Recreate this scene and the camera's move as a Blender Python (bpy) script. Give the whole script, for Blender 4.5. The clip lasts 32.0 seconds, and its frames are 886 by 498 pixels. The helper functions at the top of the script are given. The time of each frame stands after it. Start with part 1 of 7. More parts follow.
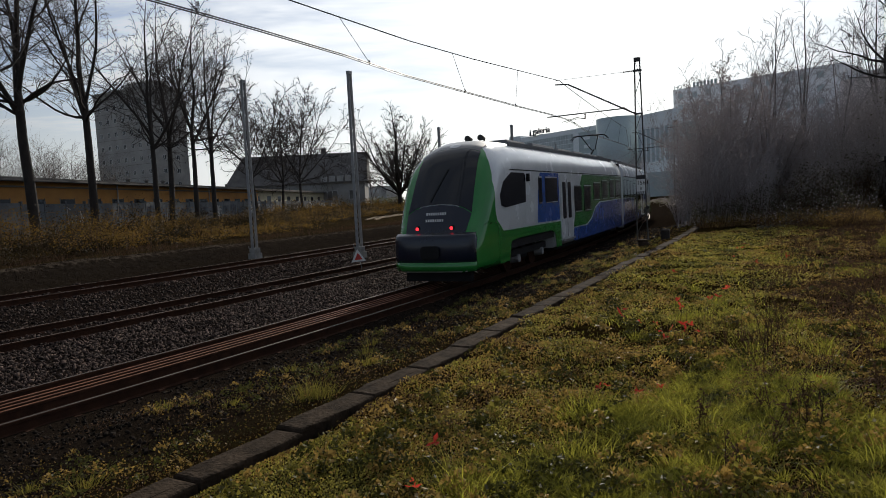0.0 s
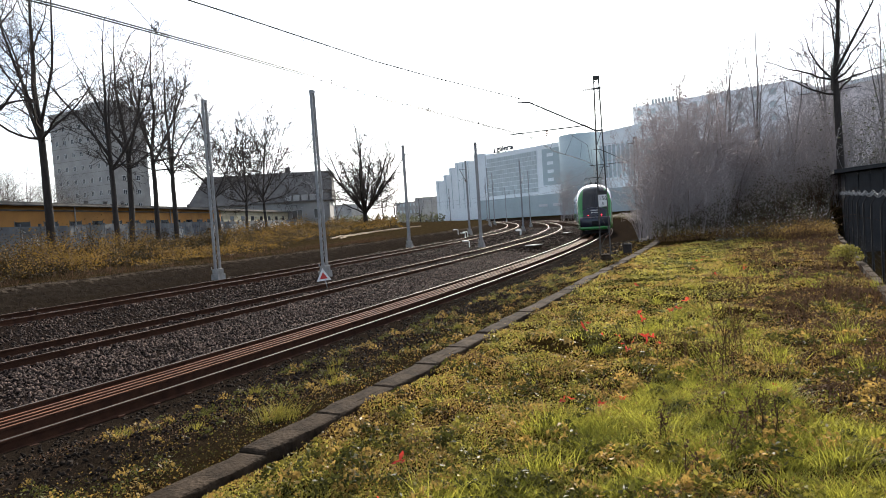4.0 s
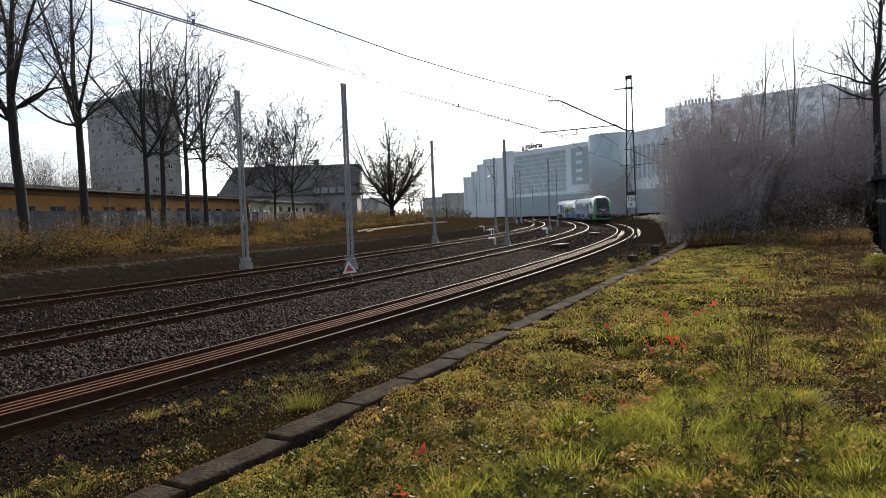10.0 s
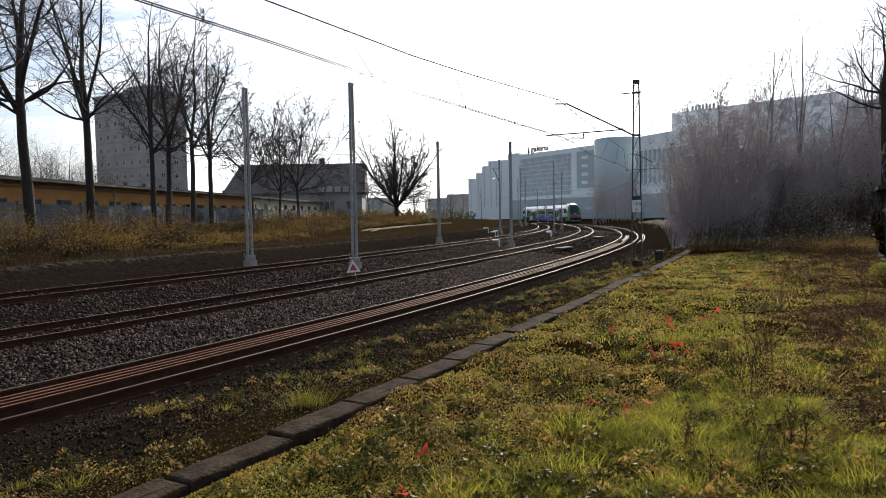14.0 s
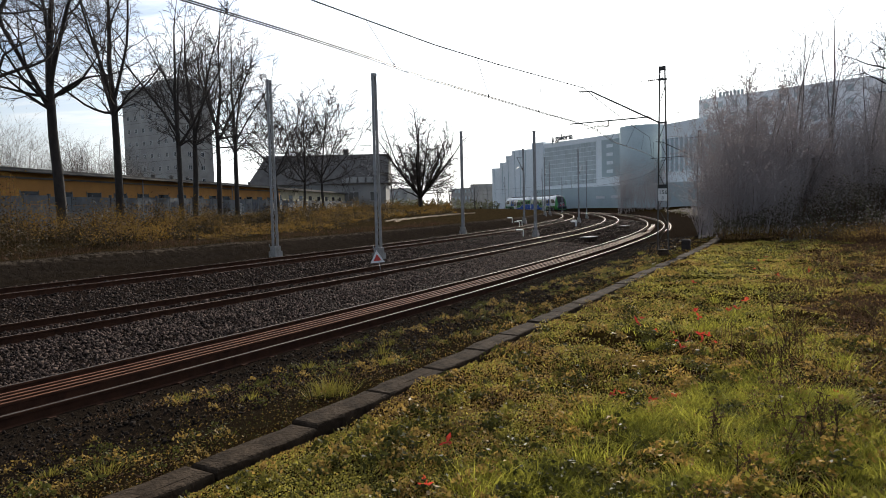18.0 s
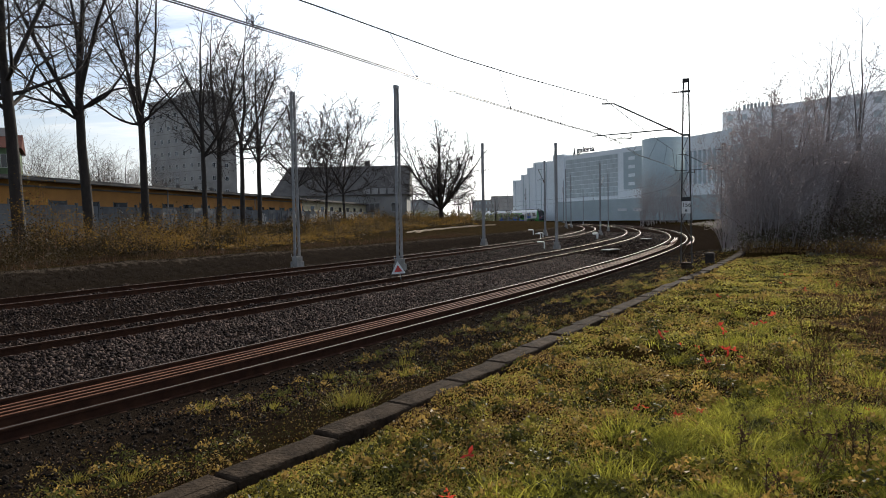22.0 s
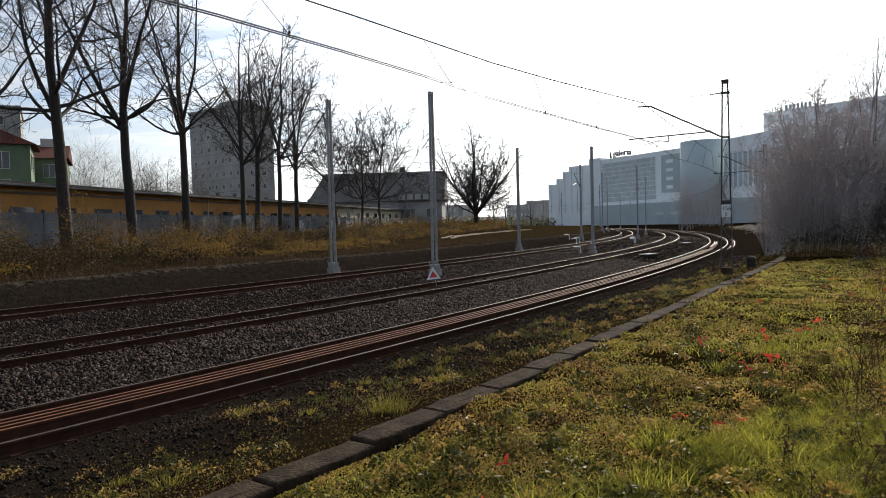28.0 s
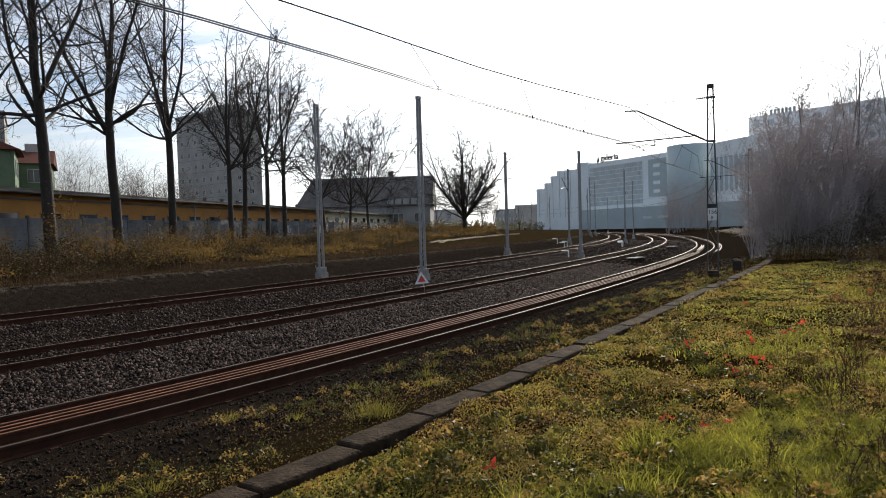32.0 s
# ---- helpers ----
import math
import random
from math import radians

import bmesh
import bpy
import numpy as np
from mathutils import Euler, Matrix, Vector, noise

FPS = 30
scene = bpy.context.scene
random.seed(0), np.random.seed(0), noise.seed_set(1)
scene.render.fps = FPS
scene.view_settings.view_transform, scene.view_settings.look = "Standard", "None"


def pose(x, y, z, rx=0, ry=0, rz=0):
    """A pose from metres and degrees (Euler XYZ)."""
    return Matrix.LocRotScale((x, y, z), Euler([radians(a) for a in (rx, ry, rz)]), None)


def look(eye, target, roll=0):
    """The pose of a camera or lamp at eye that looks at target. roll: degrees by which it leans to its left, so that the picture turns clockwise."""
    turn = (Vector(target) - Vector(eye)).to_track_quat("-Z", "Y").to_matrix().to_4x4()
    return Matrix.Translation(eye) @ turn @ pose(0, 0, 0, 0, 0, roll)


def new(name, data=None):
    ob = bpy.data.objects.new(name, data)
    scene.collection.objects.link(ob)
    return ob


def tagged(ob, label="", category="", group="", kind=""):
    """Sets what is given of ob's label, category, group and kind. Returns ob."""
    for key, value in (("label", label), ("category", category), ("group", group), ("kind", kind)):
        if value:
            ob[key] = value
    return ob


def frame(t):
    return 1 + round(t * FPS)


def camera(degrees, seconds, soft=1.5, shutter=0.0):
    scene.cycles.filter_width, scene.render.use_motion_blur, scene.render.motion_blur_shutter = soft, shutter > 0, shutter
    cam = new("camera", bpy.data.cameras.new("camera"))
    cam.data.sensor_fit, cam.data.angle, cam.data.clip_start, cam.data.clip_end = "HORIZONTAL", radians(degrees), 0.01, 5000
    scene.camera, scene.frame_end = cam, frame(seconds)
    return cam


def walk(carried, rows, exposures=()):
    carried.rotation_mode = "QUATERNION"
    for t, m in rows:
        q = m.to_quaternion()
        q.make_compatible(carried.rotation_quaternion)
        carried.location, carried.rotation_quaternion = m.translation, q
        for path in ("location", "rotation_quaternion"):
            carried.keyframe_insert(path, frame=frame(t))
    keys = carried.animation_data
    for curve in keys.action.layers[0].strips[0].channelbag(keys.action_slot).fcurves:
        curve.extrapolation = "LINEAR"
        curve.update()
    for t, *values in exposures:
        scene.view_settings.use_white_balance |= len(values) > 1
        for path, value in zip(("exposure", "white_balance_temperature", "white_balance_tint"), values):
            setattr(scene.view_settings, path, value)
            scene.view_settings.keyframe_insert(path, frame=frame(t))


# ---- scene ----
# ------------------------------------------------------------------ camera
cam = camera(66.3, 32.0, 0.9)
# seconds, eye x y z, yaw to the left, pitch, lean
PATH = [
    (0, 0.031, 0.054, 2.385, -3.35, -4.09, -3.04),
    (0.5, 0.039, 0.045, 2.385, -6.11, -3.94, -3.17),
    (1, 0.040, -0.003, 2.389, -7.07, -3.33, -2.83),
    (1.5, 0.052, 0.004, 2.384, -7.13, -3.42, -3.05),
    (2, 0.048, 0.007, 2.385, -7.15, -3.35, -3.00),
    (2.5, 0.053, -0.020, 2.389, -7.42, -2.56, -3.38),
    (3, 0.057, -0.012, 2.389, -6.55, -2.72, -3.47),
    (3.5, 0.056, 0.011, 2.385, -6.22, -2.80, -3.86),
    (5.5, 0.056, 0.003, 2.390, -7.19, -2.74, -2.87),
    (6, 0.047, -0.040, 2.393, -7.44, -3.20, -2.33),
    (6.5, 0.040, -0.058, 2.394, -6.97, -3.19, -2.11),
    (7, 0.037, -0.046, 2.380, -6.32, -3.49, -2.01),
    (7.5, 0.033, -0.055, 2.386, -5.93, -3.46, -1.81),
    (8, 0.037, -0.050, 2.385, -5.42, -3.37, -2.15),
    (8.5, 0.031, -0.033, 2.381, -4.58, -3.34, -2.05),
    (9, 0.034, -0.038, 2.384, -4.18, -3.41, -1.87),
    (9.5, 0.036, -0.031, 2.381, -4.56, -3.31, -2.02),
    (10, 0.035, -0.035, 2.383, -4.12, -3.02, -2.14),
    (10.5, 0.033, -0.043, 2.379, -3.82, -3.18, -1.76),
    (11, 0.032, -0.038, 2.384, -3.63, -3.24, -1.69),
    (11.5, 0.037, -0.041, 2.383, -3.67, -3.61, -1.88),
    (12, 0.040, -0.041, 2.389, -4.06, -3.40, -1.87),
    (12.5, 0.035, -0.039, 2.385, -4.09, -3.34, -1.81),
    (13, 0.035, -0.043, 2.385, -3.94, -2.91, -1.70),
    (13.5, 0.019, -0.039, 2.384, -3.90, -2.62, -1.32),
    (14, 0.016, -0.034, 2.379, -3.81, -2.92, -1.05),
    (14.5, 0.019, -0.018, 2.381, -3.69, -3.54, -1.33),
    (16.5, 0.036, -0.034, 2.384, -3.06, -3.09, -2.65),
    (17, 0.036, -0.027, 2.380, -2.97, -3.47, -1.84),
    (17.5, 0.034, -0.011, 2.374, -2.16, -3.63, -1.71),
    (18, 0.030, -0.012, 2.377, -1.76, -3.71, -1.43),
    (18.5, 0.028, 0.021, 2.366, -1.10, -3.77, -1.54),
    (19, 0.029, 0.018, 2.373, -0.37, -3.19, -1.29),
    (19.5, 0.027, -0.014, 2.378, -0.17, -2.79, -1.16),
    (20, 0.023, -0.010, 2.379, -0.11, -2.67, -1.09),
    (20.5, 0.022, -0.010, 2.378, 0.04, -2.54, -1.27),
    (21, 0.023, -0.021, 2.380, -0.34, -2.40, -1.46),
    (21.5, 0.018, 0.001, 2.375, -0.58, -2.47, -1.42),
    (22, 0.007, -0.002, 2.374, -0.07, -2.70, -1.09),
    (22.5, 0.004, 0.007, 2.376, -0.19, -2.97, -0.81),
    (23, 0.000, 0.000, 2.380, 0.00, -3.10, -0.90),
    (23.5, 0.008, 0.010, 2.375, 0.38, -3.15, -0.88),
    (24, 0.007, 0.017, 2.374, 0.45, -3.07, -0.84),
    (24.5, 0.019, 0.066, 2.367, 1.75, -2.96, -1.06),
    (26.5, 0.025, 0.007, 2.380, 2.56, -2.57, -1.44),
    (27, 0.018, 0.037, 2.370, 2.64, -2.35, -1.58),
    (27.5, 0.020, 0.024, 2.376, 2.98, -2.25, -1.47),
    (28, 0.014, -0.002, 2.385, 2.90, -2.19, -1.50),
    (28.5, 0.014, 0.012, 2.378, 2.43, -2.12, -1.38),
    (29, 0.018, 0.009, 2.377, 2.21, -2.14, -1.51),
    (29.5, 0.016, 0.005, 2.376, 2.12, -2.27, -1.27),
    (30, 0.018, 0.001, 2.383, 2.06, -2.38, -1.37),
    (30.5, 0.021, 0.015, 2.372, 1.99, -2.45, -1.47),
    (31, 0.017, 0.009, 2.375, 2.02, -2.26, -1.43),
    (31.5, 0.024, -0.008, 2.378, 1.86, -1.95, -1.69),
    (32, 0.031, 0.004, 2.375, 1.93, -1.83, -1.69),
]


def sight(yaw, pitch, lean, eye):
    """The pose of the carried camera from yaw, pitch and lean in degrees."""
    a, b = radians(yaw), radians(pitch)
    ahead = Vector((-math.sin(a) * math.cos(b), math.cos(a) * math.cos(b), math.sin(b)))
    return look(eye, Vector(eye) + 5 * ahead, lean)


EXPOSURES = [(0.0, -0.65), (0.5, -0.35), (1.0, 0.02), (1.5, 0.92), (2.0, 1.1), (3.5, 0.95), (6.0, 0.55), (9.0, 0.36), (13.0, 0.22), (19.0, 0.08), (23.0, 0.05), (32.0, 0.13)]
walk(cam, [(t, sight(yaw, pitch, lean, (x, y, z))) for t, x, y, z, yaw, pitch, lean in PATH], EXPOSURES)

# ------------------------------------------------------------------ sun and sky
SUN_AZ, SUN_EL = radians(17), radians(25)
SUN_WAY = Vector((math.sin(SUN_AZ) * math.cos(SUN_EL), math.cos(SUN_AZ) * math.cos(SUN_EL), math.sin(SUN_EL)))
sun = new("sun", bpy.data.lights.new("sun", "SUN"))
sun.data.energy, sun.data.angle, sun.data.color = 4.8, radians(0.6), (1.0, 0.92, 0.80)
sun.matrix_world = look((0, 0, 60), Vector((0, 0, 60)) - SUN_WAY)


def make_world():
    world = bpy.data.worlds.new("sky")
    world.use_nodes = True
    scene.world = world
    nt = world.node_tree
    nt.nodes.clear()
    out, bg = nt.nodes.new("ShaderNodeOutputWorld"), nt.nodes.new("ShaderNodeBackground")
    sky = nt.nodes.new("ShaderNodeTexSky")
    sky.sky_type, sky.sun_disc = "NISHITA", False
    sky.sun_elevation, sky.sun_rotation = SUN_EL, SUN_AZ
    sky.air_density, sky.dust_density, sky.ozone_density = 1.0, 1.2, 1.5
    geo = nt.nodes.new("ShaderNodeTexCoord")
    # flat thin cloud layer: the direction is laid on a plane overhead
    sep = nt.nodes.new("ShaderNodeSeparateXYZ")
    nt.links.new(geo.outputs["Generated"], sep.inputs[0])
    up = nt.nodes.new("ShaderNodeMath")
    up.operation, up.inputs[1].default_value = "ADD", 0.13
    nt.links.new(sep.outputs["Z"], up.inputs[0])
    flat = nt.nodes.new("ShaderNodeVectorMath")
    flat.operation = "DIVIDE"
    nt.links.new(geo.outputs["Generated"], flat.inputs[0])
    comb = nt.nodes.new("ShaderNodeCombineXYZ")
    for k in range(3):
        nt.links.new(up.outputs[0], comb.inputs[k])
    nt.links.new(comb.outputs[0], flat.inputs[1])
    stretch = nt.nodes.new("ShaderNodeMapping")
    stretch.inputs["Rotation"].default_value = (0, 0, radians(35))
    stretch.inputs["Scale"].default_value = (1.0, 2.4, 0.0)
    nt.links.new(flat.outputs[0], stretch.inputs[0])
    noi = nt.nodes.new("ShaderNodeTexNoise")
    noi.inputs["Scale"].default_value, noi.inputs["Detail"].default_value, noi.inputs["Roughness"].default_value = 1.3, 9.0, 0.62
    noi.inputs["Distortion"].default_value = 0.35
    nt.links.new(stretch.outputs[0], noi.inputs["Vector"])
    ramp = nt.nodes.new("ShaderNodeValToRGB")
    ramp.color_ramp.elements[0].position, ramp.color_ramp.elements[0].color = 0.30, (0.12, 0.12, 0.12, 1)
    ramp.color_ramp.elements[1].position, ramp.color_ramp.elements[1].color = 0.68, (1, 1, 1, 1)
    nt.links.new(noi.outputs["Fac"], ramp.inputs[0])
    # clouds are lit through: brighter round the sun
    dot = nt.nodes.new("ShaderNodeVectorMath")
    dot.operation, dot.inputs[1].default_value = "DOT_PRODUCT", SUN_WAY
    nt.links.new(geo.outputs["Generated"], dot.inputs[0])
    glow = nt.nodes.new("ShaderNodeMapRange")
    glow.interpolation_type = "SMOOTHSTEP"
    for k, v in (("From Min", 0.55), ("From Max", 1.0), ("To Min", CLOUD_LOW), ("To Max", CLOUD_HIGH)):
        glow.inputs[k].default_value = v
    nt.links.new(dot.outputs["Value"], glow.inputs[0])
    cloud = nt.nodes.new("ShaderNodeVectorMath")
    cloud.operation, cloud.inputs[0].default_value = "SCALE", (0.97, 0.99, 1.0)
    nt.links.new(glow.outputs[0], cloud.inputs["Scale"])
    share = nt.nodes.new("ShaderNodeMapRange")
    for k, v in (("From Min", -0.1), ("From Max", 0.9), ("To Min", 0.55), ("To Max", 1.0)):
        share.inputs[k].default_value = v
    nt.links.new(dot.outputs["Value"], share.inputs[0])
    most = nt.nodes.new("ShaderNodeMath")
    most.operation, most.use_clamp = "MULTIPLY", True
    nt.links.new(ramp.outputs[0], most.inputs[0])
    nt.links.new(share.outputs[0], most.inputs[1])
    # towards the horizon the cloud layer closes
    low = nt.nodes.new("ShaderNodeMapRange")
    low.interpolation_type = "SMOOTHSTEP"
    for k, v in (("From Min", 0.02), ("From Max", 0.26), ("To Min", 0.85), ("To Max", 0.0)):
        low.inputs[k].default_value = v
    nt.links.new(sep.outputs["Z"], low.inputs[0])
    close = nt.nodes.new("ShaderNodeMath")
    close.operation = "MAXIMUM"
    nt.links.new(most.outputs[0], close.inputs[0])
    nt.links.new(low.outputs[0], close.inputs[1])
    mix = nt.nodes.new("ShaderNodeMix")
    mix.data_type = "RGBA"
    nt.links.new(close.outputs[0], mix.inputs["Factor"])
    tint = nt.nodes.new("ShaderNodeVectorMath")
    tint.operation, tint.inputs[1].default_value = "MULTIPLY", (1.6, 1.85, 2.2)
    nt.links.new(sky.outputs[0], tint.inputs[0])
    nt.links.new(tint.outputs[0], mix.inputs["A"])
    nt.links.new(cloud.outputs[0], mix.inputs["B"])
    nt.links.new(mix.outputs["Result"], bg.inputs["Color"])
    bg.inputs["Strength"].default_value = SKY
    nt.links.new(bg.outputs[0], out.inputs[0])


SKY, CLOUD_LOW, CLOUD_HIGH = 0.052, 14.0, 38.0
make_world()

# ------------------------------------------------------------------ materials


def surface(name, base, rough=0.7, metal=0.0, second=None, scale=6.0, fine=60.0, bump=0.15, spread=0.35, per_piece=0.0, coat=0.0, grain=None, through_light=0.0, spec=None):
    """A worn surface: two colours mixed by coarse stains, fine grain on top, relief, and some change from piece to piece."""
    m = bpy.data.materials.new(name)
    m.use_nodes = True
    nt = m.node_tree
    bsdf = nt.nodes["Principled BSDF"]
    second = second or tuple(c * (1 - spread) for c in base)
    co = nt.nodes.new("ShaderNodeTexCoord")
    vec = co.outputs["Object"]
    if grain:
        mp = nt.nodes.new("ShaderNodeMapping")
        mp.inputs["Scale"].default_value = grain
        nt.links.new(vec, mp.inputs[0])
        vec = mp.outputs[0]
    a, b = nt.nodes.new("ShaderNodeTexNoise"), nt.nodes.new("ShaderNodeTexNoise")
    a.inputs["Scale"].default_value, a.inputs["Detail"].default_value, a.inputs["Roughness"].default_value = scale, 6, 0.6
    b.inputs["Scale"].default_value, b.inputs["Detail"].default_value = fine, 4
    nt.links.new(vec, a.inputs["Vector"])
    nt.links.new(vec, b.inputs["Vector"])
    ramp = nt.nodes.new("ShaderNodeValToRGB")
    ramp.color_ramp.elements[0].position, ramp.color_ramp.elements[0].color = 0.33, (*second, 1)
    ramp.color_ramp.elements[1].position, ramp.color_ramp.elements[1].color = 0.62, (*base, 1)
    nt.links.new(a.outputs["Fac"], ramp.inputs[0])
    mul = nt.nodes.new("ShaderNodeMapRange")
    for k, v in (("From Min", 0.3), ("From Max", 0.7), ("To Min", 0.86), ("To Max", 1.12)):
        mul.inputs[k].default_value = v
    nt.links.new(b.outputs["Fac"], mul.inputs[0])
    value = mul.outputs[0]
    if per_piece:
        for node, socket in (("ShaderNodeObjectInfo", "Random"), ("ShaderNodeNewGeometry", "Random Per Island")):
            info, mr, mm = nt.nodes.new(node), nt.nodes.new("ShaderNodeMapRange"), nt.nodes.new("ShaderNodeMath")
            mr.inputs["To Min"].default_value, mr.inputs["To Max"].default_value = 1 - per_piece, 1 + per_piece
            nt.links.new(info.outputs[socket], mr.inputs[0])
            mm.operation = "MULTIPLY"
            nt.links.new(value, mm.inputs[0])
            nt.links.new(mr.outputs[0], mm.inputs[1])
            value = mm.outputs[0]
    sc = nt.nodes.new("ShaderNodeVectorMath")
    sc.operation = "SCALE"
    nt.links.new(ramp.outputs[0], sc.inputs[0])
    nt.links.new(value, sc.inputs["Scale"])
    nt.links.new(sc.outputs[0], bsdf.inputs["Base Color"])
    rr = nt.nodes.new("ShaderNodeMapRange")
    rr.inputs["To Min"].default_value, rr.inputs["To Max"].default_value = max(rough - 0.12, 0.03), min(rough + 0.12, 1)
    nt.links.new(a.outputs["Fac"], rr.inputs[0])
    nt.links.new(rr.outputs[0], bsdf.inputs["Roughness"])
    bsdf.inputs["Metallic"].default_value = metal
    bsdf.inputs["Coat Weight"].default_value = coat
    bsdf.inputs["Specular IOR Level"].default_value = spec if spec is not None else 0.12 if through_light else 0.5
    if bump:
        bp = nt.nodes.new("ShaderNodeBump")
        bp.inputs["Strength"].default_value, bp.inputs["Distance"].default_value = bump, 0.02
        nt.links.new(b.outputs["Fac"], bp.inputs["Height"])
        nt.links.new(bp.outputs[0], bsdf.inputs["Normal"])
    if through_light:
        tr, ms, out = nt.nodes.new("ShaderNodeBsdfTranslucent"), nt.nodes.new("ShaderNodeMixShader"), nt.nodes["Material Output"]
        ms.inputs[0].default_value = through_light
        nt.links.new(sc.outputs[0], tr.inputs[0])
        nt.links.new(bsdf.outputs[0], ms.inputs[1])
        nt.links.new(tr.outputs[0], ms.inputs[2])
        nt.links.new(ms.outputs[0], out.inputs[0])
    return m


def glowing(name, colour, strength):
    m = bpy.data.materials.new(name)
    m.use_nodes = True
    bsdf = m.node_tree.nodes["Principled BSDF"]
    bsdf.inputs["Base Color"].default_value = (*colour, 1)
    bsdf.inputs["Emission Color"].default_value = (*colour, 1)
    bsdf.inputs["Emission Strength"].default_value = strength
    return m


def dark_glass(name, tint, rough=0.06):
    m = bpy.data.materials.new(name)
    m.use_nodes = True
    bsdf = m.node_tree.nodes["Principled BSDF"]
    bsdf.inputs["Base Color"].default_value = (*tint, 1)
    bsdf.inputs["Roughness"].default_value = rough
    bsdf.inputs["IOR"].default_value = 1.52
    return m


STEEL = surface("rail_head_steel", (0.105, 0.085, 0.07), 0.66, 1.0, (0.07, 0.054, 0.044), 3, 90, 0.05)
WORN_STEEL = surface("dull_rail_head_steel", (0.13, 0.09, 0.066), 0.6, 0.85, (0.10, 0.06, 0.042), 2, 90, 0.08)
RUST = surface("rusty_rail_steel", (0.070, 0.033, 0.020), 0.8, 0.0, (0.04, 0.02, 0.014), 5, 120, 0.3, per_piece=0.12, spec=0.04)
OLD_RAIL = surface("weathered_spare_rail", (0.19, 0.080, 0.042), 0.7, 0.0, (0.09, 0.040, 0.026), 4, 90, 0.2, per_piece=0.2, spec=0.06)
SLEEPER = surface("oily_sleeper", (0.036, 0.027, 0.021), 0.95, 0, (0.016, 0.012, 0.01), 5, 60, 0.5, per_piece=0.25, grain=(1, 8, 1))
CONCRETE_SLEEPER = surface("concrete_sleeper", (0.17, 0.15, 0.13), 0.9, 0, (0.09, 0.078, 0.068), 4, 60, 0.3, per_piece=0.15)
STONE = surface("ballast_stone", (0.062, 0.043, 0.035), 0.85, 0, (0.021, 0.015, 0.0128), 3, 40, 0.3, per_piece=0.8, spec=0.08)
KERB = surface("weathered_concrete_slab", (0.058, 0.042, 0.029), 0.97, 0, (0.018, 0.013, 0.009), 4, 30, 1.0, per_piece=0.2, spec=0.03)
SOOTY = surface("sooty_stone", (0.034, 0.025, 0.019), 0.95, 0, (0.010, 0.0075, 0.006), 4, 30, 0.6, per_piece=0.6, spec=0.05)
CONCRETE = surface("pale_concrete", (0.32, 0.31, 0.29), 0.88, 0, (0.2, 0.19, 0.175), 4, 50, 0.3)
GALV = surface("galvanised_steel", (0.34, 0.34, 0.34), 0.6, 0.3, (0.23, 0.23, 0.23), 4, 60, 0.1)
DARK_STEEL = surface("dark_painted_steel", (0.07, 0.065, 0.06), 0.6, 0.4, (0.045, 0.04, 0.036), 5, 60, 0.15)
WIRE = surface("dark_copper_wire", (0.06, 0.055, 0.05), 0.5, 0.6, None, 5, 60, 0)
PORCELAIN = surface("brown_insulator", (0.14, 0.07, 0.05), 0.25, 0, None, 8, 60, 0)
BARK = surface("dark_bark", (0.042, 0.033, 0.027), 0.95, 0, (0.020, 0.016, 0.013), 6, 40, 0.8, grain=(1, 1, 0.35))
TWIG = surface("bare_twig", (0.06, 0.045, 0.037), 0.9, 0, (0.035, 0.026, 0.023), 4, 40, 0.2)
# Bark and twigs of grove and far brush: haze is put into the paler colour.
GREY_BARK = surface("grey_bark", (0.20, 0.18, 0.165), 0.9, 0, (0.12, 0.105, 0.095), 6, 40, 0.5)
HAZED_TWIG = surface("hazed_twig", (0.46, 0.42, 0.41), 0.85, 0, (0.36, 0.32, 0.31), 4, 40, 0, through_light=0.3)
REED = surface("dry_reed_stem", (0.34, 0.25, 0.15), 0.85, 0, (0.20, 0.135, 0.075), 2, 40, 0.1, per_piece=0.25)
GRASS = surface("green_grass_blade", (0.40, 0.375, 0.055), 0.5, 0, (0.11, 0.12, 0.02), 2.2, 12, 0, per_piece=0.55, through_light=0.68, spec=0.25)
DRY_GRASS = surface("dry_grass_blade", (0.33, 0.22, 0.06), 0.7, 0, (0.17, 0.12, 0.04), 0.7, 12, 0, per_piece=0.35, through_light=0.45)
HERB = surface("small_green_leaf", (0.125, 0.12, 0.028), 0.5, 0, (0.046, 0.050, 0.013), 0.8, 12, 0, per_piece=0.4, through_light=0.4, spec=0.1)
LIME = surface("light_green_leaf", (0.33, 0.285, 0.055), 0.5, 0, (0.15, 0.135, 0.03), 0.8, 12, 0, per_piece=0.4, through_light=0.5, spec=0.1)
YELLOW_HERB = surface("yellowing_leaf", (0.30, 0.19, 0.05), 0.5, 0, (0.15, 0.105, 0.032), 0.7, 12, 0, per_piece=0.4, through_light=0.45, spec=0.1)
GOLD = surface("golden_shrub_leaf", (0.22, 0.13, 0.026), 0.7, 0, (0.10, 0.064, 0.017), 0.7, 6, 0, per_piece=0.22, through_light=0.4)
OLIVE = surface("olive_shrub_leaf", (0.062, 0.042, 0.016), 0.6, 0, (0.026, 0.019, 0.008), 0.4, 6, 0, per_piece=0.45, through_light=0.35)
# Brown leaf paled to grey-mauve, so its colour stands in for haze.
HAZED_WITHERED = surface("hazed_withered_leaf", (0.46, 0.40, 0.39), 0.95, 0, (0.39, 0.335, 0.33), 0.5, 8, 0, per_piece=0.10, through_light=0.3, spec=0.0)
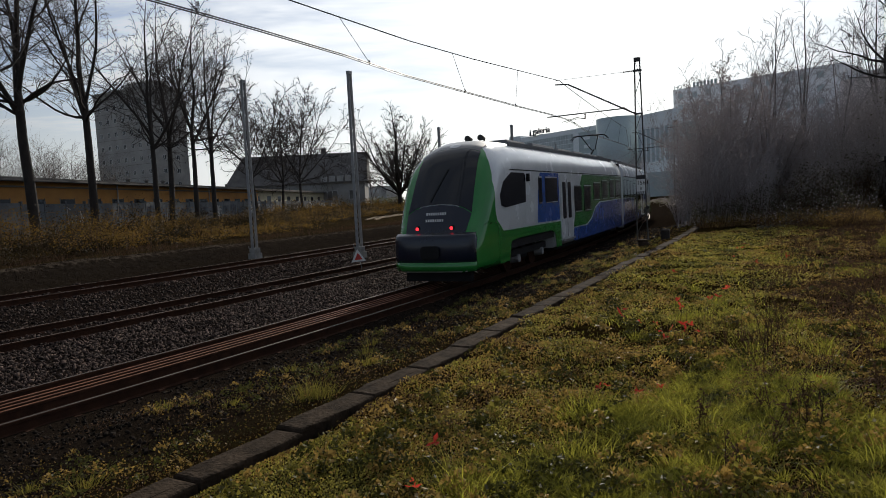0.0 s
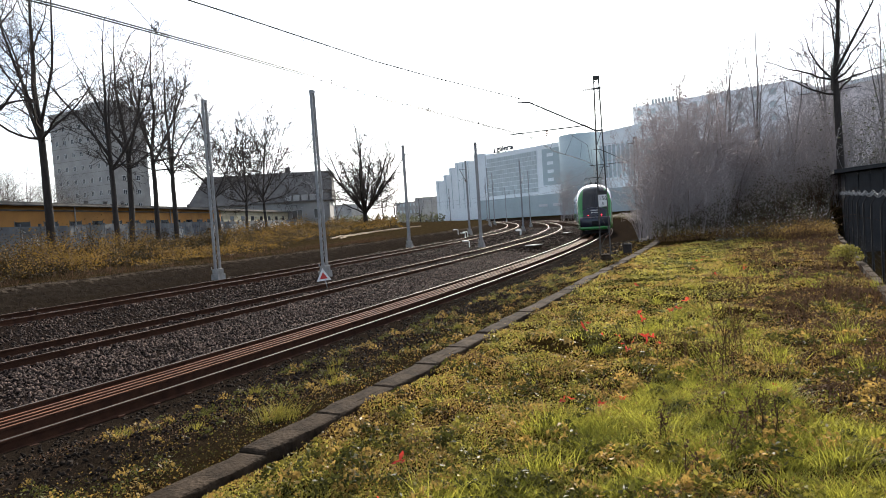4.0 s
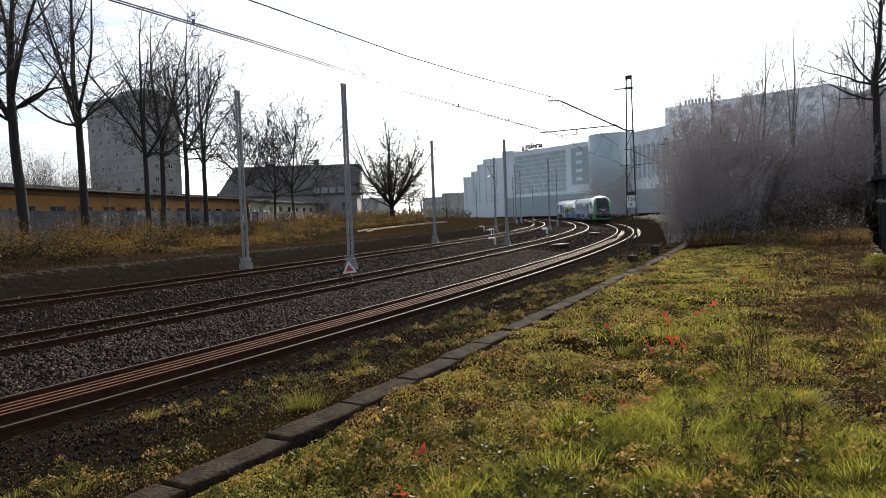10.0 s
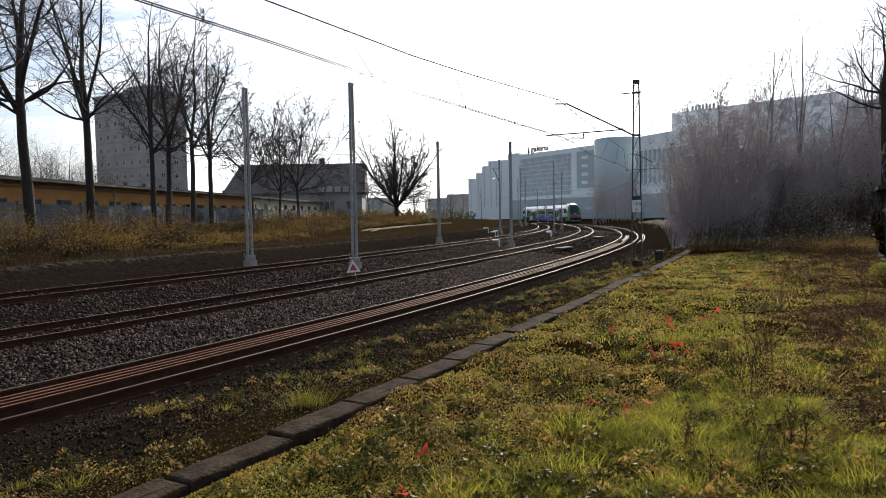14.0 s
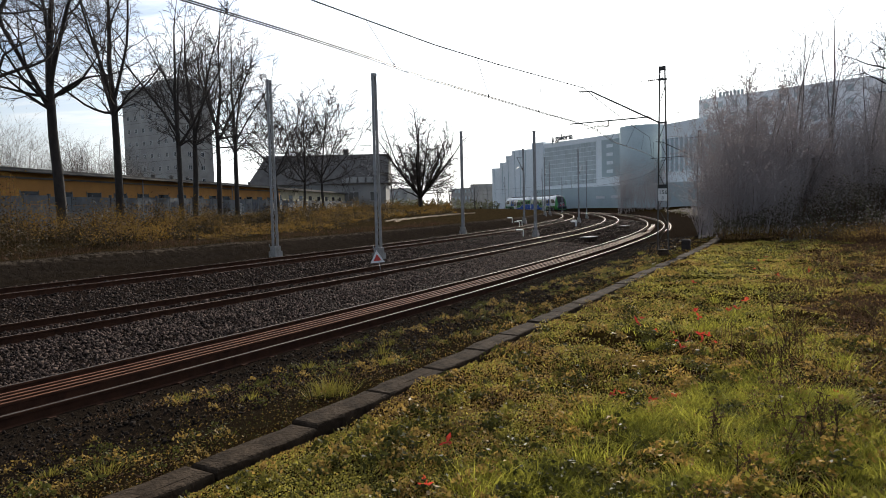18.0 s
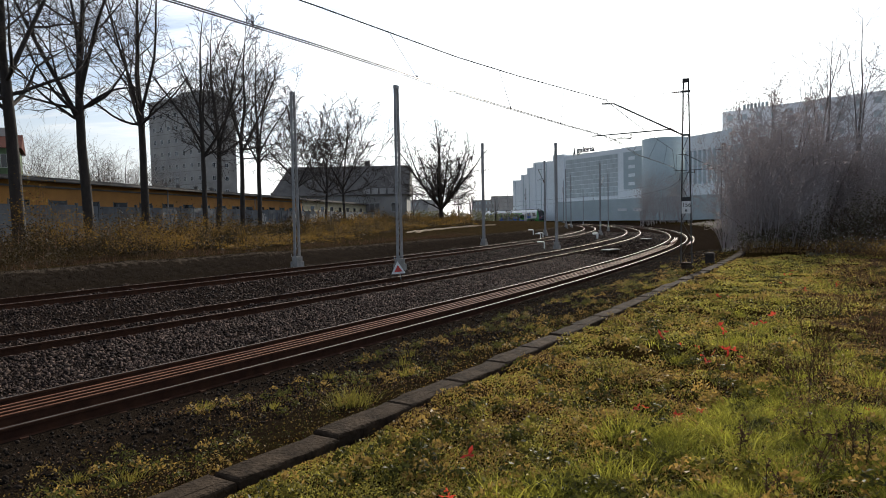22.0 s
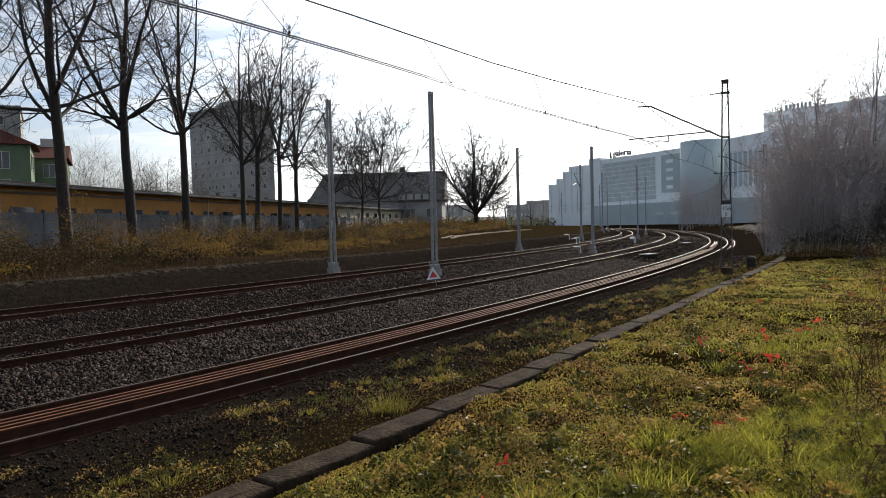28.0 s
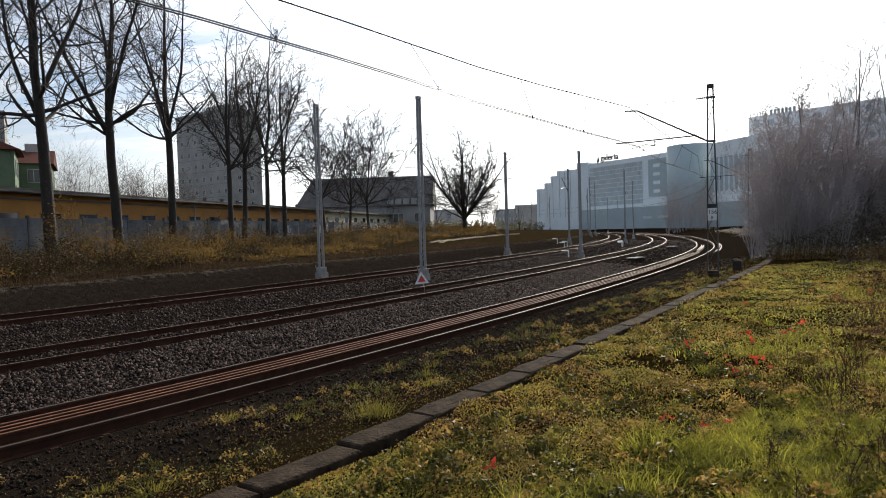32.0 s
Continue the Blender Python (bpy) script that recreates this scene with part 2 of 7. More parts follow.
BRAMBLE = surface("bramble_leaf", (0.16, 0.14, 0.10), 0.6, 0, (0.09, 0.08, 0.06), 0.5, 8, 0, per_piece=0.4, through_light=0.45, spec=0.2)
BLACK_STEEL = surface("blackened_fence_steel", (0.022, 0.02, 0.02), 0.8, 0, (0.014, 0.013, 0.012), 4, 40, 0.1, spec=0.2)
# Russet leaf paled the same way for haze over the brush.
HAZED_RUSSET = surface("hazed_russet_leaf", (0.48, 0.42, 0.41), 0.95, 0, (0.41, 0.355, 0.35), 0.5, 8, 0, per_piece=0.10, through_light=0.32, spec=0.0)
IVY = surface("dull_green_leaf", (0.15, 0.15, 0.085), 0.6, 0, (0.10, 0.10, 0.06), 0.6, 8, 0, per_piece=0.45, through_light=0.3)
RED_LEAF = surface("fallen_red_leaf", (0.62, 0.075, 0.045), 0.5, 0, (0.45, 0.04, 0.03), 4, 30, 0, per_piece=0.2, through_light=0.45)
STALK = surface("dead_brown_stalk", (0.12, 0.068, 0.038), 0.85, 0, (0.06, 0.036, 0.022), 4, 30, 0, per_piece=0.3, through_light=0.2)
OCHRE = surface("ochre_plaster", (0.40, 0.19, 0.042), 0.95, 0, (0.29, 0.135, 0.034), 0.7, 30, 0.2)
CREAM = surface("cream_plaster", (0.52, 0.47, 0.32), 0.9, 0, (0.40, 0.36, 0.25), 0.7, 30, 0.2)
PALE_GREEN = surface("pale_green_plaster", (0.15, 0.21, 0.12), 0.95, 0, (0.10, 0.14, 0.08), 0.7, 30, 0.2)
GREY_ROOF = surface("grey_sheet_roof", (0.15, 0.14, 0.13), 0.85, 0, (0.09, 0.084, 0.078), 0.5, 20, 0.2, spec=0.15)
RED_ROOF = surface("red_tile_roof", (0.13, 0.045, 0.032), 0.95, 0, (0.075, 0.028, 0.02), 1.5, 20, 0.3, spec=0.15)
PANEL_GREY = surface("grey_block_panel", (0.33, 0.315, 0.29), 0.95, 0, (0.22, 0.21, 0.195), 0.3, 12, 0.1, per_piece=0.05)
PANEL_PALE = surface("pale_block_panel", (0.42, 0.405, 0.375), 0.95, 0, (0.30, 0.29, 0.27), 0.3, 12, 0.1, per_piece=0.05)
WINDOW = dark_glass("window_glass", (0.035, 0.04, 0.045))
WHITE_FRAME = surface("white_window_frame", (0.7, 0.7, 0.68), 0.6, 0, None, 2, 20, 0)
FENCE = surface("grey_concrete_fence", (0.12, 0.135, 0.15), 0.9, 0, (0.075, 0.083, 0.094), 0.8, 25, 0.3, per_piece=0.08, spec=0.2)
GRAFFITI = surface("white_spray_paint", (0.66, 0.66, 0.66), 0.7, 0, None, 2, 20, 0)
DARK_GRAFFITI = surface("dark_spray_paint", (0.06, 0.08, 0.12), 0.7, 0, None, 2, 20, 0)
# Mall cladding, base wall and glass: lightened so the colours carry distance haze.
MALL = surface("hazed_metal_cladding", (0.84, 0.88, 0.89), 0.5, 0.0, (0.78, 0.83, 0.84), 0.08, 5, 0.05, per_piece=0.04)
MALL_BASE = surface("hazed_grey_green_wall", (0.46, 0.54, 0.55), 0.8, 0, (0.40, 0.48, 0.49), 0.2, 6, 0.1)
MALL_GLASS = surface("hazed_glass_panel", (0.50, 0.56, 0.57), 0.25, 0, (0.44, 0.50, 0.51), 0.1, 5, 0, per_piece=0.12)
# Hotel walls have haze put into the colour; the dull red goes nearly white.
HOTEL = surface("hazed_hotel_wall", (0.86, 0.86, 0.87), 0.8, 0, (0.74, 0.74, 0.75), 0.1, 5, 0.05)
HAZED_RED = surface("hazed_red_facade", (0.85, 0.76, 0.74), 0.8, 0, (0.78, 0.69, 0.67), 0.15, 5, 0.05)
SIGN_DARK = surface("dark_sign_letter", (0.05, 0.055, 0.07), 0.6, 0, None, 2, 20, 0)
SHED = surface("black_tarred_boards", (0.035, 0.033, 0.033), 0.85, 0, (0.02, 0.019, 0.019), 2, 30, 0.5, grain=(4, 4, 0.4))
RED_PAINT = surface("red_sign_paint", (0.60, 0.05, 0.04), 0.45, 0, (0.5, 0.04, 0.03), 5, 40, 0)
WHITE_PAINT = surface("white_sign_paint", (0.78, 0.78, 0.76), 0.5, 0, (0.66, 0.66, 0.64), 5, 40, 0)
BLACK_PAINT = surface("black_sign_paint", (0.02, 0.02, 0.02), 0.5, 0, None, 5, 40, 0)
TRAIN_GREEN = surface("green_train_paint", (0.03, 0.24, 0.045), 0.22, 0, (0.026, 0.21, 0.04), 1, 30, 0, coat=0.6)
TRAIN_WHITE = surface("white_train_paint", (0.72, 0.74, 0.75), 0.25, 0, (0.66, 0.68, 0.69), 1, 30, 0, coat=0.6)
TRAIN_BLUE = surface("blue_train_paint", (0.03, 0.11, 0.42), 0.25, 0, (0.026, 0.10, 0.37), 1, 30, 0, coat=0.6)
TRAIN_NAVY = surface("dark_navy_front", (0.008, 0.012, 0.026), 0.3, 0, (0.006, 0.010, 0.022), 1, 30, 0, coat=0.2)
TRAIN_GLASS = dark_glass("train_glass", (0.010, 0.012, 0.016), 0.05)
TRAIN_UNDER = surface("dark_underframe", (0.018, 0.017, 0.017), 0.8, 0.0, None, 3, 40, 0.2, spec=0.2)
TRAIN_ROOF = surface("grey_roof_gear", (0.16, 0.165, 0.17), 0.6, 0.2, (0.10, 0.10, 0.105), 3, 30, 0.2)
TAIL = glowing("red_tail_light", (1.0, 0.04, 0.06), 2.2)
LAMP_OFF = surface("clear_lamp_lens", (0.55, 0.56, 0.58), 0.15, 0, None, 3, 30, 0)

# ------------------------------------------------------------------ building blocks


class Shape:
    """Vertices and faces of one mesh, gathered piece by piece."""

    def __init__(self):
        self.v, self.f = [], []

    def add(self, verts, faces):
        n = len(self.v)
        self.v += [tuple(p) for p in verts]
        self.f += [tuple(i + n for i in f) for f in faces]
        return self

    def box(self, x0, x1, y0, y1, z0, z1, m=None, taper=0.0):
        pts = [(x, y, z) for z in (z0, z1) for x, y in ((x0, y0), (x1, y0), (x1, y1), (x0, y1))]
        if taper:
            cx, cy = (x0 + x1) / 2, (y0 + y1) / 2
            pts = pts[:4] + [(cx + (x - cx) * (1 - taper), cy + (y - cy) * (1 - taper), z) for x, y, z in pts[4:]]
        if m:
            pts = [m @ Vector(p) for p in pts]
        return self.add(pts, [(0, 3, 2, 1), (4, 5, 6, 7), (0, 1, 5, 4), (1, 2, 6, 5), (2, 3, 7, 6), (3, 0, 4, 7)])

    def prism(self, outline, z0, z1, m=None):
        """A flat outline (x, y) drawn up from z0 to z1."""
        n = len(outline)
        pts = [(x, y, z) for z in (z0, z1) for x, y in outline]
        if m:
            pts = [m @ Vector(p) for p in pts]
        return self.add(pts, [tuple(reversed(range(n))), tuple(range(n, 2 * n))] + [(k, (k + 1) % n, n + (k + 1) % n, n + k) for k in range(n)])

    def tube(self, path, radii, sides=6, caps=True):
        """A round rod along a line of points."""
        path = [Vector(p) for p in path]
        if not hasattr(radii, "__len__"):
            radii = [radii] * len(path)
        rings, n0 = [], len(self.v)
        side = None
        for k, p in enumerate(path):
            way = (path[min(k + 1, len(path) - 1)] - path[max(k - 1, 0)]).normalized()
            if side is None:
                side = way.orthogonal().normalized()
            side = (side - way * side.dot(way)).normalized()
            other = way.cross(side)
            for a in range(sides):
                c, s = math.cos(2 * math.pi * a / sides), math.sin(2 * math.pi * a / sides)
                self.v.append(tuple(p + (side * c + other * s) * radii[k]))
        for k in range(len(path) - 1):
            for a in range(sides):
                b = (a + 1) % sides
                self.f.append((n0 + k * sides + a, n0 + k * sides + b, n0 + (k + 1) * sides + b, n0 + (k + 1) * sides + a))
        if caps:
            self.f.append(tuple(n0 + a for a in reversed(range(sides))))
            self.f.append(tuple(n0 + (len(path) - 1) * sides + a for a in range(sides)))
        return self

    def loft(self, rings, closed=True, cap=True):
        """Skin over rings that all have the same number of points."""
        n, n0 = len(rings[0]), len(self.v)
        for r in rings:
            self.v += [tuple(p) for p in r]
        for k in range(len(rings) - 1):
            for a in range(n if closed else n - 1):
                b = (a + 1) % n
                self.f.append((n0 + k * n + a, n0 + k * n + b, n0 + (k + 1) * n + b, n0 + (k + 1) * n + a))
        if cap and closed:
            self.f.append(tuple(n0 + a for a in reversed(range(n))))
            self.f.append(tuple(n0 + (len(rings) - 1) * n + a for a in range(n)))
        return self

    def mesh(self, name, smooth=False):
        me = bpy.data.meshes.new(name)
        me.from_pydata(self.v, [], self.f)
        if smooth:
            me.polygons.foreach_set("use_smooth", [True] * len(me.polygons))
        me.update()
        return me


def part(name, shape, material, parent=None, label="", smooth=False, m=None):
    """One mesh object from a Shape (or a ready mesh), under a thing or part."""
    me = shape.mesh(name, smooth) if isinstance(shape, Shape) else shape
    if not me.materials:
        me.materials.append(material)
    ob = new(name, me)
    if parent:
        ob.parent = parent
    if m:
        ob.matrix_basis = m
    return tagged(ob, label)


def thing(name, m, label, category, group="", kind=""):
    ob = new(name)
    ob.empty_display_size = 0.2
    ob.matrix_basis = m
    return tagged(ob, label, category, group, kind)


def stuff(name, verts, faces_idx, material, label, category, normals_smooth=False):
    """One object of many small pieces, from arrays: verts (n, 3), faces (m, k)."""
    me = bpy.data.meshes.new(name)
    verts, faces_idx = np.asarray(verts, np.float32), np.asarray(faces_idx, np.int32)
    k = faces_idx.shape[1]
    me.vertices.add(len(verts))
    me.vertices.foreach_set("co", verts.ravel())
    me.loops.add(faces_idx.size)
    me.loops.foreach_set("vertex_index", faces_idx.ravel())
    me.polygons.add(len(faces_idx))
    me.polygons.foreach_set("loop_start", np.arange(0, faces_idx.size, k, dtype=np.int32))
    me.update(calc_edges=True)
    me.materials.append(material)
    return tagged(new(name, me), label, category, kind="stuff")


rng = np.random.default_rng(7)

# ------------------------------------------------------------------ the line of the railway
# Curvature along the near track, from which all three tracks and the ground follow. Rail tops of the near track lie at z = 0.
STEP = 0.5
STATION = np.arange(-60, 420, STEP)
_k = np.interp(STATION, [-25, -10, 15, 35, 55, 75, 100, 140, 420], [0.002, 0.0092, 0.0031, 0.0032, 0.0050, 0.0043, 0.0033, 0.0043, 0.0043])
_zero = int(np.argmin(abs(STATION)))
HEADING = np.cumsum(-_k * STEP)
HEADING += radians(34.2) - HEADING[_zero]
LINE_X, LINE_Y = np.cumsum(np.sin(HEADING)) * STEP, np.cumsum(np.cos(HEADING)) * STEP
LINE_X, LINE_Y = LINE_X - LINE_X[_zero] - 5.853, LINE_Y - LINE_Y[_zero] + 8.2
MIDDLE_D, FAR_D, MIDDLE_Z, FAR_Z = 4.54, 9.99, 0.19, 0.385


def along(s, d=0.0, z=0.0):
    """The point at station s, d metres to the left of the near track."""
    x, y, h = (float(np.interp(s, STATION, some)) for some in (LINE_X, LINE_Y, HEADING))
    return Vector((x - math.cos(h) * d, y + math.sin(h) * d, z))


def heading(s):
    return float(np.interp(s, STATION, HEADING))


def station_of(x, y):
    """Station and distance to the left, for arrays of places."""
    x, y = np.asarray(x, float).ravel(), np.asarray(y, float).ravel()
    s, d = np.empty(len(x)), np.empty(len(x))
    px, py, hd = LINE_X[::2], LINE_Y[::2], HEADING[::2]
    for a in range(0, len(x), 4000):
        dx, dy = x[a : a + 4000, None] - px, y[a : a + 4000, None] - py
        k = (dx * dx + dy * dy).argmin(1)
        rows = np.arange(len(k))
        dx, dy, h = dx[rows, k], dy[rows, k], hd[k]
        d[a : a + 4000] = -np.cos(h) * dx + np.sin(h) * dy
        s[a : a + 4000] = STATION[::2][k] + np.sin(h) * dx + np.cos(h) * dy
    return s, d


def along_many(s, d):
    x, y, h = (np.interp(s, STATION, some) for some in (LINE_X, LINE_Y, HEADING))
    return x - np.cos(h) * d, y + np.sin(h) * d


SLAB_Z = 0.62


def slab_d(s):
    """Middle of the row of concrete slabs."""
    return np.interp(s, [-14, -1, 1, 4, 8, 13, 24, 40], [-5.8, -5.62, -5.56, -5.42, -5.32, -5.28, -5.52, -5.6])


_rough = rng.random((64, 64))


def bumps(x, y, size):
    """Soft random relief, about 0 to 1."""
    u, v = np.asarray(x) / size, np.asarray(y) / size
    i, j = np.floor(u).astype(int), np.floor(v).astype(int)
    f, g = u - i, v - j
    f, g = f * f * (3 - 2 * f), g * g * (3 - 2 * g)
    r = lambda a, b: _rough[a % 64, b % 64]
    return (r(i, j) * (1 - f) + r(i + 1, j) * f) * (1 - g) + (r(i, j + 1) * (1 - f) + r(i + 1, j + 1) * f) * g


# the edge of the grass beside the wire fence: a line parallel to the track at its start
EDGE_A, EDGE_B = np.array([5.9, 6.5]), np.array([21.4, 29.2])


def beyond_edge(x, y):
    """Distance past the low kerb at the fence (positive behind it)."""
    t = (EDGE_B - EDGE_A) / np.linalg.norm(EDGE_B - EDGE_A)
    return (x - EDGE_A[0]) * t[1] - (y - EDGE_A[1]) * t[0]


def ground_z(x, y):
    x, y = np.asarray(x, float).ravel(), np.asarray(y, float).ravel()
    s, d = station_of(x, y)
    d = np.where(d < -3, d - (slab_d(s) + 5.4) * np.clip(-d - 3, 0, 1), d)
    z = np.interp(d, [-60, -40, -26, -17, -5.58, -5.54, -5.24, -5.2, -2.6, -1.6, -0.95, -0.5, 1.0, 1.5, 2.2, 3.5, 5.6, 6.6, 8.8, 11.1, 11.9, 12.2, 13.3, 14.2, 17, 24, 32, 60],
                  [1.5, 1.5, 1.0, 0.58, 0.555, 0.5, 0.46, 0.49, 0.12, -0.10, -0.14, -0.19, -0.19, -0.19, -0.10, 0.035, 0.035, 0.02, 0.215, 0.23, 0.25, 0.32, 0.93, 0.97, 1.02, 1.2, 1.5, 1.6])
    # the ivy bank behind the meadow
    bank = np.clip((y - 27 - 0.05 * x) / 10, 0, 1) * np.clip((-d - 8.5) / 9, 0, 1)
    z = z + bank * 2.6 * np.clip((85 - y) / 20, 0, 1)
    # lower yard behind the fence
    e = beyond_edge(x, y)
    low = np.clip(e / 0.35, 0, 1) * np.clip((33 - y) / 3, 0, 1) * np.clip((y + 30) / 5, 0, 1) * (d < -8)
    z = z * (1 - low) + (-0.6) * low
    wild = np.clip((abs(d - 3) - 7.5) / 4, 0, 1)
    z = z + wild * (bumps(x, y, 2.3) - 0.5) * 0.12 + wild * (bumps(x + 9, y, 0.8) - 0.5) * 0.07
    z = z + (1 - wild) * (bumps(x, y, 0.9) - 0.5) * 0.05
    return z


# ------------------------------------------------------------------ ground


def ground_material():
    """Soil, gravel, moss and trodden grass, laid in strips along the railway."""
    m = bpy.data.materials.new("ground_soil")
    m.use_nodes = True
    nt = m.node_tree
    bsdf = nt.nodes["Principled BSDF"]
    across = nt.nodes.new("ShaderNodeAttribute")
    across.attribute_name = "across"
    co = nt.nodes.new("ShaderNodeTexCoord")

    def noise_of(scale, detail=6):
        n = nt.nodes.new("ShaderNodeTexNoise")
        n.inputs["Scale"].default_value, n.inputs["Detail"].default_value, n.inputs["Roughness"].default_value = scale, detail, 0.65
        nt.links.new(co.outputs["Object"], n.inputs["Vector"])
        return n.outputs["Fac"]

    def ramp_of(fac, stops):
        r = nt.nodes.new("ShaderNodeValToRGB")
        while len(r.color_ramp.elements) < len(stops):
            r.color_ramp.elements.new(0.5)
        for el, (p, c) in zip(r.color_ramp.elements, stops):
            el.position, el.color = p, (*c, 1)
        nt.links.new(fac, r.inputs[0])
        return r.outputs[0]

    coarse, fine, tiny = noise_of(0.55), noise_of(5.0), noise_of(38.0)
    wob = nt.nodes.new("ShaderNodeMath")
    wob.operation, wob.inputs[1].default_value, wob.inputs[2].default_value = "MULTIPLY_ADD", 1.3, -0.65
    nt.links.new(fine, wob.inputs[0])
    place = nt.nodes.new("ShaderNodeMath")
    nt.links.new(across.outputs["Fac"], place.inputs[0])
    nt.links.new(wob.outputs[0], place.inputs[1])
    span = nt.nodes.new("ShaderNodeMapRange")
    span.inputs["From Min"].default_value, span.inputs["From Max"].default_value = -40, 40
    nt.links.new(place.outputs[0], span.inputs[0])
    u = lambda d: (d + 40) / 80
    meadow = ramp_of(fine, [(0.30, (0.007, 0.0045, 0.002)), (0.46, (0.016, 0.010, 0.004)), (0.60, (0.024, 0.018, 0.005)), (0.75, (0.04, 0.024, 0.008))])
    gravel = ramp_of(tiny, [(0.34, (0.005, 0.004, 0.0033)), (0.50, (0.015, 0.011, 0.009)), (0.66, (0.034, 0.025, 0.021))])
    soil = ramp_of(tiny, [(0.35, (0.006, 0.0045, 0.0035)), (0.52, (0.016, 0.012, 0.009)), (0.68, (0.034, 0.025, 0.017))])
    dryish = ramp_of(fine, [(0.34, (0.014, 0.010, 0.006)), (0.55, (0.034, 0.024, 0.012)), (0.72, (0.065, 0.046, 0.02))])

    def mix(a, b, fac):
        n = nt.nodes.new("ShaderNodeMix")
        n.data_type = "RGBA"
        nt.links.new(fac, n.inputs["Factor"])
        nt.links.new(a, n.inputs["A"])
        nt.links.new(b, n.inputs["B"])
        return n.outputs["Result"]

    def strip(stops):
        return ramp_of(span.outputs[0], [(u(d), (v, v, v)) for d, v in stops])

    col = mix(meadow, soil, strip([(-5.3, 0), (-4.6, 0.6), (-3.0, 1), (13.2, 1), (13.8, 0)]))
    col = mix(col, gravel, strip([(1.0, 0), (1.8, 1), (11.0, 1), (11.6, 0)]))
    col = mix(col, dryish, strip([(13.4, 0), (14.2, 1)]))
    sand = ramp_of(fine, [(0.35, (0.03, 0.024, 0.019)), (0.65, (0.13, 0.105, 0.082))])
    col = mix(col, sand, strip([(12.0, 0), (12.4, 0.10), (13.3, 0.16), (13.42, 0.8), (13.55, 0.5), (13.72, 0)]))
    nt.links.new(col, bsdf.inputs["Base Color"])
    bsdf.inputs["Roughness"].default_value = 1.0
    bsdf.inputs["Specular IOR Level"].default_value = 0.0
    bp = nt.nodes.new("ShaderNodeBump")
    bp.inputs["Strength"].default_value, bp.inputs["Distance"].default_value = 0.8, 0.04
    nt.links.new(tiny, bp.inputs["Height"])
    nt.links.new(bp.outputs[0], bsdf.inputs["Normal"])
    return m


def make_ground():
    far = lambda a, b, n: list(np.geomspace(a, b, n))
    xs = np.array(sorted([-v for v in far(46, 2600, 26)] + list(np.arange(-44, 44.1, 0.45)) + far(46, 2600, 26)))
    ys = np.array(sorted([-v for v in far(14, 2600, 18)] + list(np.arange(-12, 70, 0.45)) + list(np.arange(70, 130, 1.2)) + far(131, 2600, 34)))
    gx, gy = np.meshgrid(xs, ys)
    z = ground_z(gx, gy)
    s, d = station_of(gx, gy)
    n, k = len(xs), len(ys)
    idx = np.arange(n * k).reshape(k, n)
    quads = np.stack([idx[:-1, :-1], idx[:-1, 1:], idx[1:, 1:], idx[1:, :-1]], -1).reshape(-1, 4)
    ob = stuff("ground", np.stack([gx.ravel(), gy.ravel(), z], -1), quads, GROUND, "railway land with dark soil, gravel and mossy autumn turf", "ground")
    ob["kind"] = "structure"
    ob.data.attributes.new("across", "FLOAT", "POINT").data.foreach_set("value", d.astype(np.float32))
    ob.data.polygons.foreach_set("use_smooth", np.ones(len(ob.data.polygons), bool))


GROUND = ground_material()
make_ground()

# ------------------------------------------------------------------ tracks
RAIL_FOOT = [(-0.07, -0.17), (0.07, -0.17), (0.07, -0.155), (0.012, -0.14), (0.012, -0.045), (0.036, -0.035), (0.036, -0.004)]
RAIL_FOOT = RAIL_FOOT + [(-x, z) for x, z in reversed(RAIL_FOOT[2:])]
RAIL_HEAD = [(-0.023, -0.0045), (0.023, -0.0045), (0.023, -0.001), (0.017, 0.0), (-0.017, 0.0), (-0.023, -0.001)]


def drawn(outline, d, z, s0, s1, step=2.0, roll=0.0, wander=0.0, seed=0):
    """An outline (across, up) drawn along the railway."""
    shape, rings = Shape(), []
    r = random.Random(seed)
    ph = r.random() * 9
    for s in np.linspace(s0, s1, max(2, int(abs(s1 - s0) / step) + 1)):
        p, h = along(s, d + wander * math.sin(s * 0.21 + ph) + 0.5 * wander * math.sin(s * 0.63 + 2 * ph), z), heading(s)
        c, sn = math.cos(roll), math.sin(roll)
        rings.append([p + Vector((math.cos(h), -math.sin(h), 0)) * (a * c - b * sn) + Vector((0, 0, a * sn + b * c)) for a, b in outline])
    return shape.loft(rings)


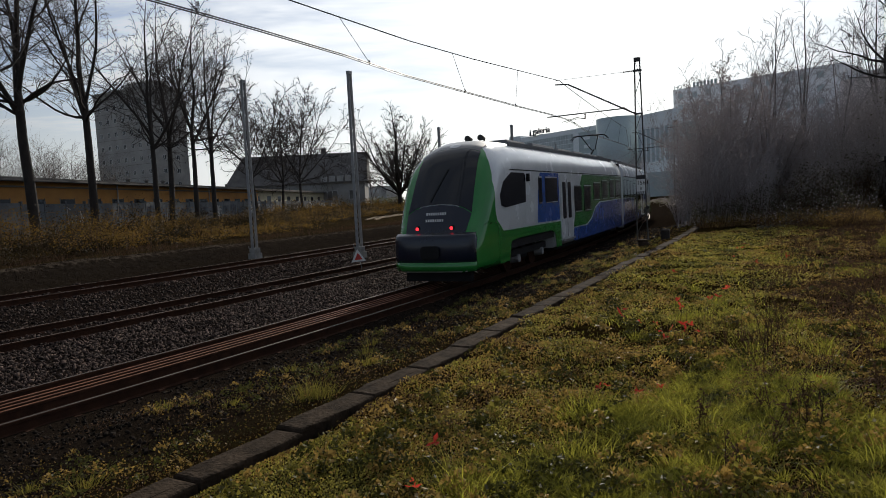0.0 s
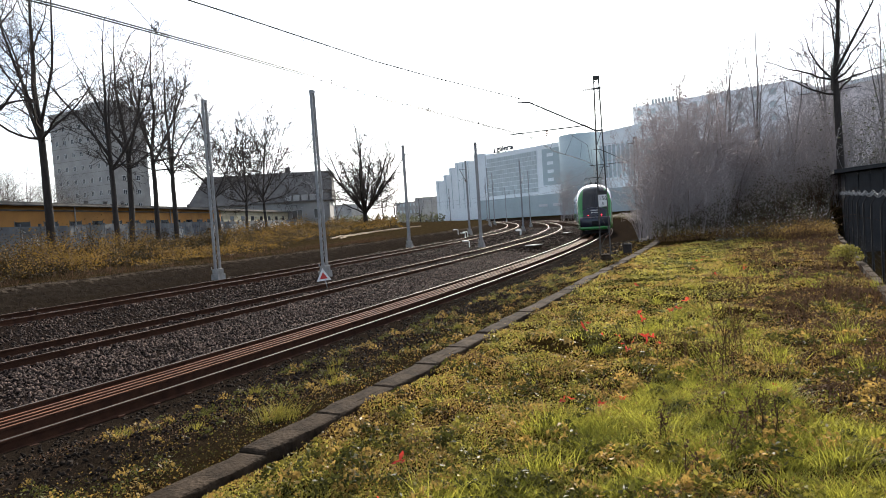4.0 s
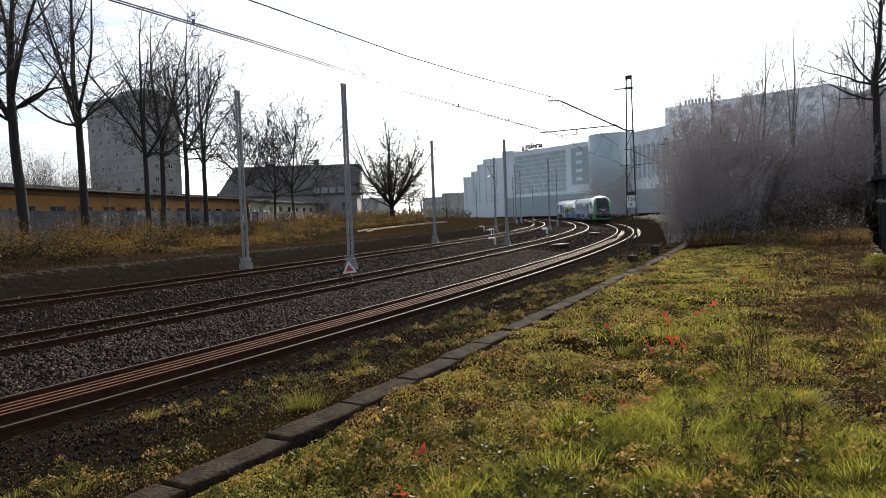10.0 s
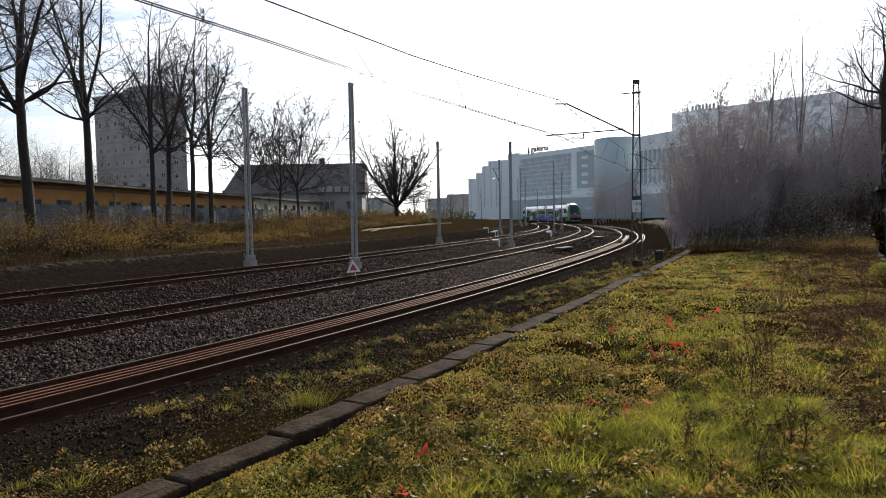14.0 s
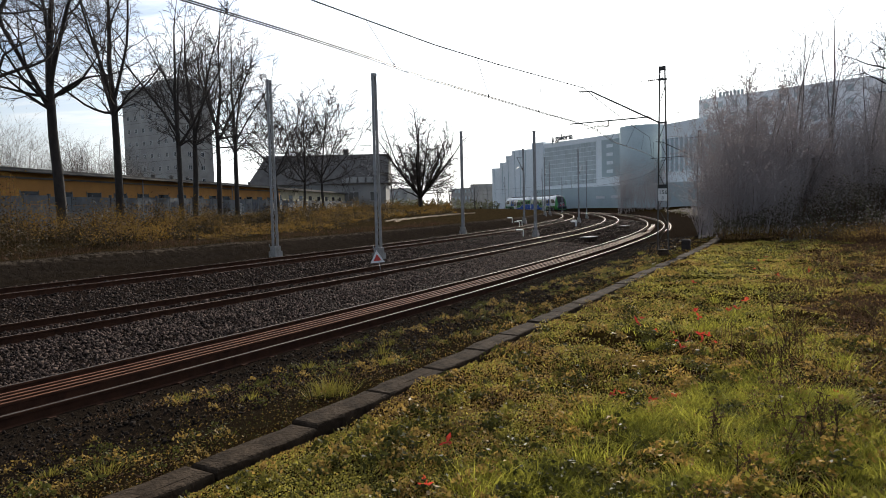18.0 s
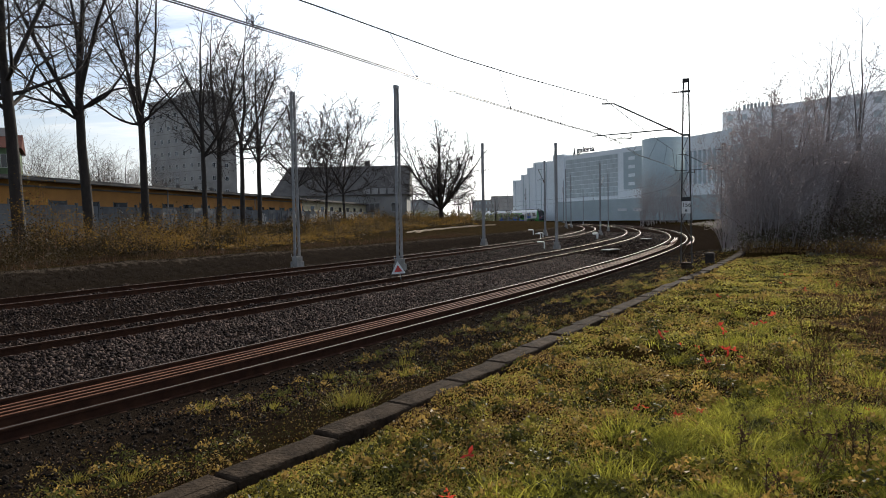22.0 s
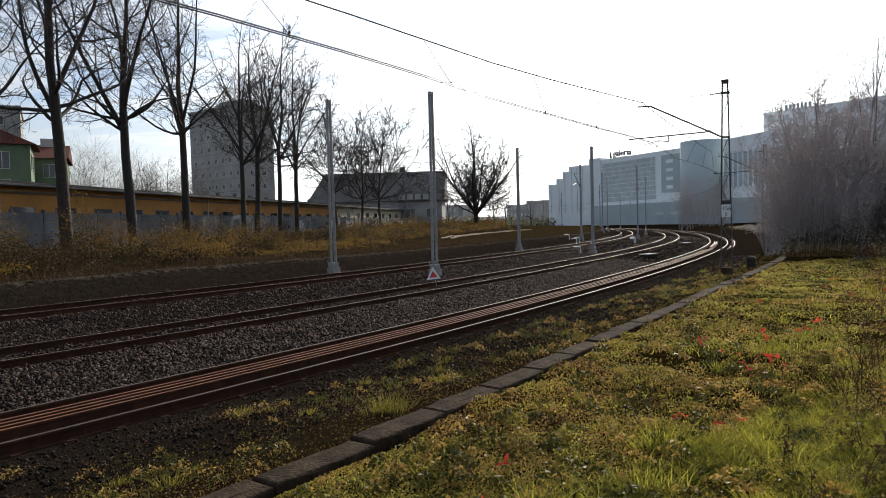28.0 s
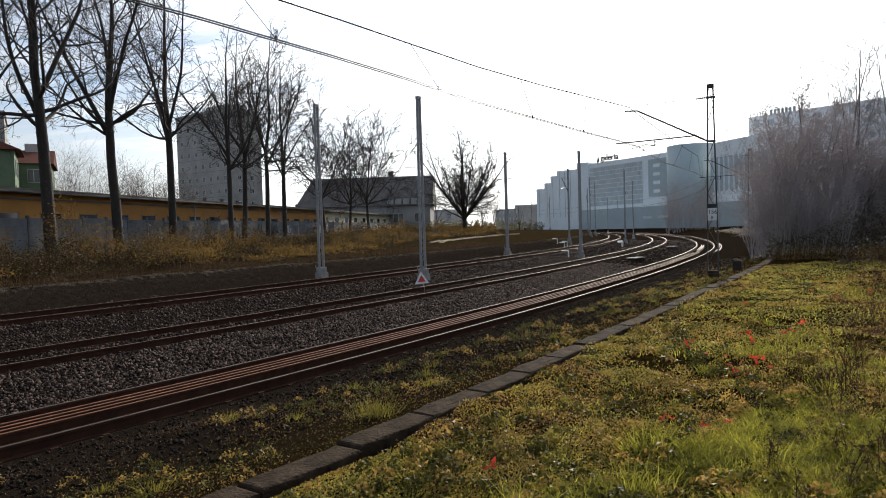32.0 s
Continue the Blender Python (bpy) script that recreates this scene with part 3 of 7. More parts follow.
def make_track(d, z, s0, s1, label, sleeper_mat, sleeper_z, s_first, s_last):
    tr = thing("railway_track", pose(0, 0, 0), label, "railway track", kind="structure")
    for side in (-0.753, 0.753):
        rail = part("rail", drawn(RAIL_FOOT, d + side, z, s0, s1), RUST, tr)
        part("rail_head", drawn(RAIL_HEAD, d + side, z, s0, s1), STEEL if d == 0 else WORN_STEEL, rail, "polished steel running surface")
    one = Shape().box(-1.3, 1.3, -0.13, 0.13, -0.18, 0.0, taper=0.04).mesh("sleeper")
    one.materials.append(sleeper_mat)
    short = Shape().box(-1.12, 1.12, -0.12, 0.12, -0.18, 0.0, taper=0.06).mesh("sleeper")
    short.materials.append(sleeper_mat)
    plate = Shape().box(-0.19, 0.19, -0.09, 0.09, 0, 0.02).box(-0.15, -0.09, -0.05, 0.05, 0.02, 0.06).box(0.09, 0.15, -0.05, 0.05, 0.02, 0.06).mesh("baseplate")
    plate.materials.append(RUST)
    r = random.Random(int(d * 10))
    drop = 0.03 if d == 0 else 0.0
    s = s_first
    while s < s_last:
        p, h = along(s, d, z - sleeper_z - drop), heading(s)
        m = Matrix.Translation(p) @ pose(0, 0, 0, 0, r.uniform(-0.4, 0.4), -math.degrees(h) + r.uniform(-0.5, 0.5))
        sl = part("sleeper", short if d == 0 else one, sleeper_mat, tr, m=m)
        if s < 32:
            for side in (-0.753, 0.753):
                part("baseplate", plate, RUST, sl, m=pose(side, 0, 0.001 + drop))
        s += 0.62
    return tr


make_track(0, 0, -40, 400, "old railway track with rusty rails on dark oily sleepers", SLEEPER, 0.20, -14, 75)
make_track(MIDDLE_D, MIDDLE_Z, -40, 400, "railway track with rusty rails bedded in clean ballast", CONCRETE_SLEEPER, 0.20, -6, 60)
make_track(FAR_D, FAR_Z, -40, 400, "railway track with rusty rails beside the gravel bank", CONCRETE_SLEEPER, 0.20, 0, 60)


def spare_rails():
    """Long loose rails that lie between and beside the rails of the near track."""
    lying = [(-0.10, -0.02, -30, 49.0), (0.07, -0.02, -30, 50.5), (0.25, -0.02, -30, 48.0), (0.42, -0.02, -30, 47.0)]
    for n, (d, z, s0, s1) in enumerate(lying):
        rail = part("spare_rail", drawn(RAIL_FOOT, d, z, s0, s1, 2.0, 0, 0.012, n), RUST)
        part("rail_head", drawn(RAIL_HEAD, d, z, s0, s1, 2.0, 0, 0.012, n), OLD_RAIL, rail)
        tagged(rail, "long rust-brown spare rail lying between the running rails", "spare rail", "spare rails on the track")
    for n, (d, z, s0, s1) in enumerate([(0.18, -0.02, 51.5, 64.0), (0.36, -0.02, 52.5, 65.0), (-1.15, -0.03, 48, 68), (-1.33, -0.03, 50, 69)]):
        rail = part("spare_rail", drawn(RAIL_FOOT, d, z, s0, s1, 2.0, 0, 0.02, n + 9), OLD_RAIL)
        part("rail_head", drawn(RAIL_HEAD, d, z, s0, s1, 2.0, 0, 0.02, n + 9), STEEL, rail)
        tagged(rail, "shorter spare rail lying at the end of the bundle", "spare rail", "spare rails on the track")


spare_rails()

# ------------------------------------------------------------------ masts and overhead line


def on_ground(x, y, up=0.0):
    return Vector((x, y, float(ground_z(x, y)[0]) + up))


def lattice(h, w0, w1, bar=0.035, step=0.42):
    """Two upright channels joined by zigzag lacing on both faces, narrowing upward."""
    legs = [Shape(), Shape()]
    for n, side in enumerate((-1, 1)):
        legs[n].loft([[(side * (w0 if k == 0 else w1) + a * bar, b * 0.06, z) for a, b in ((-1, -1), (1, -1), (1, 1), (-1, 1))] for k, z in enumerate((0, h))])
    bars = []
    z, side = 0.25, -1
    while z < h - 0.3:
        wa, wb = w0 + (w1 - w0) * z / h, w0 + (w1 - w0) * (z + step) / h
        for y in (-0.05, 0.05):
            bars.append(Shape().tube([(side * wa, y, z), (-side * wb, y, z + step)], 0.010, 4, False))
        z, side = z + step, -side
    return legs, bars


def make_mast(x, y, h, label, turn=0.0, w0=0.135, w1=0.085, dark=False, block=0.5, lace=0.5):
    base = on_ground(x, y)
    mat = DARK_STEEL if dark else GALV
    mast = thing("catenary_mast", Matrix.Translation(base) @ pose(0, 0, 0, 0, 0, turn), label, "mast", "catenary masts")
    part("foundation", Shape().box(-0.22, 0.22, -0.21, 0.21, -0.4, block * 0.55, taper=0.04).box(-0.175, 0.175, -0.15, 0.15, block * 0.55, block), CONCRETE if not dark else KERB, mast, "concrete footing")
    legs, bars = lattice(h - block, w0, w1, bar=0.022, step=lace if y < 60 else 0.9)
    for leg in legs:
        part("leg", leg, mat, mast, m=pose(0, 0, block))
    for bar in bars:
        part("lacing_bar", bar, mat, mast, m=pose(0, 0, block))
    part("cap", Shape().box(-w1 - 0.03, w1 + 0.03, -0.07, 0.07, h - 0.13, h), mat, mast)
    for side in (-1, 1):
        part("anchor_bolt", Shape().tube([(side * 0.2, 0.15, block), (side * 0.2, 0.15, block + 0.1)], 0.02, 6), mat, mast)
    return mast


NEW = "slim grey galvanised lattice mast on a concrete footing"
make_mast(-6.42, 30.0, 7.72, NEW, 57, 0.135, 0.085)
make_mast(-1.84, 29.4, 7.95, NEW, 57, 0.15, 0.085)
make_mast(3.0, 48.5, 7.3, NEW, 62)
make_mast(7.84, 46.3, 7.25, NEW, 62, 0.16, 0.1)


def hang_arm(mast, reach, h):
    """A raked tubular bracket with its stay and registration tube, for a far mast."""
    part("bracket_arm", Shape().tube([(0, 0, h - 1.9), (reach, 0, h - 0.7)], 0.035, 6), GALV, mast)
    part("stay", Shape().tube([(0, 0, h - 0.6), (reach, 0, h - 0.7)], 0.018, 4), WIRE, mast)
    part("registration_tube", Shape().tube([(reach * 0.35, 0, h - 1.45), (reach * 1.1, 0, h - 1.75)], 0.025, 5), GALV, mast)
    part("insulator", insulator((reach * 0.08, 0, h - 1.82), (reach * 0.26, 0, h - 1.6), 0.06), PORCELAIN, mast)


def insulator(a, b, r=0.05, n=5):
    a, b = Vector(a), Vector(b)
    sh = Shape()
    for k in range(n):
        p = a.lerp(b, (k + 0.5) / n)
        w = (b - a).normalized() * 0.012
        sh.tube([p - w, p + w], [r, r * 0.8], 8)
    return sh.tube([a, b], 0.015, 6)


hang_arm(make_mast(10.15, 66.5, 7.3, NEW, 68, 0.15, 0.11), -2.6, 7.0)
hang_arm(make_mast(16.75, 71.6, 7.6, NEW, 68, 0.15, 0.11), 2.8, 7.0)
for az, dist, h in ((10.4, 88, 7.6), (10.8, 99, 7.6), (10.2, 122, 7.6), (13.8, 90, 7.6), (11.8, 151, 7.7), (7.1, 161, 7.7), (5.6, 180, 7.7), (4.9, 240, 8.5), (8.6, 205, 8.0), (12.6, 190, 8.0)):
    hang_arm(make_mast(dist * math.tan(radians(az)), dist, h, "distant slim grey lattice mast beside the curving tracks", 75), 2.6 if az > 10.3 else -2.6, 7.0)


def lettering(text, size, depth, bold=0.0):
    curve = bpy.data.curves.new("letters", "FONT")
    curve.body, curve.size, curve.extrude, curve.offset = text, size, depth, bold
    tmp = new("letters", curve)
    bpy.context.view_layer.update()
    me = bpy.data.meshes.new_from_object(tmp.evaluated_get(bpy.context.evaluated_depsgraph_get()))
    bpy.data.objects.remove(tmp)
    return me


def make_arm_mast(x, y, h, d_reach, label, plate):
    """An older dark lattice mast with a bracket arm that carries the overhead line of the near track."""
    s, d = station_of(x, y)
    hd = math.degrees(heading(float(s[0])))
    mast = make_mast(x, y, h, label, -hd + 6, 0.185, 0.085, True, block=0.22, lace=0.62)
    reach = lambda k, z: (-k, 0, z)          # local x points to the right of the track
    tube = Shape().tube([reach(0.1, h - 1.98), reach(d_reach - 0.45, h - 0.68), reach(d_reach, h - 0.65)], 0.027, 8)
    arm = part("bracket_arm", tube, DARK_STEEL, mast)
    part("insulator", insulator(reach(0.12, h - 1.97), reach(0.55, h - 1.70), 0.045), PORCELAIN, arm)
    part("stay", Shape().tube([reach(0.1, h - 0.45), reach(d_reach, h - 0.5)], 0.008, 4), WIRE, mast)
    part("insulator", insulator(reach(0.15, h - 0.45), reach(0.5, h - 0.46), 0.05), PORCELAIN, mast)
    low = part("registration_tube", Shape().tube([reach(0.55, h - 1.75), reach(d_reach + 0.35, h - 1.82)], 0.022, 6), DARK_STEEL, mast)
    part("insulator", insulator(reach(1.9, h - 1.8), reach(1.9, h - 2.0), 0.05, 3), PORCELAIN, low)
    part("steady_arm", Shape().tube([reach(1.9, h - 2.0), reach(2.2, h - 1.92), reach(2.75, h - 2.05)], 0.012, 5).tube([reach(1.9, h - 2.0), reach(2.3, h - 1.97), reach(2.6, h - 2.08)], 0.01, 5), DARK_STEEL, low)
    for z in (h - 1.98, h - 0.45):
        part("clamp", Shape().box(-0.15, 0.15, -0.07, 0.07, z - 0.03, z + 0.03), DARK_STEEL, mast)
    if plate:
        board = part("number_plate", Shape().box(-0.15, 0.15, -0.105, -0.09, 1.98, 2.42), WHITE_PAINT, mast, "white plate with a black number")
        part("plate_head", Shape().box(-0.14, 0.14, -0.125, -0.105, 2.42, 2.56), BLACK_PAINT, board)
        part("number", lettering("156", 0.2, 0.002), BLACK_PAINT, board, "black painted number", m=pose(-0.135, -0.108, 2.22, 90, 0, 0))
        part("number", lettering("8", 0.16, 0.002), BLACK_PAINT, board, "black painted number", m=pose(-0.04, -0.108, 2.03, 90, 0, 0))
    return mast


make_arm_mast(8.75, 24.25, 6.75, 2.95, "dark lattice mast with a bracket arm for the overhead line", True)
make_arm_mast(19.7, 47.4, 6.9, 2.95, "dark lattice mast with a bracket arm beside the trees", False)


def sagging(points, sag, n=10):
    out = []
    for a, b in zip(points[:-1], points[1:]):
        for k in range(n):
            u = k / n
            p = Vector(a).lerp(Vector(b), u)
            p.z -= 4 * sag * u * (1 - u)
            out.append(p)
    return out + [Vector(points[-1])]


def contact_d(s):
    return float(np.interp(s, [-42, 3, 8, 11.6, 15.5, 19.2, 24.4, 34, 46, 80], [-0.3, -0.66, -0.5, -0.22, -0.3, -0.37, -0.71, 0.1, -0.4, 0.0]))


def overhead_line():
    line = thing("overhead_line", pose(0, 0, 0), "thin dark overhead wires with droppers above the near track", "overhead line", kind="structure")
    stations = [-42, 22.5, 46.5, 80, 115, 150, 190, 235]
    mess = [along(s, d, z) for s, d, z in ((-42, 0.9, 7.1), (-20, 0.8, 6.95), (-6, 0.6, 6.85), (7, 0.5, 6.8), (12.6, 0.36, 6.8), (16, 0.0, 6.81), (19, -0.46, 6.83), (22.7, -0.94, 6.9))]
    mess += sagging([along(s, -0.94 if k == 0 else -0.3, 6.9) for k, s in enumerate(stations[1:])], 0.08, 12)[1:]
    part("messenger_wire", Shape().tube(mess, 0.015, 5), WIRE, line)
    for off in (0.0, 0.09):
        low = [along(s, contact_d(s) + off, 5.6) for s in np.linspace(-42, 235, 100)]
        part("contact_wire", Shape().tube(low, 0.013, 5), WIRE, line)
    for s in (-14.5, -8, -2, 4.2, 9.4, 14.8, 19, 27, 32, 37, 42, 50, 58, 66):
        top, foot = along(s, float(np.interp(s, [-20, 7, 12.6, 16, 19, 22.7, 46], [0.8, 0.5, 0.36, 0.0, -0.46, -0.94, -0.3])), 6.82), along(s, contact_d(s) + 0.04, 5.62)
        part("dropper", Shape().tube([top, foot], 0.008, 4), WIRE, line)
        part("clip", Shape().tube([foot + Vector((0, 0, -0.03)), foot + Vector((0, 0, 0.05))], 0.022, 6), WIRE, line)


overhead_line()


# ------------------------------------------------------------------ lineside things
def make_slabs():
    row = thing("slab_row", pose(0, 0, 0), "row of worn dark concrete slabs edging the grass", "slab row", kind="structure")
    kinds = []
    for k in range(5):
        r = random.Random(k)
        w = 0.15
        j = lambda a: r.uniform(-a, a)
        half, steps = 0.4975, [-0.4975 + 0.995 * i / 7 for i in range(8)]
        out = [(-w + j(0.016), y) for y in steps] + [(w + j(0.012), -y) for y in steps]
        if k in (1, 3):  # a broken corner
            out[0], out[7 if k == 3 else 15] = (-w + 0.05, -half), (out[7][0] + 0.04, half) if k == 3 else (w - 0.05, -half)
        inset = lambda q, e: (q[0] - math.copysign(e, q[0]), q[1] - (math.copysign(e, q[1]) if abs(q[1]) > 0.49 else 0))
        rings = [[(*inset(q, e), z + j(0.006) * (z > -0.1)) for q in out] for e, z in ((0, -0.24), (0, -0.022), (0.005, -0.008), (0.018, 0.0))]
        rings.append([(x * 0.4, y * 0.9, 0.003 + j(0.004)) for x, y in out])
        sh = Shape().loft(rings)
        me = sh.mesh("slab")
        me.materials.append(KERB)
        kinds.append(me)
    r = random.Random(3)
    s = -12.0
    while s < 62:
        p, h = along(s, float(slab_d(s)) + 0.03 + r.uniform(-0.025, 0.025), SLAB_Z - 0.02 + r.uniform(-0.012, 0.012)), heading(s)
        part("slab", r.choice(kinds), KERB, row, m=Matrix.Translation(p) @ pose(0, 0, 0, r.uniform(-0.5, 0.5), r.uniform(-2.0, 1.0), -math.degrees(h) + r.uniform(-0.7, 0.7)))
        s += 1.0 if s < 30 else 1.01


make_slabs()


def triangle_sign():
    p = Vector((-1.62, 25.2, float(ground_z(-1.62, 25.2)[0])))
    sign = thing("triangle_sign", Matrix.Translation(p) @ pose(0, 0, 0, 0, -4, 8), "small white triangular sign with a red triangle on a post", "sign")
    part("post", Shape().tube([(0.12, 0, -0.35), (0.03, 0, 0.45)], 0.014, 6), GALV, sign)
    tri = lambda r, y0, y1: Shape().add([(r * math.sin(a), y, r * math.cos(a)) for y in (y0, y1) for a in (0, 2 * math.pi / 3, 4 * math.pi / 3)], [(0, 1, 2), (5, 4, 3), (0, 3, 4, 1), (1, 4, 5, 2), (2, 5, 3, 0)])
    board = part("board", tri(0.31, -0.012, 0.012), WHITE_PAINT, sign, m=pose(0, 0, 0.42))
    part("red_triangle", tri(0.17, -0.018, -0.0125), RED_PAINT, board)


triangle_sign()


def post_box():
    p = on_ground(10.25, 25.9)
    box = thing("marker_post", Matrix.Translation(p) @ pose(0, 0, 0, 0, 0, -28), "short dark stone marker post at the end of the slabs", "marker post")
    part("post", Shape().box(-0.16, 0.16, -0.13, 0.13, -0.2, 0.36, taper=0.06), SLEEPER, box)
    part("top", Shape().box(-0.17, 0.17, -0.14, 0.14, 0.36, 0.42, taper=0.3), SLEEPER, box)


post_box()


def white_bends():
    def one(s, d, label):
        p, h = along(s, d), heading(s)
        p.z = float(ground_z(p.x, p.y)[0])
        ob = thing("cable_pipe", Matrix.Translation(p) @ pose(0, 0, 0, 0, 0, -math.degrees(h) + 40), label, "pipe", "white pipes between the tracks")
        part("leg", Shape().tube([(0, 0, -0.1), (0, 0, 0.42)], 0.045, 8), WHITE_PAINT, ob)
        part("bend", Shape().tube([(0, 0, 0.42), (-0.05, 0, 0.47), (-0.5, 0, 0.48)], 0.045, 8), WHITE_PAINT, ob)
    for s, d in ((55, 11.6), (57, 11.8), (58.5, 7.0), (59.5, 7.2), (62, 7.4), (40, 7.4), (56.5, 12.6)):
        one(s, d, "bent white cable pipe standing in the ballast")


white_bends()


def trough_box():
    for s, d, w in ((37.5, 2.4, 0.55), (56, 2.5, 0.45)):
        p, h = along(s, d), heading(s)
        p.z = float(ground_z(p.x, p.y)[0])
        ob = thing("cable_box", Matrix.Translation(p) @ pose(0, 0, 0, 0, 0, -math.degrees(h) + 70), "low dark concrete cable box in the ballast", "cable box")
        part("body", Shape().box(-w, w, -0.25, 0.25, -0.1, 0.22, taper=0.1), KERB, ob)
        part("lid", Shape().box(-w - 0.04, w + 0.04, -0.29, 0.29, 0.22, 0.27), CONCRETE, ob)


trough_box()


def bank_strip():
    """A pale double edging that lies along the top of the bank."""
    pts = [(-2.9, 56.0), (-2.1, 60.8), (0.5, 73.0), (3.6, 82.5), (6.4, 90.0)]
    for off, w in ((0.0, 0.07), (0.75, 0.07)):
        sh, rings = Shape(), []
        for k in range(26):
            u = k / 25 * (len(pts) - 1)
            i = min(int(u), len(pts) - 2)
            x, y = (pts[i][j] + (pts[i + 1][j] - pts[i][j]) * (u - i) for j in (0, 1))
            g = float(ground_z(x, y)[0])
            rings.append([(x + off - w, y, g - 0.1), (x + off + w, y, g - 0.1), (x + off + w, y, g + 0.09), (x + off - w, y, g + 0.09)])
        ob = part("spare_rail", sh.loft(rings), REED)
        tagged(ob, "long pale rail lying on top of the bank", "spare rail", "rails on the bank")


bank_strip()

# ------------------------------------------------------------------ the train
NOSE = [(0.0, 1.30, 0.95), (0.05, 1.42, 1.08), (0.18, 1.60, 1.18), (0.36, 1.88, 1.25), (0.6, 2.25, 1.31), (0.85, 2.64, 1.35), (1.1, 3.02, 1.38), (1.35, 3.36, 1.40), (1.62, 3.60, 1.41), (2.0, 3.78, 1.41), (2.5, 3.90, 1.41), (3.2, 3.96, 1.41)]
NOSE = [(y, 1.3 + (top - 1.3) * 1.085, w) for y, top, w in NOSE]
CAR_LONG, ROOF_Z = 21.3, 4.2


def nose_y(z):
    """How far back the front stands at a height."""
    return float(np.interp(z, [t for y, t, w in NOSE], [y for y, t, w in NOSE]))


def car_ring(y, top, w, low=0.42):
    """One cross-section: flat belly, upright sides, rounded shoulders."""
    pts = []
    r = min(0.95, (top - low) * 0.55)
    shoulder = top - r
    pts.append((w * 0.86, y, low))
    pts.append((w * 0.97, y, low + 0.10))
    for k in range(4):
        pts.append((w, y, low + 0.2 + (shoulder - low - 0.2) * k / 3))
    for k in range(1, 8):
        a = math.pi / 2 * k / 7
        lean = w * (1 - 0.06 * k / 7)
        c = max(math.cos(a), 0) ** 0.72
        pts.append((lean * c, y, shoulder + r * math.sin(a) ** 0.9))
    return pts + [(-x, yy, z) for x, yy, z in reversed(pts[:-1])]


def make_body():
    # the skirt ends over the bogie
    rings = [car_ring(y, top, w) for y, top, w in NOSE if y < 2.3]
    top = lambda y: float(np.interp(y, [q for q, t, w in NOSE] + [4.0], [t for q, t, w in NOSE] + [ROOF_Z]))
    for y, low in ((2.3, 0.42), (2.5, 0.98), (3.2, 1.08), (5.0, 1.08), (6.9, 1.08), (7.45, 0.98), (7.6, 0.42)):
        rings.append(car_ring(y, top(y), 1.41, low))
    rings += [car_ring(y, ROOF_Z, 1.41) for y in np.linspace(8.4, CAR_LONG, 9)]
    return Shape().loft(rings)


def side_panel(points, x=1.414, thick=0.006):
    """A flat sheet on a car's side, outline in (y, z)."""
    sh, n = Shape(), len(points)
    s = 1 if x > 0 else -1
    v = [(x, y, z) for y, z in points] + [(x + s * thick, y, z) for y, z in points]
    return sh.add(v, [tuple(range(n)), tuple(reversed(range(n, 2 * n)))] + [(k, (k + 1) % n, n + (k + 1) % n, n + k) for k in range(n)])


def rounded(y0, y1, z0, z1, r=0.12):
    out = []
    for cy, cz, a0 in ((y1 - r, z1 - r, 0), (y0 + r, z1 - r, 90), (y0 + r, z0 + r, 180), (y1 - r, z0 + r, 270)):
        for k in range(4):
            a = radians(a0 + 30 * k)
            out.append((cy + r * math.cos(a), cz + r * math.sin(a)))
    return out


def nose_patch(rows, side=0, lift=0.02):
    """A sheet that follows the nose: rows of (y, x0, x1), laid on the nose's slope."""
    tops = [(y, t) for y, t, w in NOSE]
    sh, rings = Shape(), []
    for y, x0, x1 in rows:
        t = float(np.interp(y, [a for a, b in tops], [b for a, b in tops]))
        w = float(np.interp(y, [a for a, b, c in NOSE], [c for a, b, c in NOSE]))
        ring = car_ring(y, t, w)
        half = sorted([(px, pz) for px, py, pz in ring if px >= -1e-6 and pz > t - 1.0])
        ring_pts = []
        for k in range(9):
            x = x0 + (x1 - x0) * k / 8
            z = float(np.interp(abs(x), [p[0] for p in half], [p[1] for p in half]))
            ring_pts.append((x, y - lift, z + lift * 0.7))
        rings.append(ring_pts)
    return sh.loft(rings, closed=False)


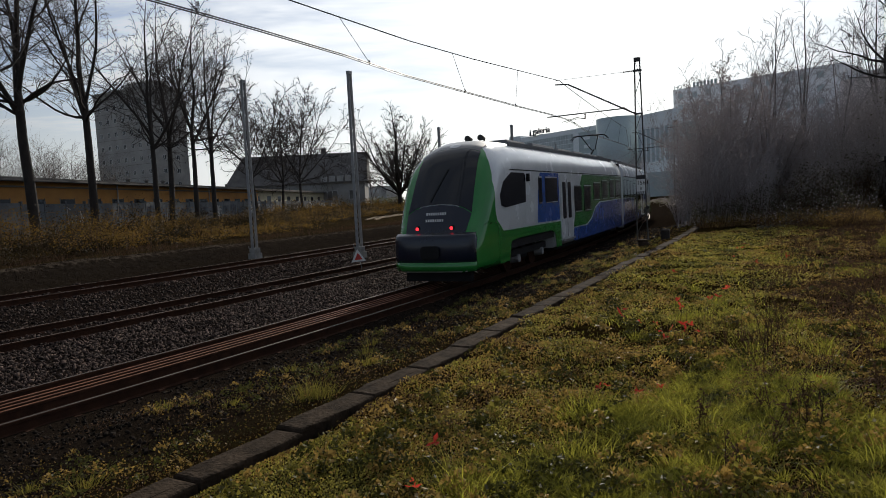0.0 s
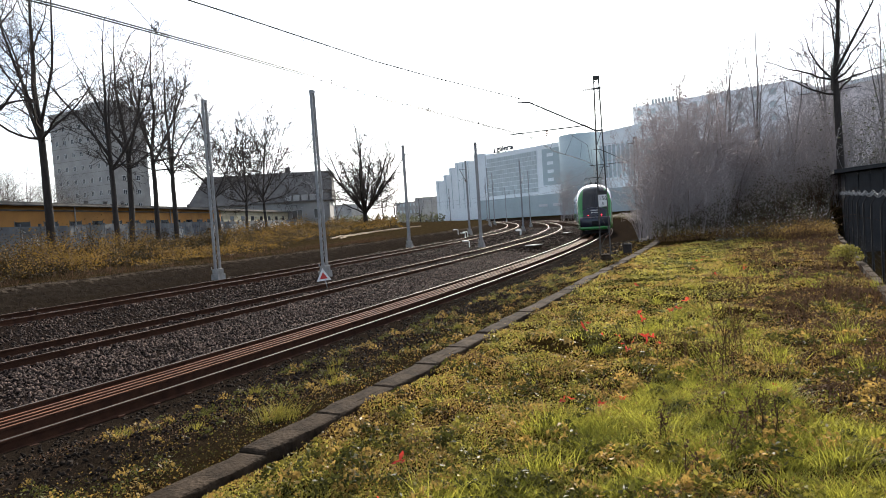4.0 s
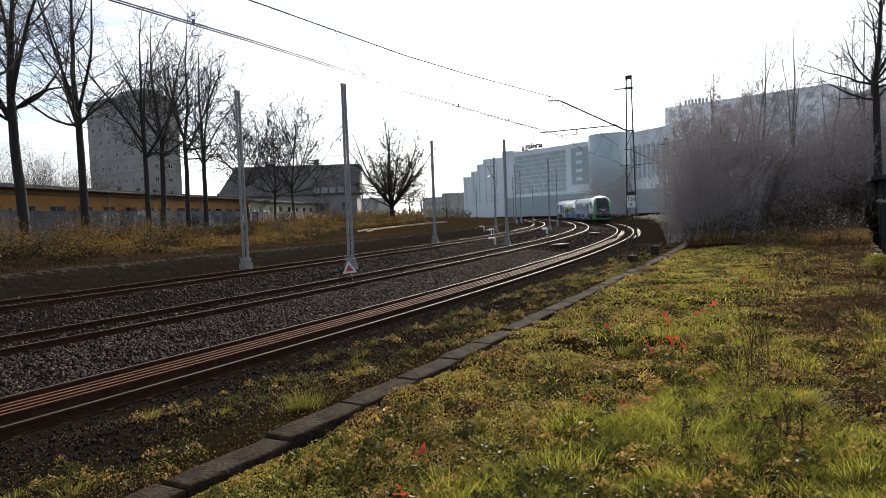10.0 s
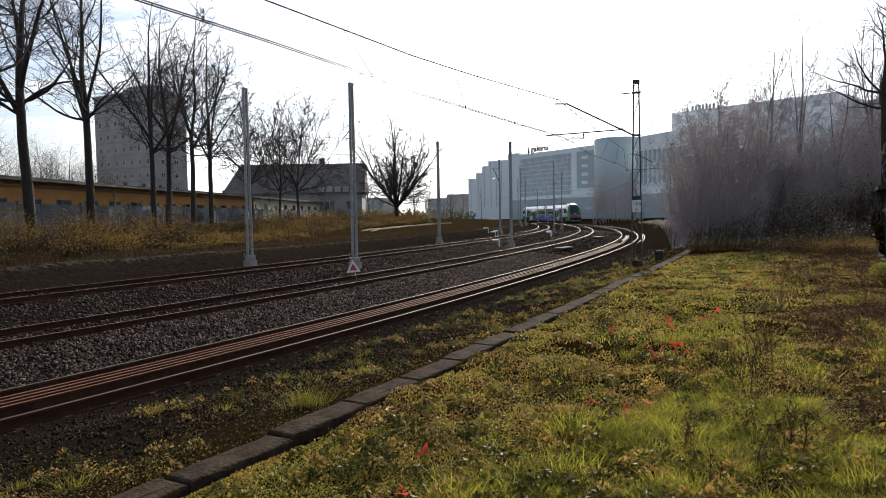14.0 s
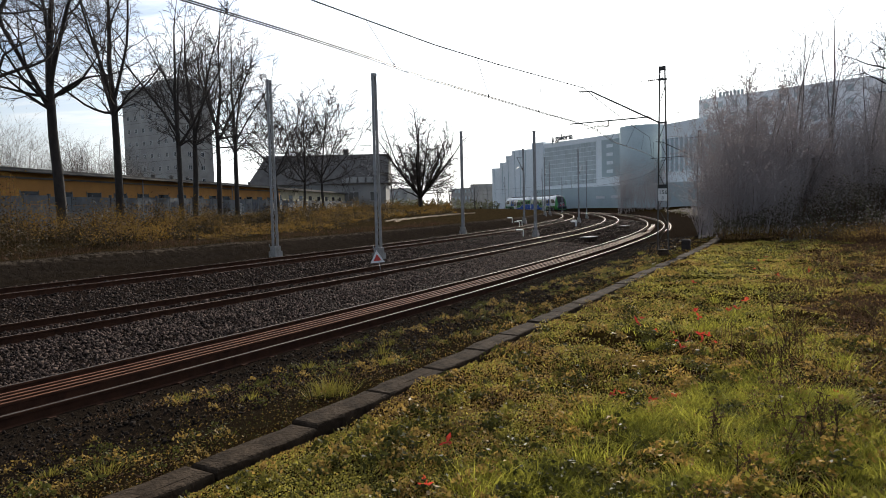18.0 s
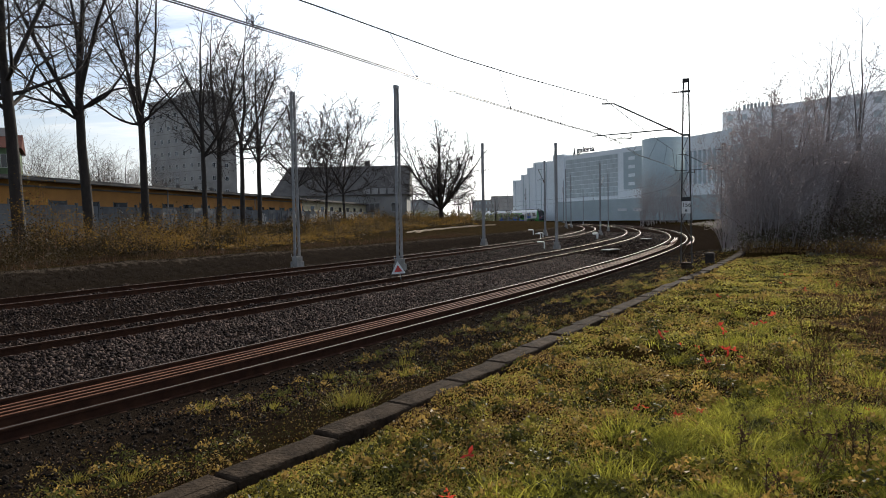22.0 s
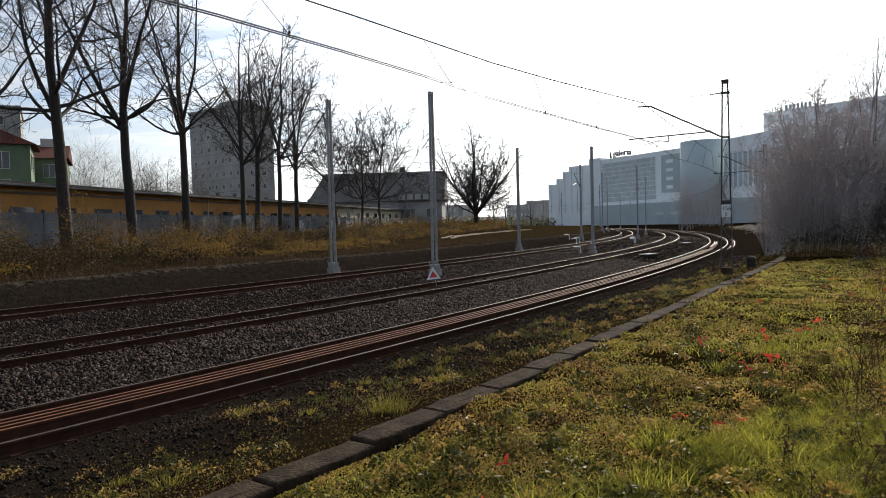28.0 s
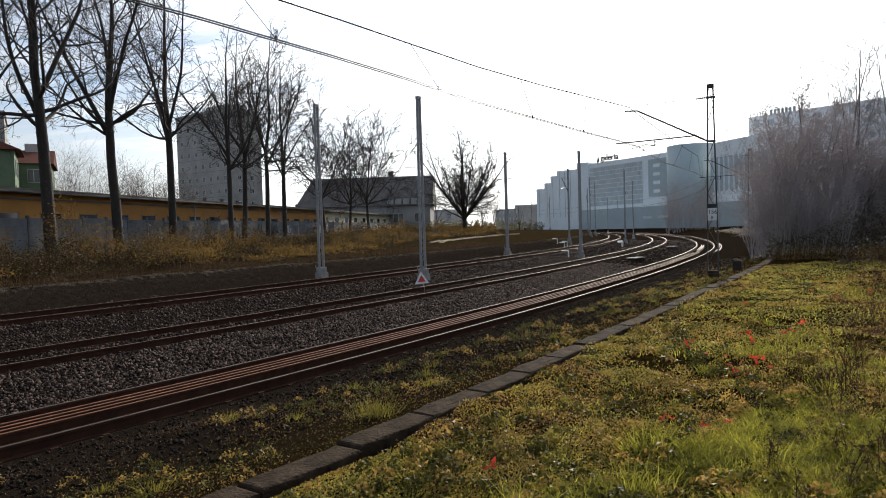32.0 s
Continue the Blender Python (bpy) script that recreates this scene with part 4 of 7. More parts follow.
def make_car(parent, m, motor):
    body = part("car_body", make_body(), TRAIN_WHITE, parent, "white railcar body with a sloping rounded nose", True, m)
    # front: dark panel and windscreen, green corners
    part("windscreen", nose_patch([(y, -1.03 + 0.09 * y, 1.03 - 0.09 * y) for y in np.linspace(0.56, 1.74, 10)], lift=0.03), TRAIN_GLASS, body, "dark raked windscreen", True)
    part("front_panel", nose_patch([(y, -0.87 - 0.2 * y, 0.87 + 0.2 * y) for y in (0.0, 0.05, 0.1, 0.18, 0.26, 0.34, 0.42, 0.5, 0.545)], lift=0.028), TRAIN_NAVY, body, "dark navy front panel", True)
    part("brow", nose_patch([(y, -0.84, 0.84) for y in (1.76, 1.86, 1.98, 2.12, 2.3, 2.5)] + [(2.62, -0.7, 0.7), (2.7, -0.4, 0.4)], lift=0.03), TRAIN_NAVY, body, "dark navy panel above the windscreen", True)
    for side in (-1, 1):
        corner = Shape()
        many, around, verts, faces_ = 22, 44, [], []
        back = lambda z: float(np.interp(z, [0.4, 1.2, 1.65, 2.0, 2.9, 3.5, 4.0, 4.2], [2.28, 2.2, 1.42, 1.28, 1.30, 1.62, 2.2, 2.75]))

        def on_nose(y, u):
            top, w = (float(np.interp(y, [a[0] for a in NOSE], [a[n] for a in NOSE])) for n in (1, 2))
            ring = [p for p in car_ring(y, top, w) if p[0] >= -1e-6]
            far = [k / (len(ring) - 1) for k in range(len(ring))]
            x, z = (float(np.interp(u, far, [p[n] for p in ring])) for n in (0, 2))
            return x * 1.004 + 0.008 * (z < top - 0.02), z + 0.012 * (z > 1.3)

        for k in range(many):
            for a in range(around):
                y = 1.4 * k / (many - 1)
                for _ in range(3):
                    x, z = on_nose(y, a / (around - 1))
                    y = back(z) * k / (many - 1)
                x, z = on_nose(y, a / (around - 1))
                verts.append((side * x, y - 0.012, z))
        for k in range(many - 1):
            for a in range(around - 1):
                q = (k * around + a, k * around + a + 1, (k + 1) * around + a + 1, (k + 1) * around + a)
                c = sum((Vector(verts[i]) for i in q), Vector()) / 4
                # green runs up the corner onto the roof and sweeps back along the skirt
                if abs(c.x) > 0.62 or c.z < 1.3:
                    faces_.append(q)
        corner.add(verts, faces_)
        part("corner_panel", corner, TRAIN_GREEN, body, "glossy green nose corner", True)
    bumper = Shape()
    rings = []
    bow = lambda x: 0.24 * (abs(x) / 1.2) ** 4 - 0.17
    for x in np.linspace(-1.2, 1.2, 15):
        y = bow(x)
        rings.append([(x, y + 0.02, 0.70), (x, y - 0.02, 0.78), (x, y + 0.01, 1.30), (x, y + 0.05, 1.42), (x, y + 0.16, 1.50), (x, y + 0.4, 0.70)])
    part("bumper", bumper.loft(rings), TRAIN_NAVY, body, "dark lower front with coupler hatch", True)
    part("apron", Shape().loft([[(x, bow(x) + 0.03, 0.46), (x, bow(x) - 0.02, 0.695), (x, bow(x) + 0.5, 0.695), (x, bow(x) + 0.5, 0.46)] for x in np.linspace(-1.2, 1.2, 13)]), TRAIN_GREEN, body, "green apron edge", True)
    part("coupler_hatch", Shape().prism(rounded(-0.28, 0.28, 0.80, 1.16, 0.1), 0, 0.02, pose(0, -0.22, 0, 90, 0, 0)), TRAIN_UNDER, body)
    part("plow", Shape().box(-1.0, 1.0, 0.25, 0.4, 0.14, 0.45), TRAIN_UNDER, body)
    for x in (-0.52, 0.52):
        y = nose_y(1.62) - 0.02
        lamp = part("tail_lamp" if motor else "head_lamp", Shape().tube([(x, y + 0.1, 1.64), (x, y - 0.035, 1.62)], [0.055, 0.05], 12), TAIL if motor else LAMP_OFF, body, "round lamp")
        part("lamp_ring", Shape().tube([(x, y + 0.1, 1.64), (x, y - 0.022, 1.622)], [0.08, 0.072], 12), TRAIN_UNDER, lamp)
    for many, z, x0 in ((9, 1.98, -0.32), (8, 1.80, -0.30)):
        y = nose_y(z) - 0.045
        for k in range(many):
            part("bar", Shape().box(x0 + k * 0.07, x0 + k * 0.07 + 0.045, y, y + 0.012, z, z + 0.075), WHITE_PAINT, body)
    part("top_lamp", nose_patch([(1.80, -0.06, 0.06), (1.86, -0.15, 0.15), (1.95, -0.17, 0.17), (2.05, -0.13, 0.13), (2.10, -0.05, 0.05)], lift=0.035), LAMP_OFF, body, "flush lamp above the windscreen", True)
    part("wiper", nose_patch([(0.6, -0.30, -0.27), (0.8, -0.16, -0.13), (1.0, -0.02, 0.01), (1.15, 0.08, 0.11)], lift=0.05), TRAIN_UNDER, body)
    for x in (-0.22, 0.22):
        horn = part("horn", Shape().tube([(x, 3.75, 4.29), (x, 3.40, 4.30)], [0.05, 0.10], 10).tube([(x, 3.75, 4.1), (x, 3.75, 4.29)], 0.03, 6), TRAIN_UNDER, body)
        part("horn_mouth", Shape().tube([(x, 3.41, 4.30), (x, 3.395, 4.30)], [0.075, 0.08], 10), BLACK_PAINT, horn)
    for side in (-1, 1):
        X = side * 1.414
        part("cab_window", side_panel([(1.75, 2.15), (2.1, 2.08), (4.05, 2.2), (4.1, 3.02), (3.95, 3.12), (2.7, 3.12), (2.0, 2.85), (1.66, 2.45)], X, 0.012), TRAIN_GLASS, body, "black cab side window")
        part("skirt_stripe", side_panel([(1.5, 0.50), (2.28, 0.50), (2.5, 1.06), (3.2, 1.12), (6.9, 1.12), (7.44, 1.0), (7.58, 0.46), (8.26, 0.46), (8.26, 1.38), (1.5, 1.42)], X), TRAIN_GREEN, body, "green lower stripe")
        part("blue_field", side_panel([(5.3, 1.47), (8.15, 1.44), (8.15, 3.16), (5.75, 3.16), (5.45, 2.5)], X), TRAIN_BLUE, body, "blue side panel")
        part("green_field", side_panel([(10.25, 1.05), (12.6, 1.05), (13.6, 1.3), (14.4, 1.75), (15.4, 1.95), (21.2, 2.0), (21.2, 3.16), (12.0, 3.16), (11.0, 2.2)], X), TRAIN_GREEN, body, "green side panel")
        part("blue_skirt", side_panel([(10.25, 0.50), (21.2, 0.50), (21.2, 1.96), (15.5, 1.9), (14.5, 1.7), (13.7, 1.25), (12.7, 1.0), (10.25, 1.0)], X), TRAIN_BLUE, body, "blue lower side panel")
        part("seam", side_panel([(4.55, 1.5), (4.58, 1.5), (4.58, 2.0), (4.55, 2.0)], X, 0.003), TRAIN_UNDER, body)
        for y0, y1, z0, z1 in ((5.5, 5.9, 2.1, 3.03), (6.3, 7.9, 2.1, 3.03), (10.5, 11.75, 1.62, 2.72), (12.2, 13.55, 1.62, 2.72), (14.15, 15.5, 2.02, 2.85), (16.0, 17.3, 2.05, 2.95), (17.9, 19.0, 2.05, 3.03), (19.5, 20.6, 2.05, 3.03)):
            w = part("window", side_panel(rounded(y0, y1, z0, z1, 0.09), side * 1.421, 0.012), TRAIN_GLASS, body)
            part("window_bar", side_panel([(y0 + 0.04, z1 - 0.05), (y1 - 0.04, z1 - 0.05), (y1 - 0.04, z1 - 0.005), (y0 + 0.04, z1 - 0.005)], side * 1.434, 0.008), LAMP_OFF, w)
            part("window_bar", side_panel([(y0 + 0.06, z0 + 0.01), (y1 - 0.06, z0 + 0.01), (y1 - 0.06, z0 + 0.04), (y0 + 0.06, z0 + 0.04)], side * 1.434, 0.008), LAMP_OFF, w)
        for y0 in (8.3,):
            door = part("door", side_panel(rounded(y0, y0 + 1.85, 0.72, 3.12, 0.06), side * 1.421, 0.02), TRAIN_WHITE, body, "white double sliding door")
            for dy in (0.26, 1.06):
                part("door_window", side_panel(rounded(y0 + dy, y0 + dy + 0.5, 1.45, 2.85, 0.08), side * 1.442, 0.008), TRAIN_GLASS, door)
            part("door_seam", side_panel([(y0 + 0.915, 0.74), (y0 + 0.935, 0.74), (y0 + 0.935, 3.1), (y0 + 0.915, 3.1)], side * 1.442, 0.004), TRAIN_UNDER, door)
            part("door_step", Shape().box(min(X, X + side * 0.1), max(X, X + side * 0.1), y0, y0 + 1.85, 0.62, 0.68), GALV, door)
        part("roof_seam", side_panel([(2.6, 3.19), (21.2, 3.19), (21.2, 3.22), (2.6, 3.22)], side * 1.412, 0.006), TRAIN_UNDER, body)
        part("mirror_camera", Shape().box(min(X, X + side * 0.09), max(X, X + side * 0.09), 4.2, 4.32, 2.85, 3.1), TRAIN_UNDER, body)
        part("hatch", side_panel(rounded(4.0, 4.9, 1.5, 1.9, 0.03), side * 1.417, 0.004), TRAIN_WHITE, body)
    # roof gear
    for y0, y1, h in ((4.4, 6.6, 0.22), (7.2, 10.4, 0.28), (10.8, 13.2, 0.24), (13.6, 15.6, 0.24), (16.2, 18.6, 0.22)):
        part("roof_unit", Shape().box(-0.8, 0.8, y0, y1, 4.07, 4.14 + h * 0.6, taper=0.15), TRAIN_ROOF, body)
    for side in (-1, 1):
        part("roof_rail", Shape().box(min(side * 0.92, side * 0.98), max(side * 0.92, side * 0.98), 3.9, 20.9, 3.97, 4.14), TRAIN_ROOF, body)
    if motor:
        y0 = 20.2
        pan = part("pantograph", Shape().box(-0.6, 0.6, y0 - 0.6, y0 + 0.6, 4.22, 4.30).tube([(-0.4, y0, 4.3), (0.4, y0, 4.3)], 0.06, 8), TRAIN_ROOF, body, "raised single-arm pantograph")
        part("lower_arm", Shape().tube([(0, y0, 4.32), (0, y0 + 0.9, 4.72)], 0.045, 6), TRAIN_UNDER, pan)
        for x in (-0.45, 0.45):
            part("upper_arm", Shape().tube([(x * 0.2, y0 + 0.9, 4.72), (x, y0 + 0.05, 5.42)], 0.024, 6), TRAIN_UNDER, pan)
        for dy in (-0.12, 0.18):
            part("contact_strip", Shape().tube([(-1.0, y0 + dy, 5.24), (-0.85, y0 + dy, 5.42), (-0.7, y0 + dy, 5.46), (0.7, y0 + dy, 5.46), (0.85, y0 + dy, 5.42), (1.0, y0 + dy, 5.24)], 0.022, 6), TRAIN_UNDER, pan)
    # running gear
    part("underframe", Shape().box(-1.15, 1.15, 7.9, 19.4, 0.30, 0.55), TRAIN_UNDER, body)
    part("floor_pan", Shape().box(-1.36, 1.36, 2.5, 7.42, 0.84, 1.075), TRAIN_UNDER, body)
    for y0 in ((4.95, 21.35) if motor else (4.95,)):
        bogie = part("bogie", Shape().box(-1.2, -1.0, y0 - 1.9, y0 + 1.9, 0.52, 0.74).box(1.0, 1.2, y0 - 1.9, y0 + 1.9, 0.52, 0.74).box(-1, 1, y0 - 0.3, y0 + 0.3, 0.36, 0.6), TRAIN_UNDER, body, "dark bogie frame")
        for dy in (-1.3, 1.3):
            part("wheelset", Shape().tube([(-0.86, y0 + dy, 0.42), (-0.70, y0 + dy, 0.42)], 0.42, 18).tube([(0.70, y0 + dy, 0.42), (0.86, y0 + dy, 0.42)], 0.42, 18).tube([(-0.7, y0 + dy, 0.42), (0.7, y0 + dy, 0.42)], 0.08, 8), RUST, bogie)
            for side in (-1, 1):
                part("axle_box", Shape().tube([(side * 0.98, y0 + dy, 0.44), (side * 1.26, y0 + dy, 0.44)], [0.17, 0.13], 10), GALV, bogie, "grey axle box")
                part("spring", Shape().tube([(side * 1.1, y0 + dy * 0.45, 0.74), (side * 1.1, y0 + dy * 0.45, 1.0)], 0.13, 10), TRAIN_UNDER, bogie)
    return body


def make_train():
    train = thing("passenger_train", pose(0, 0, 0), "two-car electric train in green, white and blue with red tail lamps", "train")
    rear = make_car(train, pose(0, 0, 0), True)
    front = make_car(train, pose(0, 43, 0, 0, 0, 180), False)
    part("gangway", Shape().box(-1.25, 1.25, CAR_LONG - 0.02, CAR_LONG + 0.36, 0.6, 3.9), TRAIN_UNDER, train, "dark folded gangway bellows")
    return train, front


TRAIN, FRONT_CAR = make_train()
# seconds and station of the train's tail
TAIL_AT = [(0, 12.4), (1, 22.3), (2, 31.8), (2.5, 36.7), (3.5, 46.5), (6, 70.5), (9, 95.0), (11, 112), (14, 138), (17, 164), (20, 187), (22, 204.5), (24, 221.5), (26.5, 242), (28, 254), (32, 288)]


def car_poses(s):
    a, b, c = along(s + 3.8), along(s + 21.5), along(s + 43 - 3.8)
    turn = lambda p, q: Matrix.Translation(p) @ (q - p).to_track_quat("Y", "Z").to_matrix().to_4x4() @ pose(0, -3.8, 0)
    first, last = turn(a, b), turn(c, b)
    return first, first.inverted() @ last


def motions():
    times = [k * 0.5 for k in range(65)]
    st = np.interp(times, [t for t, s in TAIL_AT], [s for t, s in TAIL_AT])
    for _ in range(3):
        st[1:-1] = (st[:-2] + 2 * st[1:-1] + st[2:]) / 4
    rows = [(t, car_poses(float(s))) for t, s in zip(times, st)]
    walk(TRAIN, [(t, a) for t, (a, b) in rows])
    walk(FRONT_CAR, [(t, b) for t, (a, b) in rows])

# ------------------------------------------------------------------ fence and buildings to the north of the tracks


def line_point(x0, slope, y):
    return Vector((x0 + slope * y, y, 0))


def concrete_fence():
    fence = thing("concrete_fence", pose(0, 0, 0), "long grey concrete slab fence with graffiti behind the shrubs", "fence", kind="structure")
    x0, k = -24.3, 0.098
    turn = math.degrees(math.atan(k))
    panel = Shape()
    for n in range(4):
        panel.box(-0.035, 0.035, 0.03, 1.97, n * 0.5 + 0.006, n * 0.5 + 0.494)
    panel = panel.mesh("fence_panel")
    panel.materials.append(FENCE)
    post = Shape().box(-0.075, 0.075, -0.07, 0.07, -0.3, 2.12, taper=0.08).mesh("fence_post")
    post.materials.append(FENCE)
    r = random.Random(5)
    y = 18.0
    n = 0
    while y < 175:
        p = line_point(x0, k, y)
        p.z = 1.42
        m = Matrix.Translation(p) @ pose(0, 0, 0, 0, r.uniform(-0.8, 0.8), -turn)
        part("fence_post", post, FENCE, fence, m=m)
        pan = part("fence_panel", panel, FENCE, fence, m=m @ pose(0, 0, r.uniform(-0.04, 0.04)))
        if y > 42 and r.random() < 0.75:
            tag = Shape()
            yy = 0.15
            while yy < 1.6:
                w, lean = r.uniform(0.1, 0.3), r.uniform(-0.12, 0.12)
                z0, z1 = r.uniform(0.5, 0.9), r.uniform(1.2, 1.8)
                pts = [(0.041, yy, z0), (0.041, yy + lean, z1), (0.041, yy + w, z1 - 0.15), (0.041, yy + w + lean, z0 + 0.1)]
                tag.tube(pts[: r.choice((3, 4))], 0.025 if y < 70 else 0.045, 4, False)
                yy += w + r.uniform(0.05, 0.2)
            part("graffiti", tag, GRAFFITI if y > 75 or r.random() < 0.35 else DARK_GRAFFITI, pan, "sprayed scribble")
        y += 2.03
        n += 1


concrete_fence()


def window_part(parent, m, w, h, depth=0.08, frame=True):
    """A pane set in a frame; local x across, z up, y out of the wall (negative)."""
    win = part("window", Shape().box(-w / 2, w / 2, -0.01, 0.03, 0, h), WINDOW, parent, m=m)
    if frame:
        f = Shape().box(-w / 2 - 0.05, w / 2 + 0.05, -0.03, 0.02, -0.05, 0).box(-w / 2 - 0.05, w / 2 + 0.05, -0.03, 0.02, h, h + 0.05)
        f.box(-w / 2 - 0.05, -w / 2, -0.03, 0.02, 0, h).box(w / 2, w / 2 + 0.05, -0.03, 0.02, 0, h).box(-0.03, 0.03, -0.03, 0.0, 0, h)
        part("window_frame", f, WHITE_FRAME, win)
    return win


def ochre_shed():
    """The long low workshop behind the fence."""
    x0, k = -27.0, 0.118
    turn = math.degrees(math.atan(k))
    a = line_point(x0, k, 22)
    m = Matrix.Translation((a.x, a.y, 1.5)) @ pose(0, 0, 0, 0, 0, -turn)
    shed = thing("workshop", m, "long low ochre workshop with a flat dark roof and small windows", "building")
    L = 62.0
    part("wall", Shape().box(-9, 0, 0, L, -0.5, 3.3), OCHRE, shed, "ochre plastered wall")
    part("cornice", Shape().box(-9.1, 0.1, -0.1, L + 0.1, 2.95, 3.05), GREY_ROOF, shed)
    part("roof", Shape().box(-9.3, 0.45, -0.3, L + 0.3, 3.3, 3.52), GREY_ROOF, shed, "dark flat roof edge")
    part("gutter", Shape().tube([(0.5, -0.3, 3.33), (0.5, L + 0.3, 3.33)], 0.08, 6), GREY_ROOF, shed)
    r = random.Random(2)
    y = 1.5
    while y < L - 2:
        part("window", Shape().box(-0.02, 0.012, y, y + 1.5, 1.55, 2.25), WINDOW, shed)
        part("window_frame", Shape().box(0.0, 0.03, y - 0.06, y, 1.49, 2.31).box(0.0, 0.03, y + 1.5, y + 1.56, 1.49, 2.31).box(0, 0.05, y - 0.1, y + 1.6, 1.43, 1.49), GREY_ROOF, shed)
        if r.random() < 0.5:
            part("roof_vent", Shape().tube([(-2, y, 3.5), (-2, y, 3.95)], 0.16, 8).tube([(-2, y, 3.95), (-2, y, 4.1)], [0.3, 0.05], 8), GREY_ROOF, shed)
        y += 3.1
    for y in (10.0, 30.0, 47.0):
        part("downpipe", Shape().tube([(0.1, y, -0.3), (0.1, y, 3.3)], 0.05, 6), GALV, shed)


ochre_shed()


def cream_shed():
    m = Matrix.Translation((-18.6, 86, 1.5)) @ pose(0, 0, 0, 0, 0, -6)
    shed = thing("outbuilding", m, "low cream plastered outbuilding with dark window openings", "building")
    part("wall", Shape().box(-8, 0, 0, 52, -0.5, 3.4), CREAM, shed)
    part("roof", Shape().box(-8.4, 0.5, -0.4, 52.4, 3.4, 3.65), GREY_ROOF, shed)
    for y in range(2, 50, 5):
        part("window", Shape().box(-0.02, 0.012, y, y + 1.7, 1.7, 2.7), WINDOW, shed)


cream_shed()


def block_of_flats():
    """The grey eleven-storey tower."""
    m = Matrix.Translation((-48.3, 140, 1.5)) @ pose(0, 0, 0, 0, 0, -33)
    tower = thing("tower_block", m, "eleven-storey grey panel tower block with small windows", "building")
    W, D, H = 18.3, 8.1, 26.4
    part("wall", Shape().box(-W, 0, 0, D, -1, H), PANEL_GREY, tower, "grey panel wall")
    part("gable_band", Shape().box(-W - 0.03, -W * 0.04, -0.02, 0.2, -1, H), PANEL_PALE, tower, "paler front wall")
    part("parapet", Shape().box(-W - 0.2, 0.2, -0.2, D + 0.2, H, H + 0.6), PANEL_GREY, tower)
    part("roof_house", Shape().box(-11, -3, 2.5, 6.5, H + 0.6, H + 2.2), PANEL_GREY, tower)
    part("chimney", Shape().box(-12.5, -11.8, 3, 4.2, H, H + 1.8).box(-2.4, -1.6, 5, 6, H, H + 1.6), PANEL_PALE, tower)
    part("aerial", Shape().tube([(-7, 4, H + 2), (-7, 4, H + 5.5)], 0.05, 5), GREY_ROOF, tower)
    for fl in range(9):
        z = 1.2 + fl * 2.75
        for n in range(7):
            x = -W + 1.3 + n * 2.45
            window_part(tower, pose(x + 0.5, -0.04, z), 0.75, 0.85)
        for n in range(2):
            y = 1.6 + n * 3.3
            window_part(tower, pose(0.04, y + 0.5, z, 0, 0, 90), 0.75, 0.85)
        if fl % 1 == 0:
            part("joint", Shape().box(-W - 0.04, 0.0, -0.035, 0.0, z - 0.75, z - 0.70), GREY_ROOF, tower)


block_of_flats()


def hall_with_big_roof():
    m = Matrix.Translation((-31.5, 128, 1.6))
    hall = thing("depot_hall", m, "wide grey depot hall with a steep dark hipped roof", "building")
    part("wall", Shape().box(0, 25, 0, 16, -0.5, 5.6), PANEL_GREY, hall)
    part("roof", Shape().add([(-0.6, -0.6, 5.2), (25.6, -0.6, 5.2), (25.6, 16.6, 5.2), (-0.6, 16.6, 5.2), (1.9, 5, 11.0), (25.5, 5, 11.0), (25.5, 11, 11.0), (1.9, 11, 11.0)], [(0, 1, 5, 4), (1, 2, 6, 5), (2, 3, 7, 6), (3, 0, 4, 7), (4, 5, 6, 7), (3, 2, 1, 0)]), GREY_ROOF, hall, "steep grey sheet roof")
    part("ridge_vent", Shape().box(16.5, 17.5, 7, 8, 11, 12.2), GREY_ROOF, hall)
    for x in range(3, 24, 4):
        window_part(hall, pose(x, -0.03, 2.0), 1.8, 1.6)
    for n in range(4):
        part("dormer", Shape().box(17.0 + n * 1.5, 18.1 + n * 1.5, -0.45, 1.4, 5.3, 6.4), PANEL_PALE, hall)


hall_with_big_roof()


